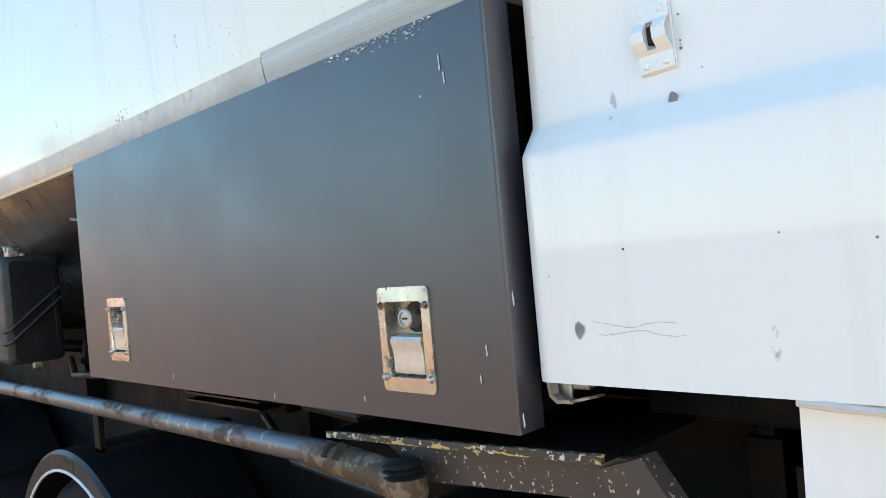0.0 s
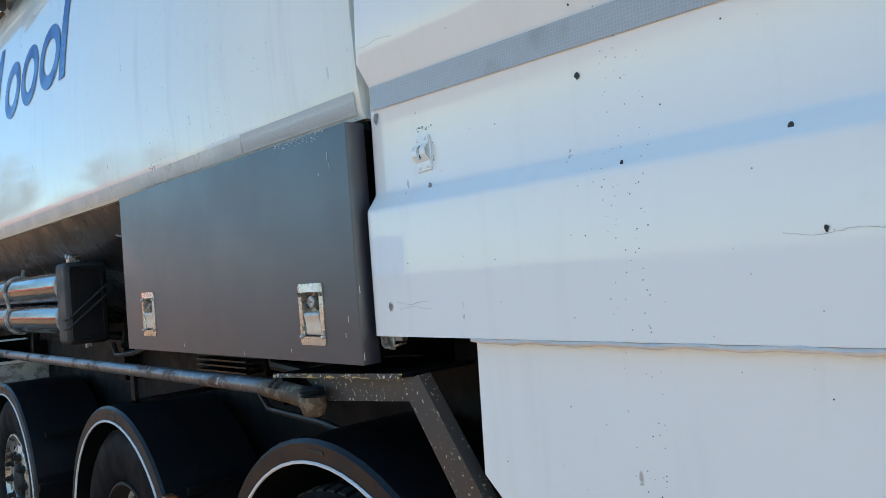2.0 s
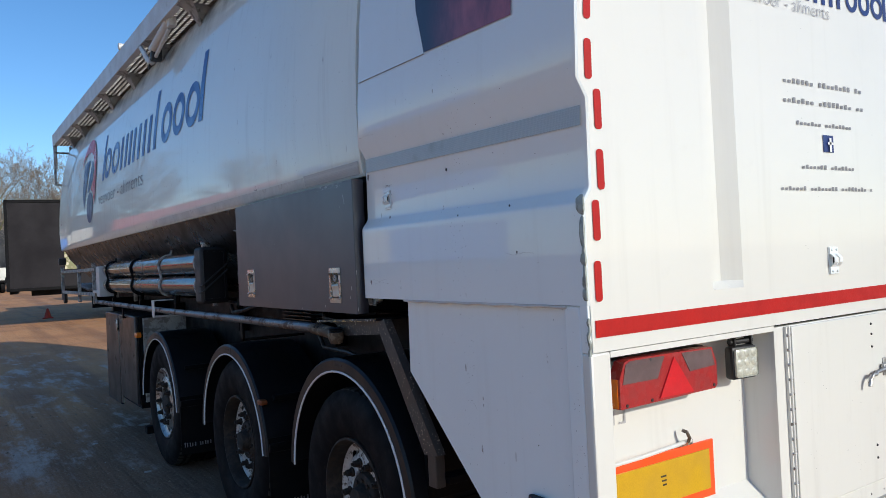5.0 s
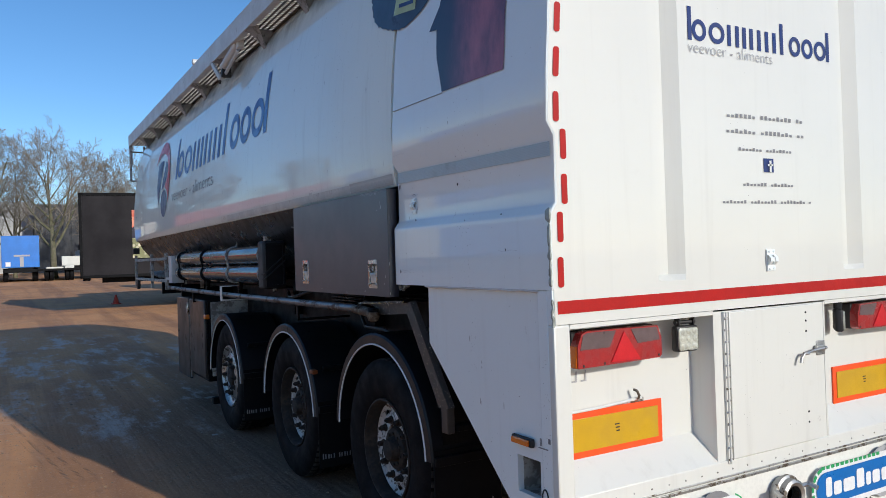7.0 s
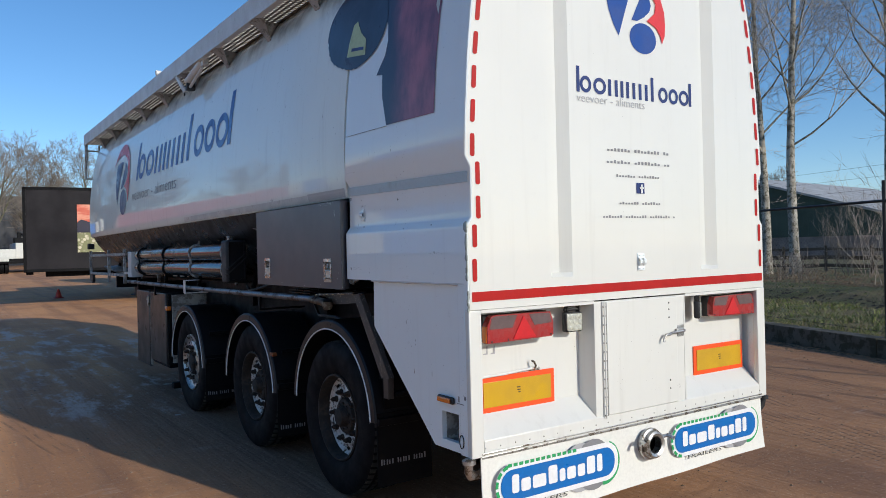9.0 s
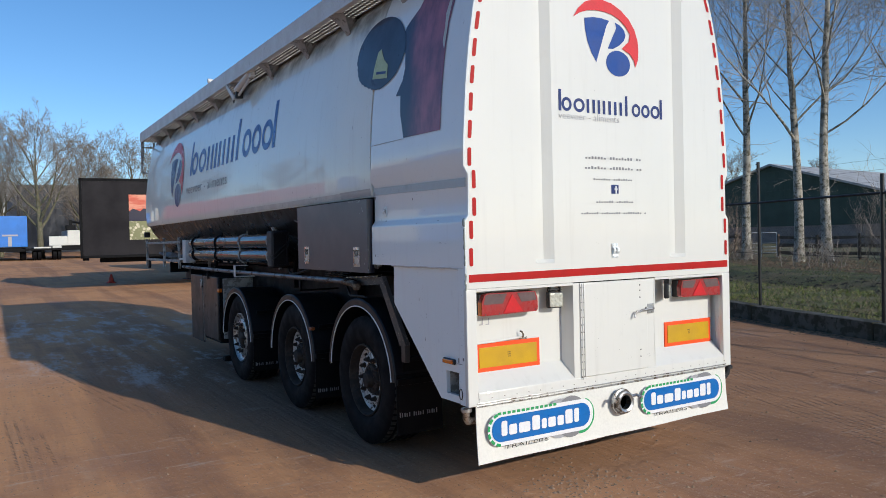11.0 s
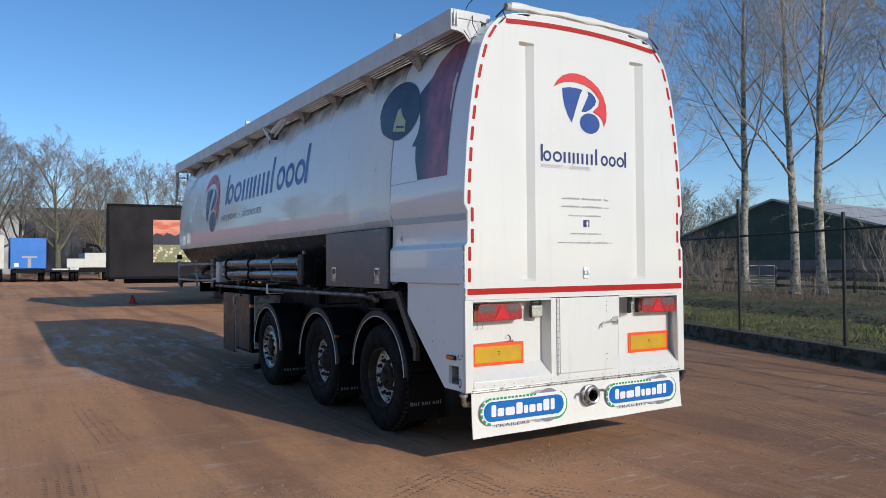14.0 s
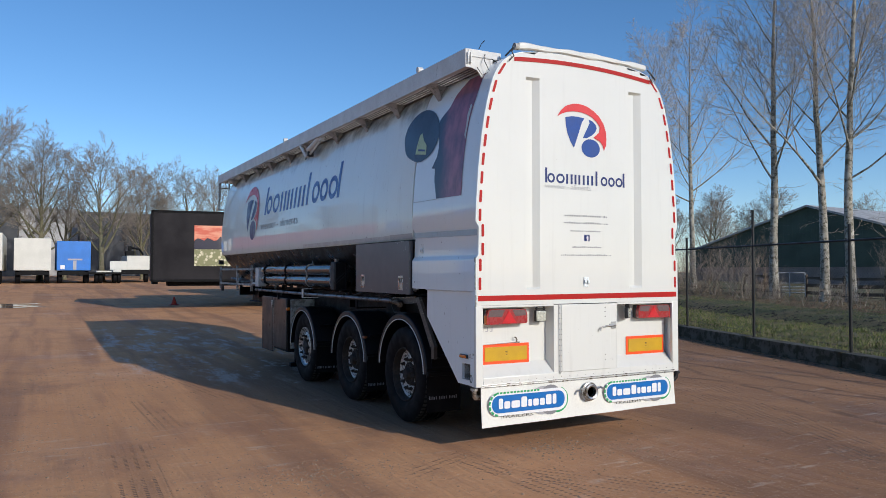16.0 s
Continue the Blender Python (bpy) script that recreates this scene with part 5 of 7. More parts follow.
# ---- chassis, axles, landing legs: mostly dark and half hidden ----
for side in (-1, 1):
    bm = bmesh.new()
    box(bm, (side * 0.55, 0.30, 1.02), (side * 0.47, 11.0, 1.36), 0.005)
    box(bm, (side * 0.62, 0.30, 1.345), (side * 0.40, 11.0, 1.365))
    box(bm, (side * 0.62, 0.30, 1.015), (side * 0.40, 11.0, 1.035))
    part("chassis_beam", bm, M["black"], trailer)
    for y in (1.2, 2.5, 4.2, 6.05, 7.6, 9.2, 10.8):
        bm = bmesh.new()
        box(bm, (side * 0.88, y, 1.16), (side * 0.55, y + 0.06, 1.34), 0.004)
        tube(bm, [(side * 0.86, y + 0.03, 1.34), (side * 0.8, y + 0.03, 1.65)], 0.025, 6)
        part("outrigger", bm, M["black"], trailer)
    bm = boxes(((side * 0.70, 6.92, 0.04), (side * 0.58, 7.04, 1.15), 0.01), ((side * 0.78, 6.86, 0.0), (side * 0.50, 7.10, 0.045), 0.01))
    part("landing_leg", bm, M["black"], trailer)
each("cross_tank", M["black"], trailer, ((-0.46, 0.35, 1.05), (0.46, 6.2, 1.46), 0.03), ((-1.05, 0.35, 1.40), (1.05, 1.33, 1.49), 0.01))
# Added black sheets that block light underneath; the unseen right one hangs lower.
each("light_block_panel", M["black"], trailer, ((-0.80, 1.06, 0.70), (-0.775, 6.0, 1.37)), ((0.775, 1.06, 0.34), (0.80, 6.0, 1.37)), ((-1.2, 1.035, 0.62), (1.2, 1.058, 1.40)), ((-1.19, 0.37, 0.61), (1.19, 0.40, 0.90)))
# blower with cooling fins behind the pipe
cooler = part("cooler", boxes(((-0.95, 2.5, 1.28), (-0.80, 2.97, 1.47), 0.01)), M["black"], trailer, "finned cooler")
for k in range(7):
    part("fin", boxes(((-1.02, 2.52, 1.30 + 0.022 * k), (-0.951, 2.95, 1.306 + 0.022 * k))), M["belly"], cooler)
bm = bmesh.new()
tube(bm, [(-1.0, 2.35, 1.40), (-1.08, 2.2, 1.36), (-1.05, 2.05, 1.34), (-0.9, 1.95, 1.38)], 0.018, 8)
part("hose", bm, M["hose"], trailer)
bm = bmesh.new()
tube(bm, [(-0.98, 3.3, 1.42), (-1.08, 3.5, 1.36), (-1.02, 3.9, 1.33), (-0.9, 4.3, 1.36)], 0.014, 8)
part("hose", bm, M["hose"], trailer)
bm = bmesh.new()
tube(bm, [(-1.02, 1.60, 1.12), (-1.1, 1.9, 1.2), (-1.0, 2.4, 1.18), (-0.9, 2.7, 1.25)], 0.012, 8)
part("hose", bm, M["hose"], trailer)
# thin rod from the belly to the locker
bm = bmesh.new()
tube(bm, [(-1.19, 3.30, 1.90), (-1.17, 3.06, 1.86)], 0.005, 6)
part("rod", bm, M["gusset"], trailer)

# ---- open rack with a small wheel under the front ----
rack = thing("front_rack", "grey steel rack with a small jockey wheel under the tank front", "rack")
bm = bmesh.new()
for x in (-1.22, -0.75):
    for z in (1.42, 1.72):
        box(bm, (x - 0.02, 8.3, z - 0.02), (x + 0.02, 11.2, z + 0.02), 0.004)
    for y in (8.45, 9.6, 11.18):
        box(bm, (x - 0.02, y - 0.02, 1.30), (x + 0.02, y + 0.02, 1.80), 0.004)
part("frame", bm, M["gusset"], rack)
part("end_plate", boxes(((-1.275, 7.78, 1.40), (-1.12, 7.98, 1.75), 0.01), ((-1.26, 7.98, 1.44), (-1.10, 8.3, 1.47), 0.004)), M["rail"], rack, "pale end plate")
bm = bmesh.new()
lathe(bm, [(-1.24, 0.05), (-1.235, 0.085), (-1.195, 0.085), (-1.19, 0.05)], (0, 11.02, 1.335), "x", 20)
part("jockey_wheel", bm, M["rubber"], rack)
bm = bmesh.new()
for k in range(5):
    tube(bm, [(-1.05 + 0.06 * k, 8.4, 1.50 + 0.03 * (k % 2)), (-1.1 + 0.05 * k, 9.6, 1.46), (-1.02 + 0.05 * k, 11.0, 1.52)], 0.025, 8)
part("hose", bm, M["hose"], rack)
part("lamp", boxes(((-1.27, 11.1, 1.83), (-1.17, 11.2, 1.93), 0.01)), M["rubber"], rack)

# ---- mudguards, flaps and wheels ----
AXLES = (1.665, 3.29, 5.19)


def mudguard(y, side):
    """A half barrel with a flat outer rim, a white edging and a rubber flap behind it."""
    ob = thing("mudguard", "black plastic half-round mudguard with white edging", "mudguard", (0, y, 0), group="mudguards")
    drop = {1.665: 0.006, 3.29: 0.052, 5.19: 0.072}[y]
    zc, ro, ri = 0.574 - drop, 0.640, 0.575
    bm = bmesh.new()
    n = 28
    angs = [3 + 174 * k / n for k in range(n + 1)]
    sec = [(1.272, ri), (1.272, ro - 0.012), (1.262, ro), (0.86, ro), (0.86, ro - 0.012), (1.255, ro - 0.015), (1.262, ri)]
    rings = [[bm.verts.new((side * x, r * math.cos(radians(a)), zc + r * math.sin(radians(a)))) for x, r in sec] for a in angs]
    for a, b in zip(rings, rings[1:]):
        for k in range(len(sec)):
            bm.faces.new((a[k], a[(k + 1) % len(sec)], b[(k + 1) % len(sec)], b[k]))
    bm.faces.new(rings[0])
    bm.faces.new(rings[-1][::-1])
    part("guard", bm, M["guard"], ob)
    bm = bmesh.new()
    tube(bm, [(side * 1.274, (ri + 0.001) * math.cos(radians(a)), zc + (ri + 0.001) * math.sin(radians(a))) for a in angs], 0.0052, 6)
    part("edging", bm, M["white_print"], ob, "thin white edging")
    part("label_plate", boxes(((side * 1.270, -0.035, zc + 0.603), (side * 1.2745, 0.035, zc + 0.613))), M["rubber"], ob)
    bm = boxes(((side * 1.262, -0.640, 0.20), (side * 0.86, -0.630, 0.66), 0.002))
    flap = part("rubber_flap", bm, M["flap"], ob, "black rubber flap with pale lettering bars")
    for k in range(9 if side < 0 else 0):
        xa, low_z = -1.240 + 0.040 * k, 0.335 if drop < 0.02 else 0.262
        high = low_z + (0.037 if k in (0, 8) else 0.031)
        part("lettering_bar", boxes(((xa, -0.6425, low_z), (xa + 0.009, -0.6402, high))), M["grey_vinyl"], flap, smooth=0)
        if k % 3 != 2:
            part("lettering_bar", boxes(((xa + 0.018, -0.6425, low_z), (xa + 0.026, -0.6402, high - 0.004))), M["grey_vinyl"], flap, smooth=0)
    part("clamp", boxes(((side * 1.26, -0.66, 0.58), (side * 0.84, -0.622, 0.63), 0.006)), M["black"], ob)
    part("stay", boxes(((side * 1.20, -0.60, 0.86), (side * 0.55, -0.565, 0.895), 0.006)), M["black"], ob)
    return ob


def wheel(y, side, bright):
    """A wide single tyre on a ten-stud rim; bright: a polished dish near the outer face, else a deep dusty one."""
    ob = thing("wheel", "wide truck tyre on a polished flat rim" if bright else "wide truck tyre on a deep rusty steel rim", "wheel", (0, y, 0.527), group="trailer wheels")
    X = lambda d: side * (1.245 - d)
    c = (0, 0, 0)
    bm = bmesh.new()
    prof = [(0.035, 0.296), (0.018, 0.315), (0.004, 0.36), (0.0, 0.43), (0.006, 0.485), (0.018, 0.508), (0.030, 0.522), (0.06, 0.528)]
    for k in range(5):
        d = 0.075 + 0.058 * k
        prof += [(d, 0.529), (d + 0.008, 0.517), (d + 0.016, 0.517), (d + 0.024, 0.529)]
    prof += [(0.372, 0.520), (0.385, 0.48), (0.385, 0.36), (0.36, 0.296)]
    lathe(bm, [(X(d), r) for d, r in prof], c, "x", 56, close=True)
    tyre = part("tyre", bm, M["tyre"], ob)
    for d0 in (0.022, 0.0752):
        bm = bmesh.new()
        for k in range(60):
            a0, a1 = 2 * math.pi * k / 60, 2 * math.pi * (k + 0.66) / 60
            edge = ((0.024, 0.513), (0.034, 0.526), (0.060, 0.531), (0.073, 0.532)) if d0 < 0.05 else ((0.098, 0.532), (0.133, 0.532))
            rows = [[bm.verts.new((X(d), r * math.cos(q), r * math.sin(q))) for d, r in edge] for q in (a0, a1)]
            for i in range(len(edge) - 1):
                bm.faces.new((rows[0][i], rows[0][i + 1], rows[1][i + 1], rows[1][i]))
        tagged(part("tread", bm, M["tread"], tyre, "dusty worn tread blocks", smooth=0), kind="stuff")
    rimc = M["alu"] if bright else M["wheel_steel"]
    deep = 0.045 if bright else 0.105
    bm = bmesh.new()
    if bright:
        lathe(bm, [(X(d), r) for d, r in ((0.036, 0.300), (0.018, 0.298), (0.016, 0.288), (0.034, 0.276), (deep, 0.262), (deep + 0.006, 0.232), (deep - 0.012, 0.205), (deep - 0.014, 0.14), (deep + 0.02, 0.125), (0.30, 0.12), (0.30, 0.29))], c, "x", 48, close=True)
    if not bright:
        barrel = bm
        lathe(barrel, [(X(d), r) for d, r in ((0.036, 0.300), (0.018, 0.298), (0.016, 0.288), (0.034, 0.276), (0.12, 0.272), (0.30, 0.272), (0.30, 0.29))], c, "x", 48, close=True)
        part("rim_barrel", barrel, M["wheel_dark"], ob, "dark rusty rim barrel")
        bm = bmesh.new()
        lathe(bm, [(X(d), r) for d, r in ((deep - 0.01, 0.271), (deep, 0.258), (deep + 0.006, 0.232), (deep - 0.012, 0.205), (deep - 0.014, 0.14), (deep + 0.02, 0.125), (0.30, 0.12), (0.30, 0.271))], c, "x", 48, close=True)
    rim = part("rim", bm, rimc, ob, "polished dished rim" if bright else "dusty deep-dished steel rim")
    for k in range(10):
        a = 2 * math.pi * (k + 0.5) / 10
        bm = bmesh.new()
        lathe(bm, [(X(deep - 0.001), 0.0), (X(deep - 0.001), 0.024)], (0, 0.222 * math.cos(a), 0.222 * math.sin(a)), "x", 12)
        part("hand_hole", bm, M["rubber"], rim)
    for k in range(10):
        a = 2 * math.pi * k / 10
        bm = bmesh.new()
        cy, cz = 0.1675 * math.cos(a), 0.1675 * math.sin(a)
        lathe(bm, [(X(deep - 0.014), 0.024), (X(deep - 0.022), 0.024), (X(deep - 0.024), 0.017), (X(deep - 0.050), 0.016), (X(deep - 0.052), 0.009), (X(deep - 0.062), 0.009), (X(deep - 0.062), 0.0)], (0, cy, cz), "x", 8)
        part("wheel_nut", bm, M["wheel_rust"], rim)
    bm = bmesh.new()
    lathe(bm, [(X(0.2), 0.135), (X(deep - 0.01), 0.128), (X(deep - 0.028), 0.118), (X(deep - 0.034), 0.104), (X(deep - 0.030), 0.075), (X(deep - 0.055), 0.066), (X(deep - 0.075), 0.058), (X(deep - 0.080), 0.045), (X(deep - 0.080), 0.0)] if not bright else
          [(X(0.2), 0.135), (X(deep), 0.12), (X(deep + 0.004), 0.10), (X(deep - 0.02), 0.09), (X(deep - 0.03), 0.07), (X(deep - 0.03), 0.0)], c, "x", 28)
    hub = part("hub", bm, M["wheel_dark"], ob, "dark rusty hub")
    for k in range(10 if not bright else 0):
        a = 2 * math.pi * (k + 0.5) / 10
        bm = bmesh.new()
        lathe(bm, [(X(deep - 0.028), 0.010), (X(deep - 0.042), 0.0095), (X(deep - 0.042), 0.0)], (0, 0.090 * math.cos(a), 0.090 * math.sin(a)), "x", 6)
        part("hub_bolt", bm, M["wheel_rust"], hub)
    return ob


for i, y in enumerate(AXLES):
    for side in (-1, 1):
        mudguard(y, side)
        wheel(y, side, i == 2)
    bm = bmesh.new()
    tube(bm, [(-1.0, y, 0.505), (1.0, y, 0.505)], 0.07, 14)
    for side in (-1, 1):
        lathe(bm, [(side * 0.86, 0.2), (side * 0.66, 0.2)], (0, y, 0.505), "x", 20)
        box(bm, (side * 0.62, y - 0.08, 0.42), (side * 0.44, y + 0.62, 0.52), 0.02)
        box(bm, (side * 0.60, y + 0.45, 0.42), (side * 0.44, y + 0.62, 1.03), 0.02)
        lathe(bm, [(0.56, 0.12), (0.60, 0.14), (0.80, 0.14), (0.86, 0.11), (1.03, 0.13)], (side * 0.53, y - 0.22, 0), "z", 16)
    part("axle", bm, M["black"], trailer)

# ---- walkway, fascia and gussets along the top ----
walkway = thing("roof_walkway", "white steel roof walkway with grating and gussets along the tank top", "walkway")
bm = bmesh.new()
prism(bm, [(-1.262, 3.655), (-1.262, 3.835), (-1.235, 3.835), (-1.235, 3.826), (-1.254, 3.826), (-1.254, 3.663), (-1.205, 3.663), (-1.205, 3.655)], "y", 0.24, 11.35)
fascia = part("fascia", bm, M["rail"], walkway, "long white fascia board with folded edges")
bm = bmesh.new()
for y in [0.30 + 0.046 * k for k in range(239)]:
    box(bm, (-1.20, y, 3.668), (-1.03, y + 0.0345, 3.672))
for x0, x1 in ((-1.252, -1.20), (-1.168, -1.150), (-1.125, -1.107), (-1.080, -1.062), (-1.03, -0.93)):
    part("grating_frame", boxes(((x0, 0.3, 3.664), (x1, 11.3, 3.668))), M["under_grey"], walkway, "dull grey strip under the grating")
tagged(part("grating", bm, M["grating"], walkway, "serrated steel grating", smooth=0), kind="stuff")
for y in (1.05, 2.09, 3.06, 4.13, 5.27, 6.40, 7.50, 8.40, 9.45, 10.40):
    bm = bmesh.new()
    x_in = -lerp_table(TANK, 3.56)
    curve = [(-1.252 + (x_in + 1.252) * f, 3.650 - 0.205 * f ** 1.9) for f in [k / 8 for k in range(9)]]
    prism(bm, curve + [(x_in + 0.06, 3.56), (-0.93, 3.664), (-1.252, 3.664)], "y", y - 0.006, y + 0.006)
    rows = [[bm.verts.new((x, y + side * (0.17 * (1 - f) ** 1.5 + 0.03) * k, z + 0.05 * (1 - f) * k * k - 0.004)) for k in (0.0, 0.35, 0.7, 1.0)] for side in (-1, 1) for f, (x, z) in zip([q / 8 for q in range(9)], curve)]
    for i in list(range(8)) + list(range(9, 17)):
        for k in range(3):
            bm.faces.new((rows[i][k], rows[i][k + 1], rows[i + 1][k + 1], rows[i + 1][k]))
    part("gusset", bm, M["stay_grey"], walkway)
# rear end plate of the walkway
bm = bmesh.new()
prism(bm, [(-1.262, 3.655), (-1.262, 3.835), (-1.225, 3.835), (-1.225, 3.765), (-0.95, 3.765), (-0.96, 3.70), (-1.02, 3.61), (-1.05, 3.555), (-1.08, 3.575), (-1.13, 3.635), (-1.20, 3.655)], "y", 0.225, 0.24)
box(bm, (-1.235, 0.215, 3.760), (-0.86, 0.31, 3.835), 0.006)
part("end_plate", bm, M["rail"], walkway, "white end plate")
bm = boxes(((-1.248, 0.20, 3.69), (-1.232, 0.226, 3.80), 0.004), ((-1.218, 0.20, 3.69), (-1.204, 0.226, 3.80), 0.004))
part("end_hook", bm, M["rail"], walkway)
bm = bmesh.new()
tube(bm, [(-1.05, 0.21, 3.80), (-1.08, 0.17, 3.72), (-1.03, 0.16, 3.62), (-1.10, 0.18, 3.58), (-1.15, 0.2, 3.66)], 0.004, 5)
tube(bm, [(-1.12, 0.21, 3.84), (-1.10, 0.2, 3.89), (-1.06, 0.2, 3.93)], 0.004, 5)
tube(bm, [(-0.98, 0.2, 3.76), (-0.94, 0.1, 3.68), (-0.96, 0.06, 3.60)], 0.004, 5)
part("cable", bm, M["hose"], walkway)
# little knobs on the fascia top
for y in (1.24, 6.2):
    bm = bmesh.new()
    lathe(bm, [(-1.275, 0.02), (-1.275, 0.032), (-1.215, 0.032), (-1.215, 0.02)], (0, y, 3.862), "x", 12)
    part("knob", bm, M["rail"], walkway)
# posts under the front end
bm = bmesh.new()
for x, y in ((-1.24, 11.32), (-1.24, 11.20), (-1.02, 11.32)):
    tube(bm, [(x, y, 3.66), (x, y, 3.05 if y > 11.25 else 3.3)], 0.018, 8)
tube(bm, [(-1.24, 11.32, 3.56), (-1.02, 11.32, 3.56)], 0.014, 8)
tube(bm, [(-1.24, 11.32, 3.07), (-0.95, 11.20, 3.05)], 0.014, 8)
part("front_post", bm, M["gusset"], walkway)
# folded support arm with its gas strut
bm = bmesh.new()
box(bm, (-1.225, 4.52, 3.60), (-1.165, 4.60, 3.72), 0.008)
tube(bm, [(-1.20, 4.60, 3.66), (-1.235, 5.02, 3.53)], 0.040, 12)
tube(bm, [(-1.20, 4.62, 3.60), (-1.225, 5.0, 3.46)], 0.016, 8)
arm = part("folding_arm", bm, M["rail"], walkway, "folded support arm with gas strut")
bm = bmesh.new()
prism(bm, [(5.38, 3.668), (5.45, 3.668), (5.16, 3.455), (5.10, 3.475)], "x", -1.262, -1.245)
box(bm, (-1.265, 5.06, 3.425), (-1.21, 5.14, 3.475), 0.008)
part("arm_link", bm, M["rail"], arm)
bm = bmesh.new()
box(bm, (-1.26, 4.98, 3.43), (-1.17, 5.03, 3.56), 0.006)
tube(bm, [(-1.25, 5.10, 3.44), (-1.25, 5.12, 3.39)], 0.008, 6)
part("arm_head", bm, M["rubber"], arm)

# ---- rolled white cover over the rear top edge ----
bm = bmesh.new()
rings = []
for k in range(49):
    f = k / 48
    x = -0.80 + 1.62 * f
    zc = 3.862 + 0.022 * math.sin(math.pi * f) ** 0.8 - 0.008 * f + 0.003 * math.sin(23 * f)
    tall, deep_c = 0.029 + 0.005 * math.sin(13 * f + 1) + 0.003 * math.sin(37 * f), 0.034 + 0.005 * math.sin(19 * f)
    ring = []
    for q in range(12):
        a = 2 * math.pi * q / 12
        c, d = math.cos(a), math.sin(a)
        ring.append(bm.verts.new((x, 0.012 + deep_c * math.copysign(abs(c) ** 0.6, c), zc + tall * math.copysign(abs(d) ** 0.6, d))))
    rings.append(ring)
for p, q in zip(rings, rings[1:]):
    for k in range(12):
        bm.faces.new((p[k], p[(k + 1) % 12], q[(k + 1) % 12], q[k]))
bm.faces.new(rings[0])
bm.faces.new(rings[-1][::-1])
part("rolled_cover", bm, M["rear"], trailer, "crumpled white rolled cover along the rear top edge")
bm = bmesh.new()
lathe(bm, [(-0.845, 0.012), (-0.845, 0.034), (-0.80, 0.034), (-0.80, 0.02)], (0, 0.01, 3.855), "x", 14)
part("cover_end", bm, M["gusset"], trailer)
for x, s in ((-0.86, -1), (0.86, 1)):
    bm = bmesh.new()
    tube(bm, [(x, 0.0, 3.84), (x + s * 0.03, -0.02, 3.79), (x + s * 0.01, -0.025, 3.75), (x + s * 0.06, -0.02, 3.70)], 0.007, 6)
    tube(bm, [(x + s * 0.02, -0.01, 3.82), (x + s * 0.10, -0.015, 3.74)], 0.009, 6)
    part("cover_strap", bm, M["hose"], trailer)

# ---- print on the flank ----
def flank_decal(name, polys, material, off=0.005, cut=0.05, table=TANK):
    """Polygons in (y, z) laid on the tank's left flank; y runs towards the front."""
    bm = bmesh.new()
    for poly in polys:
        bm.faces.new([bm.verts.new((0, y, z)) for y, z in poly])
    bmesh.ops.remove_doubles(bm, verts=bm.verts[:], dist=0.0002)
    bmesh.ops.triangulate(bm, faces=bm.faces[:], quad_method="FIXED", ngon_method="EAR_CLIP")
    for z in [2.2 + cut * k for k in range(int(1.6 / cut))]:
        bmesh.ops.bisect_plane(bm, geom=bm.verts[:] + bm.edges[:] + bm.faces[:], plane_co=(0, 0, z), plane_no=(0, 0, 1))
    for v in bm.verts:
        t = max(lerp_table(TANK, v.co.z), lerp_table(REAR, v.co.z) if v.co.y < 1.375 else 0)
        v.co.x = -t - off
    return part(name, bm, material, trailer, smooth=60)


for polys in word_polys(3.79, 0.505):
    flank_decal("word_mark", [[(7.46 - p, 2.690 + q) for p, q in poly] for poly in polys], M["blue"], 0.0035, cut=0.15)
SY, SZ, SW, SH = 8.98, 2.275, 1.12, 1.04
side_fit = lambda polys: [[(SY - SW * p, SZ + SH * q) for p, q in poly] for poly in polys]
flank_decal("emblem_crescent", side_fit(RED), M["logo_red"], 0.0075, 0.1)
for poly in side_fit(BLUE):
    flank_decal("emblem_field", [poly], M["navy"], 0.005, 0.1)
bm, tw = text_shape("veevoer - aliments", 0.20, 1.0, -0.002)
for v in bm.verts:
    y, z = 7.64 - v.co.x * 2.19 / tw, 2.435 + v.co.y
    v.co = (-lerp_table(TANK, z) - 0.005, y, z)
tagged(part("lettering", bm, M["grey_vinyl"], trailer, smooth=0), kind="stuff")
# large dark print across tank and rear section: an oval, a tapering field and a pale tag
ragged = lambda a: 1.0 + (0.035 * math.sin(a * 1.31) * math.sin(a * 0.37) if 250 < a < 350 else 0.0)
oval = [(1.315 + 0.42 * ragged(a) * math.cos(radians(a)) * (1.0 if math.cos(radians(a)) > 0 else 1.05), 3.16 + 0.29 * ragged(a) * math.sin(radians(a)) + 0.05 * math.cos(radians(a))) for a in range(0, 360, 4)]
field = [(0.285, 2.415), (0.80, 2.425), (0.86, 2.60), (0.875, 2.745), (0.95, 2.755), (0.86, 2.86), (0.84, 2.95), (0.86, 3.05), (0.95, 3.17), (0.90, 3.27), (0.74, 3.37), (0.66, 3.49), (0.50, 3.62), (0.20, 3.62), (0.205, 3.45), (0.235, 3.30), (0.265, 3.15), (0.275, 3.0), (0.28, 2.85)]
flank_decal("printed_field", [field], M["maroon"], 0.004)
flank_decal("printed_oval", [oval], M["dark_print"], 0.0055)
flank_decal("printed_streak", [[(0.295, 2.96), (0.325, 3.02), (0.315, 3.12), (0.325, 3.22), (0.295, 3.32), (0.265, 3.30), (0.280, 3.18), (0.285, 3.06)]], M["tape_worn"], 0.0055)
flank_decal("printed_tag", [[(1.12, 2.925), (1.385, 2.965), (1.37, 3.05), (1.33, 3.17), (1.28, 3.185), (1.21, 3.09), (1.13, 3.03)]], M["tag"], 0.0075)
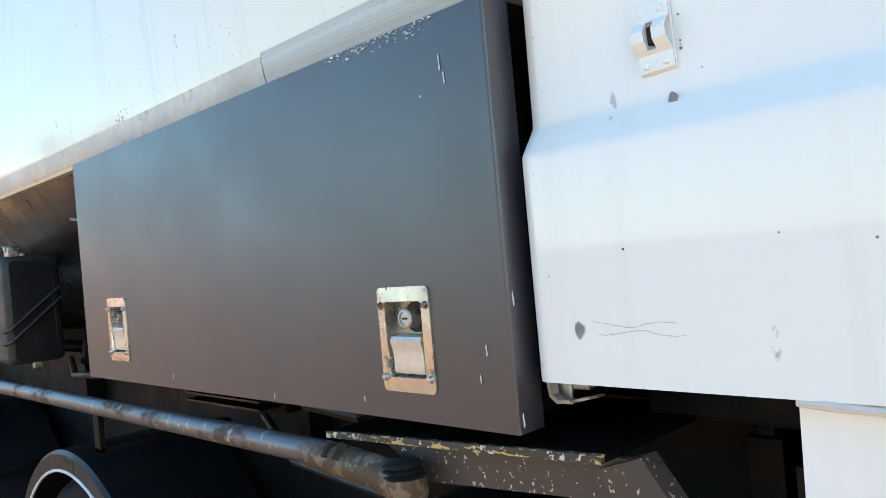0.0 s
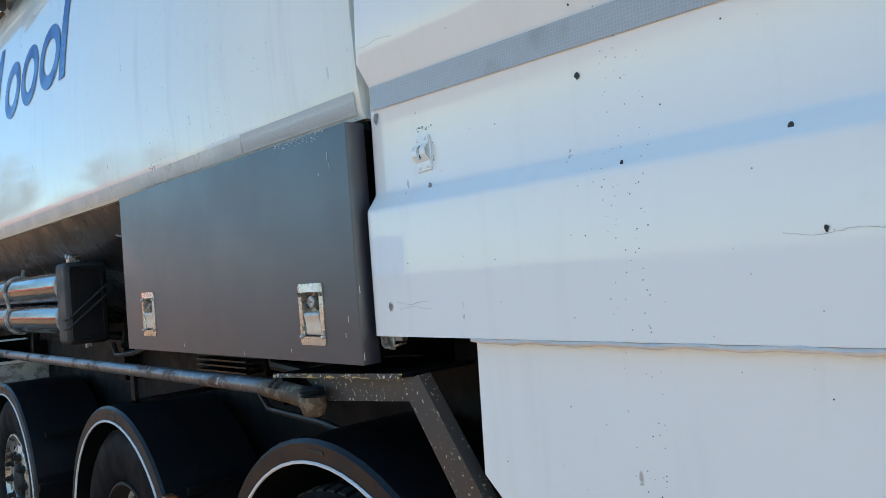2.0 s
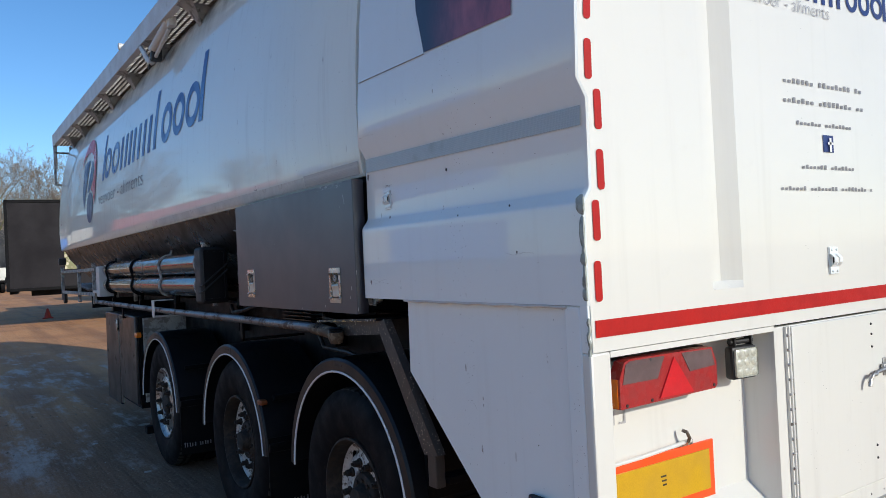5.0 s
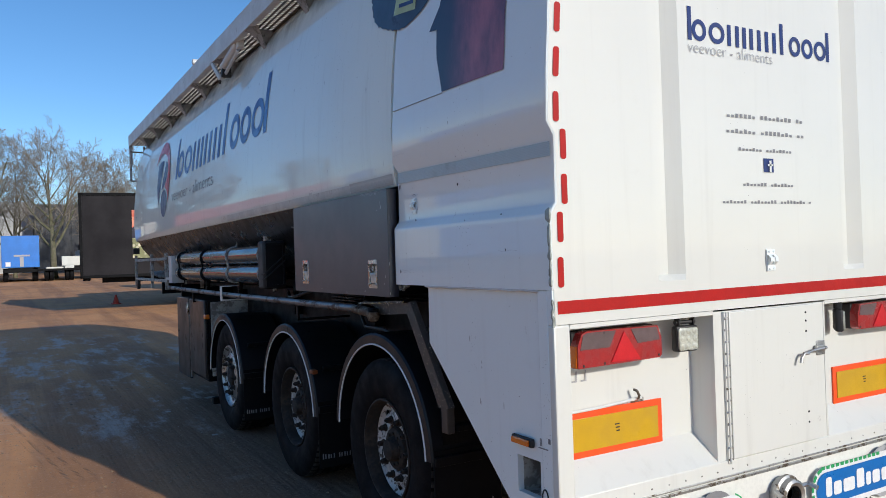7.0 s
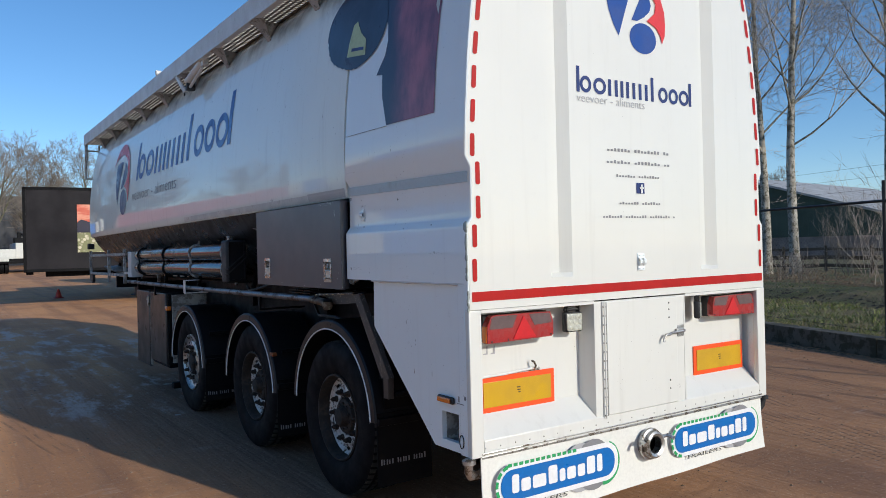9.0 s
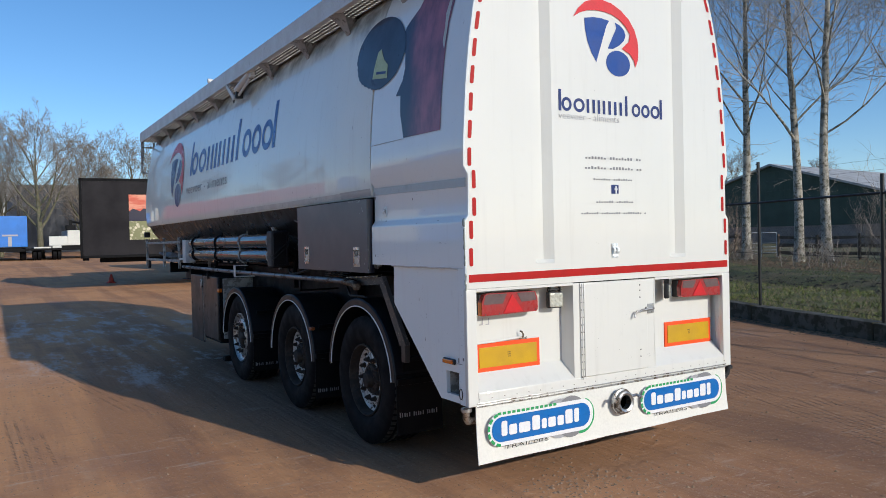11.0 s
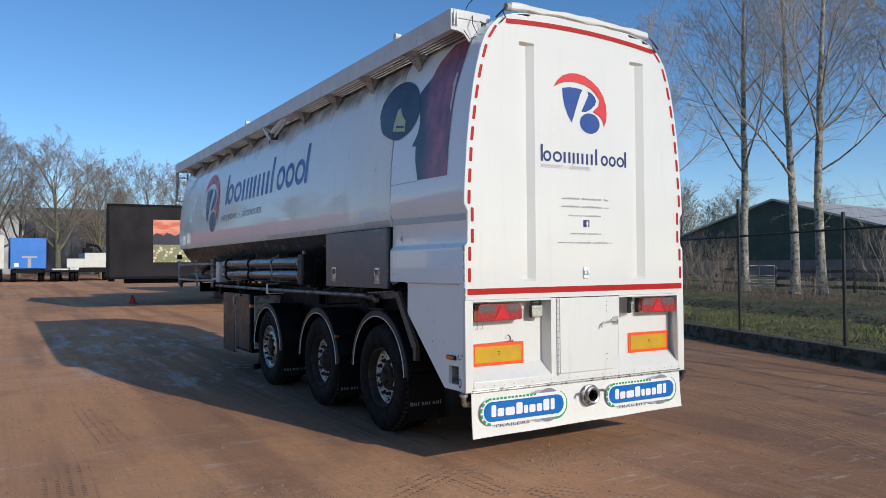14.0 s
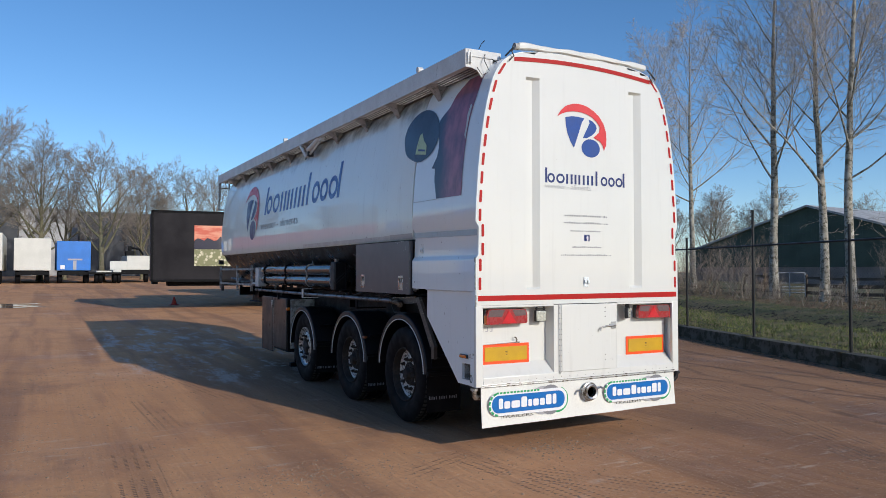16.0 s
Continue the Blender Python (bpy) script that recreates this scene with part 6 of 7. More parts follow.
flank_decal("tag_bar", [[(1.15, 2.965), (1.32, 2.990), (1.32, 3.012), (1.15, 2.985)]], M["navy"], 0.009)
# edge of a film patch
bm = bmesh.new()
tube(bm, [(-lerp_table(REAR, 2.412) - 0.002, y, 2.412 + 0.01 * y) for y in (0.80, 1.0, 1.33)], 0.0016, 5)
part("film_edge", bm, M["gusset"], trailer)

# ---- the yard: one sheet of packed dirt that rises slightly away from the trailer ----
def rise(y):
    return 0.0156 * (math.sqrt((max(y, -40) - 10) ** 2 + 36) + (max(y, -40) - 10)) / 2 - 0.0156 * 0.85 if y < 90 else 1.25


def lumps(x, y):
    return 0.012 * noise.noise((x * 0.35, y * 0.35, 0.3)) + 0.005 * noise.noise((x * 1.9, y * 1.9, 4.1))


def steps_of(*spans):
    out = []
    for a, b, n in spans:
        out += [a + (b - a) * k / n for k in range(n)]
    return out + [spans[-1][1]]


gx = steps_of((-900, -60, 8), (-60, -14, 16), (-14, 14, 100), (14, 60, 16), (60, 900, 8))
gy = steps_of((-900, -40, 8), (-40, -10, 12), (-10, 26, 130), (26, 100, 24), (100, 1500, 8))
verts, faces = [], []
for y in gy:
    for x in gx:
        near = max(0.0, 1 - max(abs(x) / 14, abs(y - 8) / 18) ** 4)
        past = (x - 7.66) * 0.94 - (y - 2.18) * 0.343
        verts.append((x, y, rise(y) + lumps(x, y) * near - 0.004 - 0.7 * min(1.0, max(0.0, past - 0.4) / 1.2)))
nxg = len(gx)
for j in range(len(gy) - 1):
    for i in range(nxg - 1):
        a = j * nxg + i
        faces.append((a, a + 1, a + 1 + nxg, a + nxg))
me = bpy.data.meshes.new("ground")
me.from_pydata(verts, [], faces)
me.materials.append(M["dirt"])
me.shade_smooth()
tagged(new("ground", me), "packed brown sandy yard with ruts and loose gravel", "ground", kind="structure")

# puddle far off on the yard
rng = random.Random(61)
for px, py, wide, deep_p in ((-6.9, 28.6, 1.5, 0.50), (-5.6, 28.9, 0.9, 0.28), (-6.2, 27.5, 1.2, 0.30), (-4.9, 28.0, 0.5, 0.20), (-7.4, 26.6, 1.0, 0.26), (-5.3, 29.9, 0.8, 0.30)):
    bm = bmesh.new()
    ph = rng.random() * 6.28
    edge = [(px + wide * (1 + 0.25 * math.sin(3 * a + ph) + 0.15 * math.sin(7 * a)) * math.cos(a), py + deep_p * (1 + 0.4 * math.sin(4 * a + ph)) * math.sin(a)) for a in [2 * math.pi * k / 36 for k in range(36)]]
    bm.faces.new([bm.verts.new((x, y, rise(y) + 0.012)) for x, y in edge])
    tagged(part("puddle", bm, M["water"]), "shallow puddle on the dirt yard", "puddle", kind="structure")

# loose stones and crumbs of dirt
def scatter(name, count, spread, size, material, label, category, seed, flat=0.6):
    r = random.Random(seed)
    verts, faces = [], []
    for _ in range(count):
        x, y, z = spread(r)
        s = size[0] + (size[1] - size[0]) * r.random() ** 3
        base = len(verts)
        a0 = r.random() * 6.3
        for k in range(5):
            a = a0 + 2 * math.pi * k / 5
            q = s * r.uniform(0.7, 1.2)
            verts.append((x + q * math.cos(a), y + q * math.sin(a), z - 0.002))
        verts.append((x + s * r.uniform(-0.3, 0.3), y + s * r.uniform(-0.3, 0.3), z + s * flat * r.uniform(0.6, 1.3)))
        faces += [(base + k, base + (k + 1) % 5, base + 5) for k in range(5)]
    me = bpy.data.meshes.new(name)
    me.from_pydata(verts, [], faces)
    me.materials.append(material)
    return tagged(new(name, me), label, category, kind="stuff")


scatter("gravel", 9000, lambda r: (lambda x, y: (x, y, rise(y) + lumps(x, y) - 0.004))(r.uniform(-8, 7), r.uniform(-5, 9)), (0.004, 0.020), M["stone"], "loose pale gravel on the dirt", "gravel", 11)
scatter("gravel", 1300, lambda r: (lambda x, y: (x, y, rise(y) + lumps(x, y) - 0.004))(-2.85 + r.gauss(0, 0.42), 0.0 + r.gauss(0, 0.22)), (0.003, 0.014), M["stone"], "patch of coarse gravel on the dirt", "gravel", 12)
scatter("gravel", 700, lambda r: (lambda x, y: (x, y, rise(y) + lumps(x, y) - 0.004))(-0.4 + r.gauss(0, 0.35), -0.2 + r.gauss(0, 0.3)), (0.004, 0.020), M["stone"], "patch of coarse gravel behind the trailer", "gravel", 13)
scatter("mortar_crumbs", 26, lambda r: (lambda x, y: (x, y, rise(y) + lumps(x, y) - 0.004))(-1.1 + r.gauss(0, 0.45), 6.4 + r.gauss(0, 1.0)), (0.02, 0.13), M["pale_crumb"], "flat pale crumbs of dried mud beside the wheels", "dirt", 14, 0.10)

# ---- fence along the yard's edge ----
F0, FU, FN = Vector((7.66, 2.18, 0)), Vector((0.343, 0.94, 0)).normalized(), None
FN = Vector((FU.y, -FU.x, 0))
FA = math.degrees(math.atan2(FU.y, FU.x)) - 90


def along(s, n, z=0.0):
    p = F0 + FU * s + FN * n
    return Vector((p.x, p.y, rise(p.y) + z))


kerb = thing("concrete_kerb", "weathered mossy concrete fence base with leaves along it", "kerb", kind="structure")
bm = boxes(((-0.20, -1.515, -0.20), (0.08, 1.515, 0.27), 0.012))
slab = finish(bm, "concrete_plate", M["concrete"])
fence = thing("mesh_fence", "black steel chain-link fence with a top rail", "fence")
bm = bmesh.new()
tube(bm, [(0, 0, 0.0), (0, 0, 2.26)], 0.030, 10)
post_short = finish(bm, "post", M["post"])
bm = bmesh.new()
tube(bm, [(0, 0, 0.0), (0, 0, 2.74)], 0.030, 10)
for k in range(5):
    box(bm, (-0.06, -0.012, 2.32 + 0.09 * k), (0.02, 0.012, 2.345 + 0.09 * k))
post_tall = finish(bm, "post", M["post"])
for k in range(-1, 22):
    p = along(3.05 * k + 1.525, 0)
    o = new("concrete_plate", slab)
    o.parent = kerb
    o.matrix_world = pose(p.x, p.y, p.z + 0.004 * math.sin(k * 2.1), 0, 0, FA)
    q = along(3.05 * k, 0.0, 0.25)
    tall = k % 2 == 1
    o = new("post", post_tall if tall else post_short)
    o.parent = fence
    o.matrix_world = pose(*q)
    a, b = along(3.05 * k, 0.0, 2.22), along(3.05 * (k + 1), 0.0, 2.22)
    bm = bmesh.new()
    tube(bm, [a, b], 0.021, 8)
    part("top_rail", bm, M["post"], fence)
verts, faces = [], []
def wire(a, b, r=0.0006):
    way = (b - a).normalized()
    s = FN * r
    t = way.cross(FN).normalized() * r
    base = len(verts)
    for p in (a, b):
        for d in (s + t, -s + t, -s - t, s - t):
            verts.append(p + d)
    faces.extend([(base + i, base + (i + 1) % 4, base + 4 + (i + 1) % 4, base + 4 + i) for i in range(4)])
for k in range(-40, 620):
    s = 0.0707 * k
    wire(along(s, 0.012, 0.28), along(s + 1.9, 0.012, 2.2))
    wire(along(s, 0.006, 0.28), along(s - 1.9, 0.006, 2.2))
for z in (0.32, 1.2, 2.18):
    wire(along(-3, 0.01, z), along(45, 0.01, z), 0.003)
me = bpy.data.meshes.new("wire_mesh")
me.from_pydata(verts, [], faces)
me.materials.append(M["post"])
o = new("wire_mesh", me)
o.parent = fence
tagged(o, kind="stuff")
# strands between the tall posts
bm = bmesh.new()
for z in (2.36, 2.54, 2.70):
    tube(bm, [along(-3.05, -0.05, z), along(40, -0.05, z)], 0.002, 4)
part("wire_strand", bm, M["post"], fence)
scatter("leaf_litter", 6500, lambda r: (lambda p: (p.x, p.y, p.z))(along(r.uniform(-12, 30), -0.22 - abs(r.gauss(0, 0.22)))), (0.012, 0.04), M["leaf"], "dead leaves and crumbs along the kerb", "leaves", 21, 0.25)

# ---- grass bank behind the fence ----
def bank(n, s):
    h = lerp_table([(0.0, 0.20), (2.0, 0.21), (4.3, 0.15), (5.0, -0.12), (6.6, -0.28), (8.2, 0.08), (9.6, 0.10), (14.0, 0.0), (18.0, -0.06), (200.0, -0.2)], n)
    return h + (0.05 * noise.noise((s * 0.4, n * 0.5, 2.2)) + 0.05 * noise.noise((s * 1.3, n * 1.6, 5.2))) * min(1, n / 2)


def ground_at(x, y):
    q = Vector((x, y, 0)) - F0
    return rise(y) + bank(q.dot(FN), q.dot(FU))


verts, faces = [], []
ns = steps_of((0.07, 14, 70), (14, 40, 13), (40, 220, 9))
ss = steps_of((-120, -20, 14), (-20, 50, 190), (50, 240, 20))
for s in ss:
    for n in ns:
        p = along(s, n)
        verts.append((p.x, p.y, p.z + bank(n, s)))
for j in range(len(ss) - 1):
    for i in range(len(ns) - 1):
        a = j * len(ns) + i
        faces.append((a, a + 1, a + 1 + len(ns), a + len(ns)))
me = bpy.data.meshes.new("grass_bank")
me.from_pydata(verts, [], faces)
me.materials.append(M["grass"])
me.shade_smooth()
tagged(new("grass_bank", me), "winter grass bank with a shallow ditch behind the fence", "grass", kind="structure")
r = random.Random(31)
verts, faces = [], []
for _ in range(150000):
    s, n = r.uniform(-3, 42), 0.12 + 13 * r.random() ** 1.45
    clump = noise.noise((s * 1.1, n * 1.4, 7.0)) + 0.5 * noise.noise((s * 3.1, n * 3.3, 1.0))
    keep = 1.0 if n < 4.4 else 0.16 if n < 8.2 else 0.75 if n < 11.0 else 0.12
    if r.random() > keep or clump < -0.30 and r.random() < 0.8:
        continue
    p = along(s, n)
    z = p.z + bank(n, s) - 0.01
    h, w, a = r.uniform(0.03, 0.11) * (0.55 + 1.1 * max(0.0, clump + 0.35)) * (1.0 if n < 8.2 else 0.6), r.uniform(0.005, 0.014), r.random() * 6.3
    dx, dy, lx, ly = math.cos(a) * w, math.sin(a) * w, r.gauss(0, 0.06), r.gauss(0, 0.06)
    b = len(verts)
    verts += [(p.x - dx, p.y - dy, z), (p.x + dx, p.y + dy, z), (p.x + lx, p.y + ly, z + h)]
    faces.append((b, b + 1, b + 2))
me = bpy.data.meshes.new("grass")
me.from_pydata(verts, [], faces)
me.materials.append(M["blade"])
tagged(new("grass", me), "rough green winter grass on the bank", "grass", kind="stuff")
bank_spot = lambda s, n: along(s, n) + Vector((0, 0, bank(n, s)))
# dark flakes along the ditch put its shadow into colour
scatter("leaf_litter", 9000, lambda r: tuple(bank_spot(r.uniform(-8, 42), 6.4 + r.gauss(0, 0.9))), (0.02, 0.10), M["ditch_shade"], "dark pieces in the ditch that stand for its shadow", "leaves", 22, 0.5)
scatter("leaf_litter", 4000, lambda r: tuple(bank_spot(r.uniform(-8, 42), 0.2 + 11 * r.random())), (0.015, 0.05), M["leaf"], "dead leaves scattered over the grass bank", "leaves", 23, 0.5)
scatter("leaf_litter", 14000, lambda r: tuple(bank_spot(r.uniform(-4, 50), 14.5 + abs(r.gauss(0, 5.0)) - 3.6)), (0.03, 0.13), M["leaf"], "brown dead leaves lying under the tall trees", "leaves", 24, 0.5)

# ---- bare winter trees ----
def grow(seed, height, radius, clear, limbs, out, reach, lift, counts, lean=0.0, thin=0.004, stout=0.45, sprouts=0, dome=0.75, fork=1.0):
    """Tapered trunk and branches: two meshes as lists, trunk first. clear: share of the height below the first limb; out: how far limbs lean from the upright, in degrees; fork: where the leader ends."""
    r = random.Random(seed)
    mesh = {"trunk": ([], []), "crown": ([], [])}

    def stem(which, pts, rads, n, tip=False):
        V, F = mesh[which]
        base = len(V)
        side = None
        last = len(pts) - 1
        for i, p in enumerate(pts):
            if tip and i == last:
                V.append(p)
                continue
            way = (pts[min(i + 1, last)] - pts[max(i - 1, 0)]).normalized()
            if side is None:
                side = way.orthogonal().normalized()
            side = (side - way * side.dot(way)).normalized()
            up = way.cross(side)
            for k in range(n):
                a = 2 * math.pi * k / n
                V.append(p + (side * math.cos(a) + up * math.sin(a)) * rads[i])
        for i in range(last):
            a, b = base + i * n, base + (i + 1) * n
            for k in range(n):
                if tip and i == last - 1:
                    F.append((a + k, a + (k + 1) % n, b))
                else:
                    F.append((a + k, a + (k + 1) % n, b + (k + 1) % n, b + k))

    def branch(p, way, length, rad, level):
        segs = (6, 4, 3, 1)[level]
        bend, up = (0.07, 0.10, 0.13, 0.16)[level], (lift, lift * 0.6, lift * 0.3, 0.0)[level]
        pts = [p]
        for _ in range(segs):
            way = (way + Vector((r.gauss(0, bend), r.gauss(0, bend), r.gauss(0, bend) + up))).normalized()
            pts.append(pts[-1] + way * (length / segs))
        rads = [max(rad * (1 - 0.86 * i / segs), thin) for i in range(segs + 1)]
        stem("trunk" if level == 0 else "crown", pts, rads, (6, 4, 3, 3)[level], level == 3)
        if level == 3:
            return
        for k in range(counts[level]):
            f = (0.30 if level == 0 else 0.16) + (0.70 if level == 0 else 0.84) * (k + r.random()) / counts[level]
            i = min(int(f * segs), segs - 1)
            q = pts[i].lerp(pts[i + 1], f * segs - i)
            d = (pts[i + 1] - pts[i]).normalized()
            off = d.orthogonal()
            off.rotate(Matrix.Rotation(k * 2.4 + r.gauss(0, 0.5), 3, d))
            w = (d + off * r.uniform(0.42, 0.85)).normalized()
            branch(q, w, length * r.uniform(0.40, 0.62) * (1.25 - 0.7 * f), max(rad * (1 - 0.8 * f) * r.uniform(0.45, 0.65), thin), level + 1)

    n = 16
    trunk = [Vector((0, 0, -0.2))]
    way = Vector((lean, lean * 0.4, 1)).normalized()
    for k in range(n):
        way = (way + Vector((r.gauss(0, 0.028), r.gauss(0, 0.028), 0.08))).normalized()
        trunk.append(trunk[-1] + way * (height * fork / n))
    rads = [max(radius * (1.3 if i == 0 else 1.0) * (1 - 0.94 * (i / n) ** 1.1), 0.012) for i in range(n + 1)]
    stem("trunk", trunk, rads, 12)
    for k in range(limbs):
        g = (k + r.random() * 0.8) / limbs
        f = clear + (0.99 - clear) * g
        i = min(int(f * n), n - 1)
        q = trunk[i].lerp(trunk[i + 1], f * n - i)
        a = k * 2.4 + r.gauss(0, 0.35)
        lean_out = radians(out * (1.15 - 0.6 * g) * r.uniform(0.8, 1.15))
        w = Vector((math.cos(a) * math.sin(lean_out), math.sin(a) * math.sin(lean_out), math.cos(lean_out)))
        long = height * reach * (1.1 - dome * g) * r.uniform(0.72, 1.12)
        branch(q, w, long, max(rads[i] * r.uniform(0.75, 1.1) * stout, 0.018), 0 if long > height * 0.13 else 1)
    for k in range(sprouts):
        f = r.uniform(0.16, 0.60)
        i = min(int(f * n), n - 1)
        a = r.uniform(0, 6.283)
        branch(trunk[i].lerp(trunk[i + 1], f * n - i), Vector((math.cos(a), math.sin(a), r.uniform(-0.3, 0.8))).normalized(), r.uniform(0.5, 1.5), 0.010, 2)
    return mesh


def tree_meshes(bark, twig, **kw):
    made = grow(**kw)
    out = []
    for which, mat in (("trunk", bark), ("crown", twig)):
        me = bpy.data.meshes.new(which)
        me.from_pydata(made[which][0], [], made[which][1])
        me.materials.append(mat)
        me.shade_smooth()
        out.append(me)
    return out


def plant(meshes, x, y, z, turn, size, label, group, name="tree"):
    ob = thing(name, label, "tree", (x, y, z), group)
    ob.rotation_euler = (0, 0, radians(turn))
    ob.scale = (size, size, size)
    for part_name, me in zip(("trunk", "crown"), meshes):
        o = new(part_name, me)
        o.parent = ob
    return ob


broad = [tree_meshes(M["bark"], M["twig"], seed=sd, height=h, radius=0.30, clear=0.24, limbs=17, out=52, reach=0.46, lift=0.09, counts=(9, 7, 7), thin=0.0098, stout=0.62, dome=0.42, fork=0.80) for sd, h in ((3, 12.5), (8, 12.5))]
slender = tree_meshes(M["bark"], M["twig"], seed=21, height=11.0, radius=0.16, clear=0.14, limbs=14, out=44, reach=0.50, lift=0.12, counts=(9, 7, 7), thin=0.0098, stout=0.85, dome=0.45, fork=0.76)
poplar = [tree_meshes(M["bark_pale"], M["twig_pale"], seed=sd, height=21.0, radius=0.25, clear=0.30, limbs=21, out=48, reach=0.33, lift=0.10, counts=(9, 7, 5), lean=ln, thin=0.0075, stout=0.36, dome=0.62, sprouts=22) for sd, ln in ((17, 0.0), (29, 0.03), (44, -0.02))]
broad_label, poplar_label = "bare broad-crowned winter tree behind the parked trailers", "tall bare pale-barked tree behind the fence"
for mesh, x, y, turn, size in ((broad[0], -4.5, 66.0, 0, 0.93), (broad[1], 0.08, 63.0, 40, 0.88), (slender, -2.5, 70.0, 10, 1.02), (slender, 3.9, 69.0, 130, 0.98), (broad[0], 8.4, 72.0, 250, 0.84), (slender, 5.6, 71.0, 210, 0.96), (broad[1], 12.0, 75.0, 20, 0.82),
                               (broad[1], -9.6, 67.0, 300, 1.08), (broad[0], -14.0, 70.0, 75, 1.1)):
    plant(mesh, x, y, rise(y), turn, size, broad_label, "winter trees")
CAM = Vector((-4.91, -6.07, 0))
for az, dist, k, turn, size in ((46.9, 62, 2, 10, 0.95), (52.2, 46.3, 1, 95, 1.0), (55.3, 44.5, 0, 170, 0.97), (56.95, 43.2, 2, 260, 1.0), (43.6, 68, 1, 130, 0.95), (62.6, 46, 0, 310, 1.05), (66.6, 46, 1, 20, 1.0)):
    x, y = CAM.x + dist * math.sin(radians(az)), CAM.y + dist * math.cos(radians(az))
    plant(poplar[k], x, y, ground_at(x, y), turn, size, poplar_label, "trees behind the fence")
for mesh, x, y, turn, size in ((slender, 62, 74, 20, 0.95), (broad[0], 66, 84, 100, 0.9), (slender, 54, 80, 10, 0.9), (broad[1], 92, 70, 200, 0.95), (slender, 104, 62, 140, 1.05), (slender, 67.5, 65.5, 60, 0.95), (slender, 71.5, 62.0, 260, 1.0), (slender, 78.5, 69.0, 330, 1.0), (slender, 90.0, 72.0, 75, 0.9)):
    plant(mesh, x, y, rise(y) + 0.3, turn, size, "distant bare tree beyond the green shed", "distant trees")
# belt of bare trees along the far side of the yard, mirrored in the tank
r = random.Random(51)
for k in range(5, 11):
    plant((broad[0], slender)[k % 2], -58.0 + 5.2 * k + r.uniform(-2, 2), 62 + 2.6 * k + r.uniform(-2, 2), rise(70.0), r.uniform(0, 360), r.uniform(0.85, 1.15), "bare winter tree behind the trailers across the yard", "trees across the yard")

# brown bare shrubs along the ditch
def shrub_mesh(seed, stems, height, spread):
    r = random.Random(seed)
    verts, faces = [], []

    def rod(p, way, length, rad, segs, bend):
        pts = [p]
        for _ in range(segs):
            way = (way + Vector((r.gauss(0, bend), r.gauss(0, bend), r.gauss(0.02, bend * 0.5)))).normalized()
            pts.append(pts[-1] + way * (length / segs))
        b = len(verts)
        for i, q in enumerate(pts):
            rr = rad * (1 - 0.75 * i / segs)
            for k in range(3):
                verts.append(q + Vector((math.cos(k * 2.094) * rr, math.sin(k * 2.094) * rr, 0)))
        for i in range(segs):
            for k in range(3):
                faces.append((b + i * 3 + k, b + i * 3 + (k + 1) % 3, b + i * 3 + 3 + (k + 1) % 3, b + i * 3 + 3 + k))
        return pts

    def side(pts, length, rad, level):
        for _ in range((8, 4)[level]):
            i = r.randint(1, len(pts) - 2) if len(pts) > 2 else 0
            d = (pts[i + 1] - pts[i]).normalized()
            q = pts[i].lerp(pts[i + 1], r.random())
            w = (d + Vector((r.gauss(0, 0.75), r.gauss(0, 0.75), r.gauss(0.15, 0.4)))).normalized()
            more = rod(q, w, length * r.uniform(0.22, 0.5), rad, 3, 0.2)
            if level == 0:
                side(more, length * 0.55, rad * 0.7, 1)

    for _ in range(stems):
        p = Vector((r.gauss(0, spread), r.gauss(0, spread), -0.05))
        way = Vector((r.gauss(0, 0.26), r.gauss(0, 0.26), 1)).normalized()
        h = height * r.uniform(0.45, 1.1)
        side(rod(p, way, h, r.uniform(0.010, 0.020), 5, 0.10), h, 0.008, 0)
    me = bpy.data.meshes.new("shrub")
    me.from_pydata(verts, [], faces)
    me.materials.append(M["shrub"])
    return me


tall = [shrub_mesh(s, 12, 3.0, 0.45) for s in (1, 2, 3)]
low = [shrub_mesh(s, 14, 1.15, 0.5) for s in (4, 5)]
r = random.Random(77)
for k in range(64):
    s, n = -4 + 0.95 * k + r.uniform(-0.6, 0.6), r.uniform(12.2, 18.5)
    p = along(s, n)
    az = math.degrees(math.atan2(p.x - CAM.x, p.y - CAM.y))
    clear = 51.3 < az < 58.6
    if 52.4 < az < 54.6 or clear and k % 3 == 0:
        continue
    o = new("shrub", low[k % 2] if clear or k % 4 == 0 else tall[k % 3])
    o.matrix_world = pose(p.x, p.y, p.z + bank(n, s), 0, 0, r.uniform(0, 360)) @ Matrix.Diagonal((1.0, 1.0, r.uniform(0.75, 1.2), 1))
    tagged(o, "bare brown shrub on the grass bank", "shrub", "shrubs", "")

# ---- black box trailer standing across the yard ----
def road_wheel(parent, x, y, z, r=0.5, w=0.32, axis="x"):
    bm = bmesh.new()
    lathe(bm, [(-w / 2, r * 0.55), (-w / 2 - 0.01, r * 0.8), (-w / 2 + 0.02, r), (w / 2 - 0.02, r), (w / 2 + 0.01, r * 0.8), (w / 2, r * 0.55), (w / 2 - 0.08, r * 0.5), (w / 2 - 0.08, 0.0)], (x, y, z), axis, 24)
    return part("wheel", bm, M["tyre"], parent)


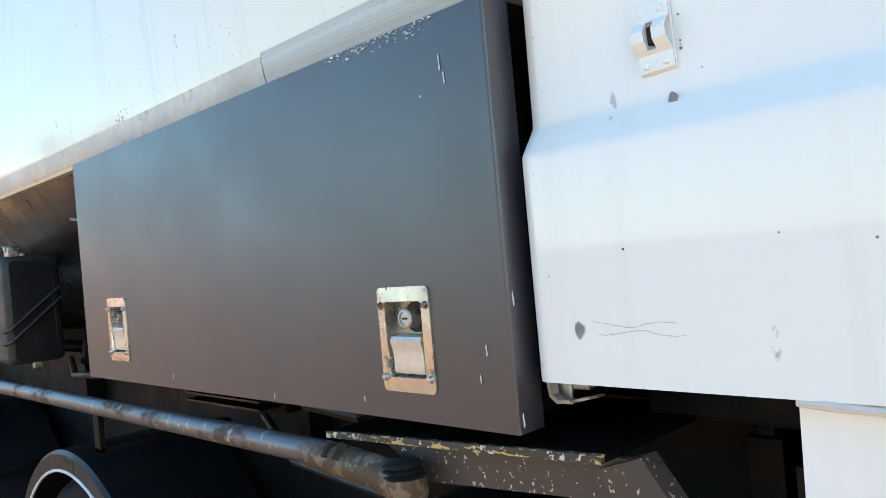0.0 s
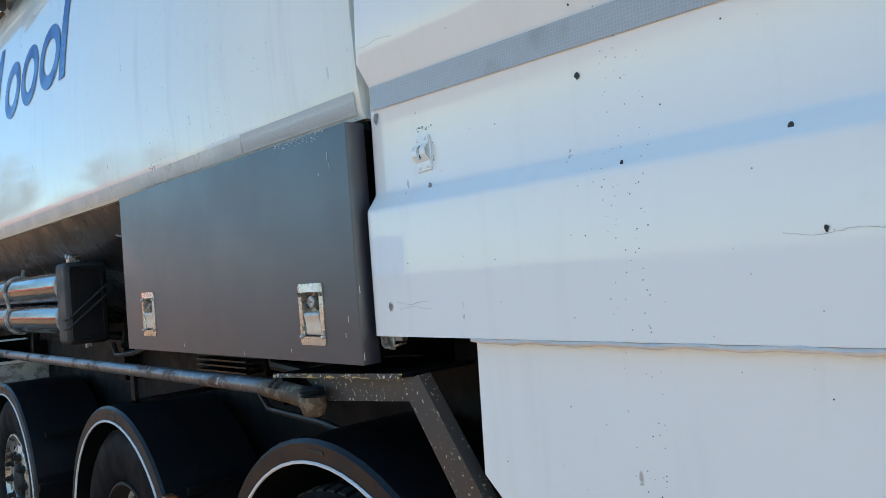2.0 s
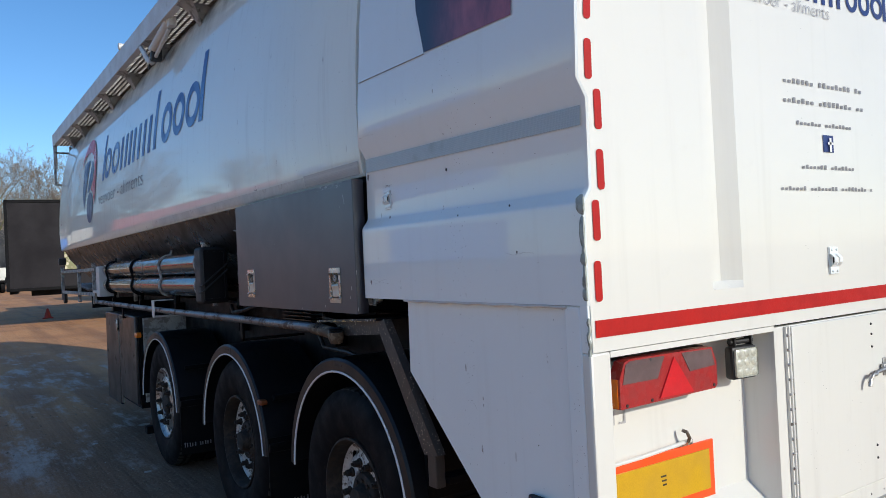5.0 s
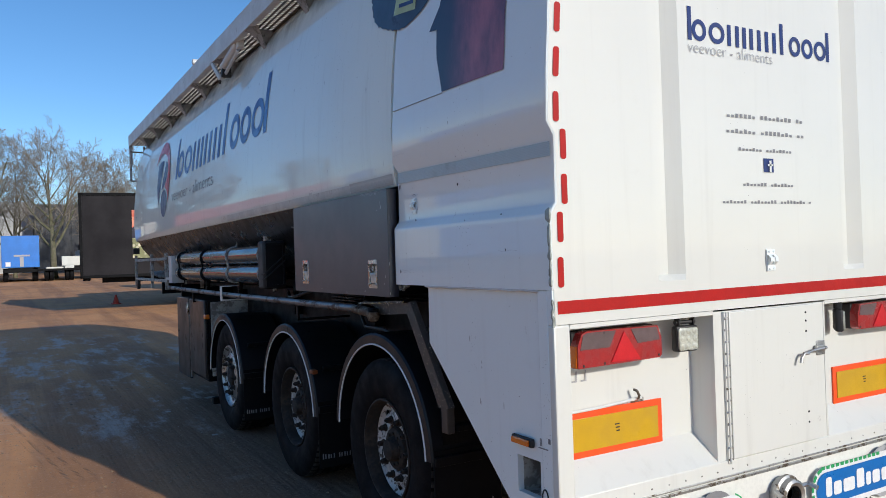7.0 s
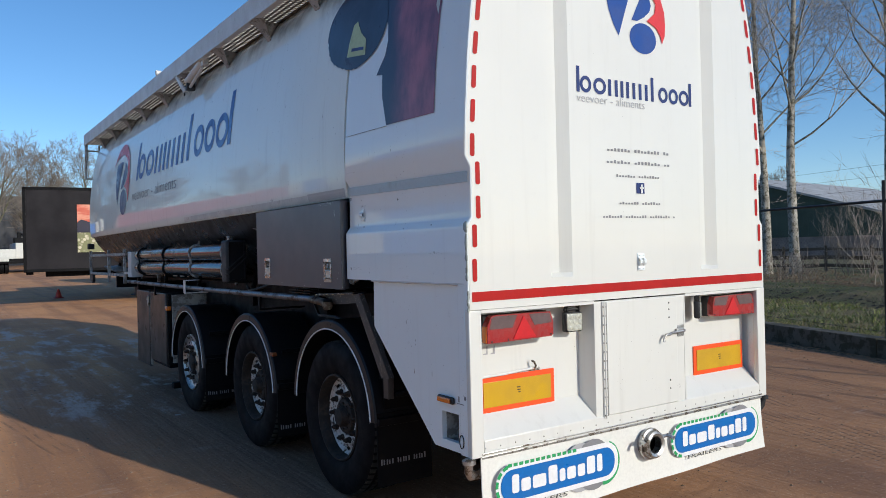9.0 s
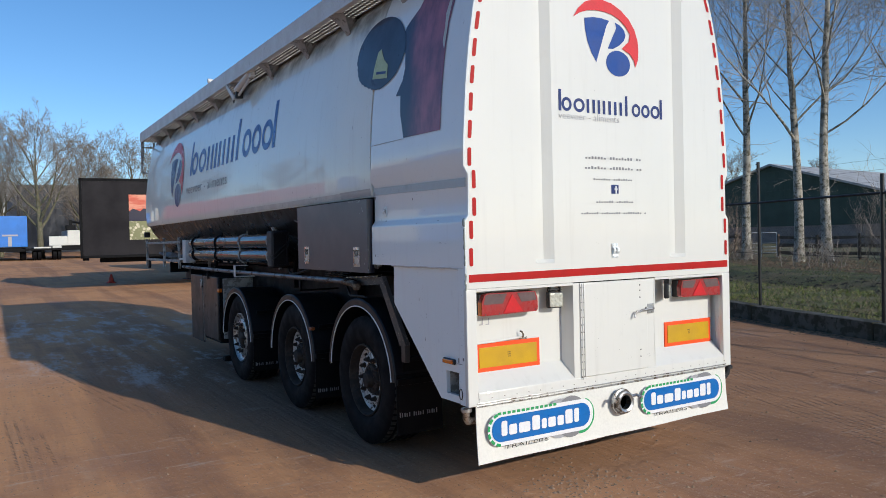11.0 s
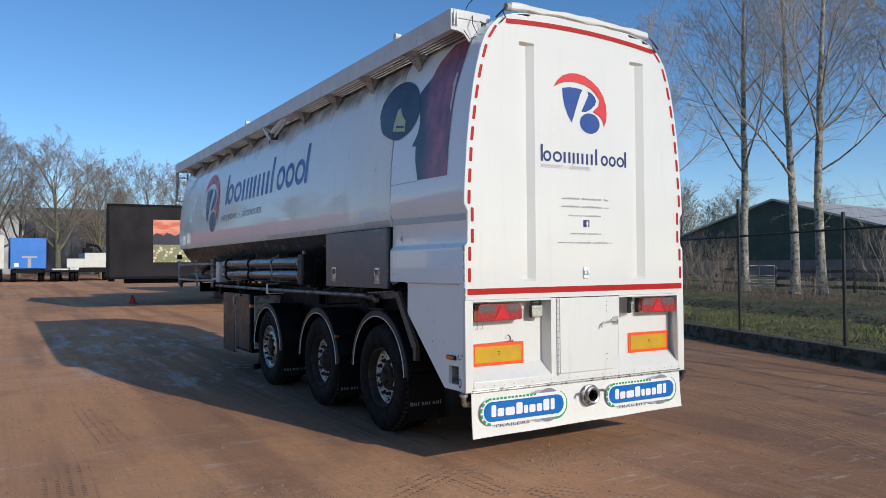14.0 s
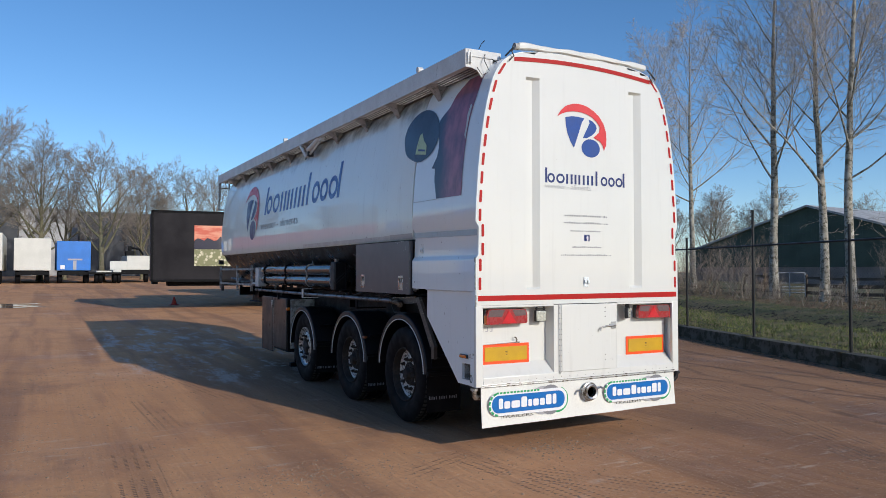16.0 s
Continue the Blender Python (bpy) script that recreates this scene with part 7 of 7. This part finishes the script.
BX, BY = -1.14, 23.3
bz = rise(BY)
black_trailer = thing("box_trailer", "black box semi-trailer with a sunset and flower picture on its flank", "trailer", (BX, BY, bz))
black_trailer.rotation_euler = (0, 0, radians(-6.0))
part("body", boxes(((0, 0, 1.09), (13.4, 2.5, 3.72), 0.03)), M["curtain"], black_trailer)
bm = boxes(((0.0, -0.012, 3.64), (13.4, 0.0, 3.73), 0.01), ((0.0, -0.012, 1.08), (13.4, 0.0, 1.17), 0.01), ((-0.012, -0.012, 1.08), (0.08, 0.02, 3.73), 0.01))
part("edge_trim", bm, M["black"], black_trailer)
poster = thing("flank_picture", "printed picture of a red sunset over pale flowers", "picture", (BX, BY, bz))
poster.rotation_euler = (0, 0, radians(-6.0))
n = Nodes("sunset_print")
cl = n.noise(1.2, 5, 0.6, n.stretch((0.8, 1.0, 3.0)))
M["sunset"] = n.done(n.mix(n.ramp(cl, 0.4, 0.6), (0.62, 0.11, 0.06), (0.75, 0.32, 0.20)), 0.35)
n = Nodes("flower_print")
v = n.specks(9.0, 0.45, 0.85)
M["flowers"] = n.done(n.mix(v, (0.22, 0.22, 0.10), (0.66, 0.60, 0.42)), 0.4)
part("sky_print", boxes(((1.50, -0.020, 2.62), (4.3, -0.013, 3.19))), M["sunset"], poster, smooth=0)
bm = bmesh.new()
hill = [(1.50 + 2.8 * k / 24, 2.62 + 0.18 * abs(math.sin(k * 0.55)) * (0.5 + 0.5 * math.sin(k * 1.7))) for k in range(25)]
prism(bm, [(1.50, 2.30), (4.3, 2.30)] + [(x, z) for x, z in reversed(hill)], "y", -0.026, -0.016)
part("hill_print", bm, M["dark_print"], poster, smooth=0)
part("flower_print", boxes(((1.50, -0.020, 1.67), (4.3, -0.013, 2.32))), M["flowers"], poster, smooth=0)
part("chassis", boxes(((0.6, 0.6, 0.92), (13.2, 0.75, 1.12)), ((0.6, 1.75, 0.92), (13.2, 1.9, 1.12)), ((0.05, 0.3, 1.0), (0.25, 2.2, 1.12))), M["black"], black_trailer)
for x in (5.2, ):
    each("landing_leg", M["black"], black_trailer, ((x, 0.55, 0.0), (x + 0.12, 0.69, 1.12), 0.01), ((x, 1.8, 0.0), (x + 0.12, 1.93, 1.12), 0.01))
for x in (8.6, 9.9, 11.2):
    for y in (0.2, 2.3):
        road_wheel(black_trailer, x, y, 0.5, axis="y")

# more trailers in the same row, of which only the shade on the yard shows
for hx, hy, length in ((1.7, 26.2, 11.0), (4.4, 34.0, 9.0)):
    ob = thing("box_trailer", "dark box semi-trailer parked behind the black one", "trailer", (hx, hy, rise(hy)), group="row of box trailers")
    part("body", boxes(((0, 0, 1.12), (length, 2.5, 3.55), 0.03)), M["curtain"], ob)
    part("chassis", boxes(((0.5, 0.6, 0.9), (length - 0.2, 1.9, 1.12))), M["black"], ob)
    each("landing_leg", M["black"], ob, ((2.4, 0.55, 0.0), (2.5, 0.68, 0.92), 0.01), ((2.4, 1.8, 0.0), (2.5, 1.93, 0.92), 0.01))
    for x in (6.2, 7.5):
        for y in (0.2, 2.3):
            road_wheel(ob, x, y, 0.5, axis="y")

# traffic cone
cx, cy = 0.30, 27.3
cone = thing("traffic_cone", "small orange traffic cone lying in the shade", "cone", (cx, cy, rise(cy)))
bm = boxes(((-0.16, -0.16, 0), (0.16, 0.16, 0.03), 0.01))
lathe(bm, [(0.03, 0.12), (0.33, 0.03), (0.34, 0.0)], (0, 0, 0), "z", 16)
part("body", bm, M["cone"], cone)

# ---- row of parked units along the far side ----
def far_unit(name, label, x0, x1, y, z0, z1, depth, mat, ribs=0, wheels=True):
    g = rise(y)
    ob = thing(name, label, "trailer", (x0, y, g), group="parked far units")
    w = x1 - x0
    part("body", boxes(((0, 0, z0), (w, depth, z1), 0.04)), mat, ob)
    for k in range(ribs):
        xa = w * (k + 0.5) / ribs
        part("door_seam", boxes(((xa - 0.02, -0.02, z0 + 0.1), (xa + 0.02, 0.0, z1 - 0.15))), mat, ob)
    part("bumper", boxes(((0.1, 0.02, z0 - 0.35), (w - 0.1, 0.3, z0 - 0.12), 0.02)), M["black"], ob)
    part("chassis", boxes(((0.4, 0.1, 0.7), (w - 0.4, depth - 0.2, z0 - 0.02))), M["black"], ob)
    if wheels:
        for yy in (0.9, 2.2):
            for xx in (0.25, w - 0.25):
                road_wheel(ob, xx, yy, 0.48, 0.48)
    return ob


far_unit("container_trailer", "cream-white container trailer seen from behind", -6.25, -3.80, 58.0, 1.0, 3.42, 9.0, M["container"], 3)
blue_unit = far_unit("container_trailer", "blue container unit seen from behind", -3.42, -1.08, 58.0, 1.0, 3.24, 6.0, M["truck_blue"], 3)
part("lettering_bar", boxes(((0.75, -0.03, 1.78), (1.75, -0.021, 1.90))), M["light_grey_vinyl"], blue_unit)
part("lettering_bar", boxes(((1.12, -0.03, 1.05), (1.35, -0.021, 1.75))), M["light_grey_vinyl"], blue_unit)
part("sign_patch", boxes(((0.25, -0.03, 1.1), (0.55, -0.021, 1.4))), M["white_print"], blue_unit)
far_unit("container_trailer", "white box trailer at the end of the row", -9.4, -6.95, 57.0, 1.0, 3.75, 10.0, M["container"], 2)
# flat chassis trailer
g = rise(58)
flat = thing("flat_trailer", "empty dark flat-bed trailer chassis", "trailer", (-1.2, 57.6, g), group="parked far units")
part("deck", boxes(((0, 0, 0.72), (2.6, 5.0, 0.86), 0.02)), M["black"], flat)
part("load_strip", boxes(((0.5, 0.1, 0.86), (1.6, 1.5, 0.98), 0.03), ((1.7, 0.3, 0.86), (2.3, 1.6, 1.05), 0.03)), M["container"], flat)
for xx in (0.55, 0.85, 1.85, 2.15):
    road_wheel(flat, xx, 0.7, 0.45, 0.45, 0.26)
# small white lorry with a crane behind the flat trailer
lorry = thing("flat_lorry", "white flat-bed lorry with a dark loader crane", "lorry", (0.4, 59.5, g), group="parked far units")
part("side_board", boxes(((0, 0, 1.05), (1.25, 0.1, 1.75), 0.02), ((1.25, 0, 1.05), (3.35, 5.0, 2.2), 0.04)), M["container"], lorry)
part("chassis", boxes(((0.1, 0.1, 0.7), (3.3, 4.8, 1.05))), M["black"], lorry)
bm = boxes(((1.2, 0.6, 2.2), (1.9, 1.4, 2.6), 0.05), ((1.45, 0.9, 2.6), (1.7, 1.1, 3.0), 0.03))
tube(bm, [(1.5, 1.0, 2.9), (2.3, 1.0, 2.75), (2.6, 1.0, 2.3)], 0.09, 8)
part("crane", bm, M["black"], lorry)
for xx in (0.4, 2.8):
    road_wheel(lorry, xx, 0.8, 0.48, 0.48)

# ---- halls behind the far row ----
def hall(name, label, x0, x1, y, h, depth, mat, step):
    g = rise(y)
    ob = thing(name, label, "building", (x0, y, g))
    w = x1 - x0
    part("wall", boxes(((0, 0, -0.5), (w, depth, h), 0.02)), mat, ob)
    part("roof_edge", boxes(((-0.1, -0.1, h), (w + 0.1, depth, h + 0.25))), mat, ob)
    bm = bmesh.new()
    k = 0
    while k * step < w:
        box(bm, (k * step, -0.05, 0), (k * step + 0.08, 0.01, h))
        k += 1
    tagged(part("cladding_rib", bm, mat, ob), kind="stuff")
    return ob


hall("dark_hall", "dark grey flat-roofed industrial hall", -0.55, 22.0, 84.0, 6.75, 30, M["hall_dark"], 1.1)
hall("light_hall", "light grey industrial hall with a flat roof", -6.45, -0.60, 88.0, 7.2, 30, M["hall_light"], 1.0)
hall("dark_hall", "dark grey industrial hall behind the trees", -16.0, -6.5, 84.0, 7.15, 25, M["hall_dark"], 1.0)

# ---- green shed behind the tall trees ----
az, dist = 54.4, 84.0
sx, sy = CAM.x + dist * math.sin(radians(az)), CAM.y + dist * math.cos(radians(az))
shed = thing("farm_shed", "dark green steel-clad shed with a pale gable roof and brick base", "building", (sx, sy, rise(sy) + 0.2))
shed.rotation_euler = (0, 0, radians(-az - 30))
half, eave, ridge, deep_s = 14.2, 3.1, 7.4, 34.0
bm = bmesh.new()
prism(bm, [(-half, 1.4), (half, 1.4), (half, eave), (0, ridge), (-half, eave)], "y", 0.0, deep_s)
part("wall", bm, M["shed_green"], shed)
part("brick_base", boxes(((-half + 0.05, 0.06, -0.4), (half - 0.05, deep_s - 0.06, 1.4))), M["brick"], shed)
bm = bmesh.new()
for s in (-1, 1):
    prism(bm, [(0, ridge + 0.04), (s * (half + 0.4), eave - 0.06), (s * (half + 0.4), eave + 0.14), (0, ridge + 0.24)], "y", -0.35, deep_s + 0.3)
part("roof", bm, M["roof"], shed)
bm = bmesh.new()
k = 0
while -half + 0.5 * k < half:
    x = -half + 0.5 * k
    box(bm, (x, -0.008, 1.4), (x + 0.04, 0.01, eave + (ridge - eave) * (1 - abs(x) / half) - 0.05))
    k += 1
tagged(part("cladding_rib", bm, M["shed_green"], shed), kind="stuff")

# paddock rails and a metal gate in front of the shed
def rail_run(start, end):
    ob = thing("paddock_fence", "weathered brown wooden paddock fence with broad boards", "fence")
    steps = round((end - start).length / 2.2)
    for k in range(steps + 1):
        p = start.lerp(end, k / steps)
        p.z = ground_at(p.x, p.y)
        part("post", boxes(((p.x - 0.06, p.y - 0.06, p.z - 0.1), (p.x + 0.06, p.y + 0.06, p.z + 1.35), 0.01)), M["wood"], ob)
        if k < steps:
            q = start.lerp(end, (k + 1) / steps)
            q.z = ground_at(q.x, q.y)
            for z, tall in ((0.30, 0.09), (0.72, 0.10), (1.16, 0.075)):
                bm = bmesh.new()
                side = Vector((-(q - p).y, (q - p).x, 0)).normalized() * 0.02
                quad = [bm.verts.new(v + d + Vector((0, 0, z + h))) for v in (p, q) for d in (-side, side) for h in (-tall, tall)]
                bmesh.ops.convex_hull(bm, input=quad)
                part("rail", bm, M["wood"], ob)


gate_a, gate_b = along(29.0, 17.1), along(28.7, 18.6)
rail_run(gate_b + (gate_b - gate_a) * 0.05, along(16.0, 24.0))
rail_run(along(36.0, 19.0), gate_a - (gate_b - gate_a) * 0.05)
gate = thing("metal_gate", "pale tubular metal field gate", "gate")
bm = bmesh.new()
foot = ground_at(gate_a.x, gate_a.y)
for z in (0.25, 0.42, 0.60, 0.82, 1.42):
    tube(bm, [Vector((v.x, v.y, foot + z)) for v in (gate_a, gate_b)], 0.02, 6)
for f in (0, 0.42, 1):
    p = gate_a.lerp(gate_b, f)
    tube(bm, [Vector((p.x, p.y, foot + z)) for z in (0.02, 1.44)], 0.026, 6)
part("gate_frame", bm, M["hall_light"], gate)

# ---- row of parked trailers on the other side of the yard, mirrored in the tank ----
for az, dist, length, mat, name in ((14.5, 54.0, 9.0, "tarp_red", "red tarpaulin trailer"), (20.5, 52.0, 9.5, "tarp_red", "red tarpaulin trailer"), (26.0, 50.0, 2.6, "container", "white box trailer"), (29.0, 49.0, 2.6, "container", "white box trailer"), (35.0, 50.0, 9.0, "truck_blue", "blue box trailer")):
    px, py = -1.3 - dist * math.sin(radians(az)), 2.0 + dist * math.cos(radians(az))
    ob = thing("parked_trailer", name + " parked across the yard", "trailer", (px, py, rise(py)), group="trailers across the yard")
    ob.rotation_euler = (0, 0, radians(az))
    half_l = length / 2
    part("body", boxes(((-half_l, 0, 1.1), (half_l, 2.5 if length > 4 else 10.0, 3.9), 0.04)), M[mat], ob)
    part("chassis", boxes(((0.4 - half_l, 0.3, 0.8), (half_l - 0.4, 2.2, 1.1))), M["black"], ob)
    for xx in (0.6 - half_l, half_l - 0.6):
        for yy in (0.3, 2.2):
            road_wheel(ob, xx, yy, 0.48, 0.48, axis="y" if length > 4 else "x")

# ---- grey-green sealant lumps along the rear corner ----
rng = random.Random(9)
for z, h, w in ((1.786, 0.029, 0.025), (1.707, 0.047, 0.015), (1.652, 0.024, 0.009), (1.630, 0.020, 0.017), (1.592, 0.032, 0.008), (1.563, 0.022, 0.013), (1.528, 0.019, 0.015)):
    bm = bmesh.new()
    bmesh.ops.create_icosphere(bm, subdivisions=3, radius=1.0)
    for v in bm.verts:
        k = 1 + 0.18 * noise.noise(v.co * 2.1 + Vector((z * 9, 0, 0)))
        v.co = Vector((-lerp_table(REAR, z) + 0.0035 * v.co.x, 0.003 + w * max(v.co.y * k, -0.3), z + h * v.co.z * k))
    part("sealant", bm, M["sealant"], rear_section, "dried grey-green sealant")
# chipped sealant strip on the lower corner
bm = bmesh.new()
tube(bm, [(-1.286 + 0.002 * math.sin(k), 0.0 + 0.003 * math.sin(k * 1.7), 1.46 - 0.012 * k) for k in range(10)], [0.004 + 0.003 * abs(math.sin(k * 1.3)) for k in range(10)], 6)
part("sealant", bm, M["sealant"], rear_section)
# larger paint chips on the flank
for y, z, s in ((1.132, 1.828, 0.011), (1.272, 1.565, 0.011), (0.718, 1.975, 0.009), (1.315, 2.018, 0.016), (0.34, 1.81, 0.007), (0.62, 1.80, 0.006), (0.30, 1.66, 0.006)):
    bm = bmesh.new()
    n = 9
    x = -lerp_table(REAR, z) - 0.0018
    bm.faces.new([bm.verts.new((x, y + s * 0.7 * rng.uniform(0.6, 1.2) * math.cos(6.283 * k / n), z + s * rng.uniform(0.6, 1.2) * math.sin(6.283 * k / n))) for k in range(n)])
    part("paint_chip", bm, M["chip"] if s > 0.0095 else M["rubber"], rear_section, smooth=0)
# scratch lines
def scratch(y0, y1, z, seed):
    r = random.Random(seed)
    bm = bmesh.new()
    pts, n = [], 26
    for k in range(n + 1):
        zz = z + 0.003 * math.sin(k * 0.31 + seed) + r.gauss(0, 0.0006)
        pts.append((-lerp_table(REAR, zz) - 0.0005, y0 + (y1 - y0) * k / n, zz))
    tube(bm, pts, [0.0002 + 0.0003 * r.random() for _ in pts], 4)
    part("scratch", bm, M["light_grey_vinyl"], rear_section)


scratch(1.255, 1.14, 1.572, 1)
scratch(1.245, 1.13, 1.562, 4)
scratch(0.36, 0.22, 1.655, 2)
scratch(1.325, 1.20, 2.185, 3)
# rain-washed rust bleeding under the rear hatch edge and small dents stay in the paint
bm = bmesh.new()
for y, z, w, h in ((0.105, 0.893, 0.010, 0.03), (0.09, 0.87, 0.06, 0.004), (0.05, 0.905, 0.012, 0.02)):
    box(bm, (-1.2862, y - w / 2, z - h / 2), (-1.2842, y + w / 2, z + h / 2))
part("scrape", bm, M["chip"], trailer, smooth=0)
# wire loop hanging by the pocket
bm = bmesh.new()
tube(bm, [(-1.287, 0.085 + 0.018 * math.cos(a), 0.675 + 0.035 * math.sin(a)) for a in [6.283 * k / 16 for k in range(17)]], 0.003, 5)
part("wire_loop", bm, M["hose"], trailer)

# peeled white paint inside the gap beside the locker
rng = random.Random(41)
for z, h in ((1.935, 0.022), (1.90, 0.030), (1.855, 0.034), (1.80, 0.028), (1.765, 0.02), (1.965, 0.012), (1.70, 0.012)):
    bm = bmesh.new()
    n = 9
    bm.faces.new([bm.verts.new((-1.2022, 1.357 + 0.0075 * rng.uniform(0.4, 1.3) * math.cos(6.283 * k / n), z + h * rng.uniform(0.6, 1.1) * math.sin(6.283 * k / n))) for k in range(n)])
    part("paint_flake", bm, M["rail"], trailer, smooth=0)
# torn bright strap under the front corner of the rear section
bm = bmesh.new()
prism(bm, [(1.350, 1.492), (1.347, 1.472), (1.335, 1.463), (1.31, 1.466), (1.27, 1.476), (1.27, 1.479), (1.31, 1.470), (1.332, 1.468), (1.342, 1.475), (1.345, 1.492)], "x", -1.266, -1.250)
part("torn_strap", bm, M["alu"], trailer, "bent bright metal strap")
# dull crumbs of old sealant round the flank latch
for k in range(14):
    bm = bmesh.new()
    y, z = 1.152 + rng.uniform(-0.034, 0.034), 1.905 + 0.054 + rng.uniform(-0.003, 0.006)
    if k > 9:
        y, z = 1.152 - 0.032, 1.905 + rng.uniform(-0.04, 0.05)
    bmesh.ops.create_icosphere(bm, subdivisions=1, radius=rng.uniform(0.0008, 0.0022), matrix=Matrix.Translation((-lerp_table(REAR, z) - 0.001, y, z)))
    part("sealant_crumb", bm, M["chip"], rear_section)
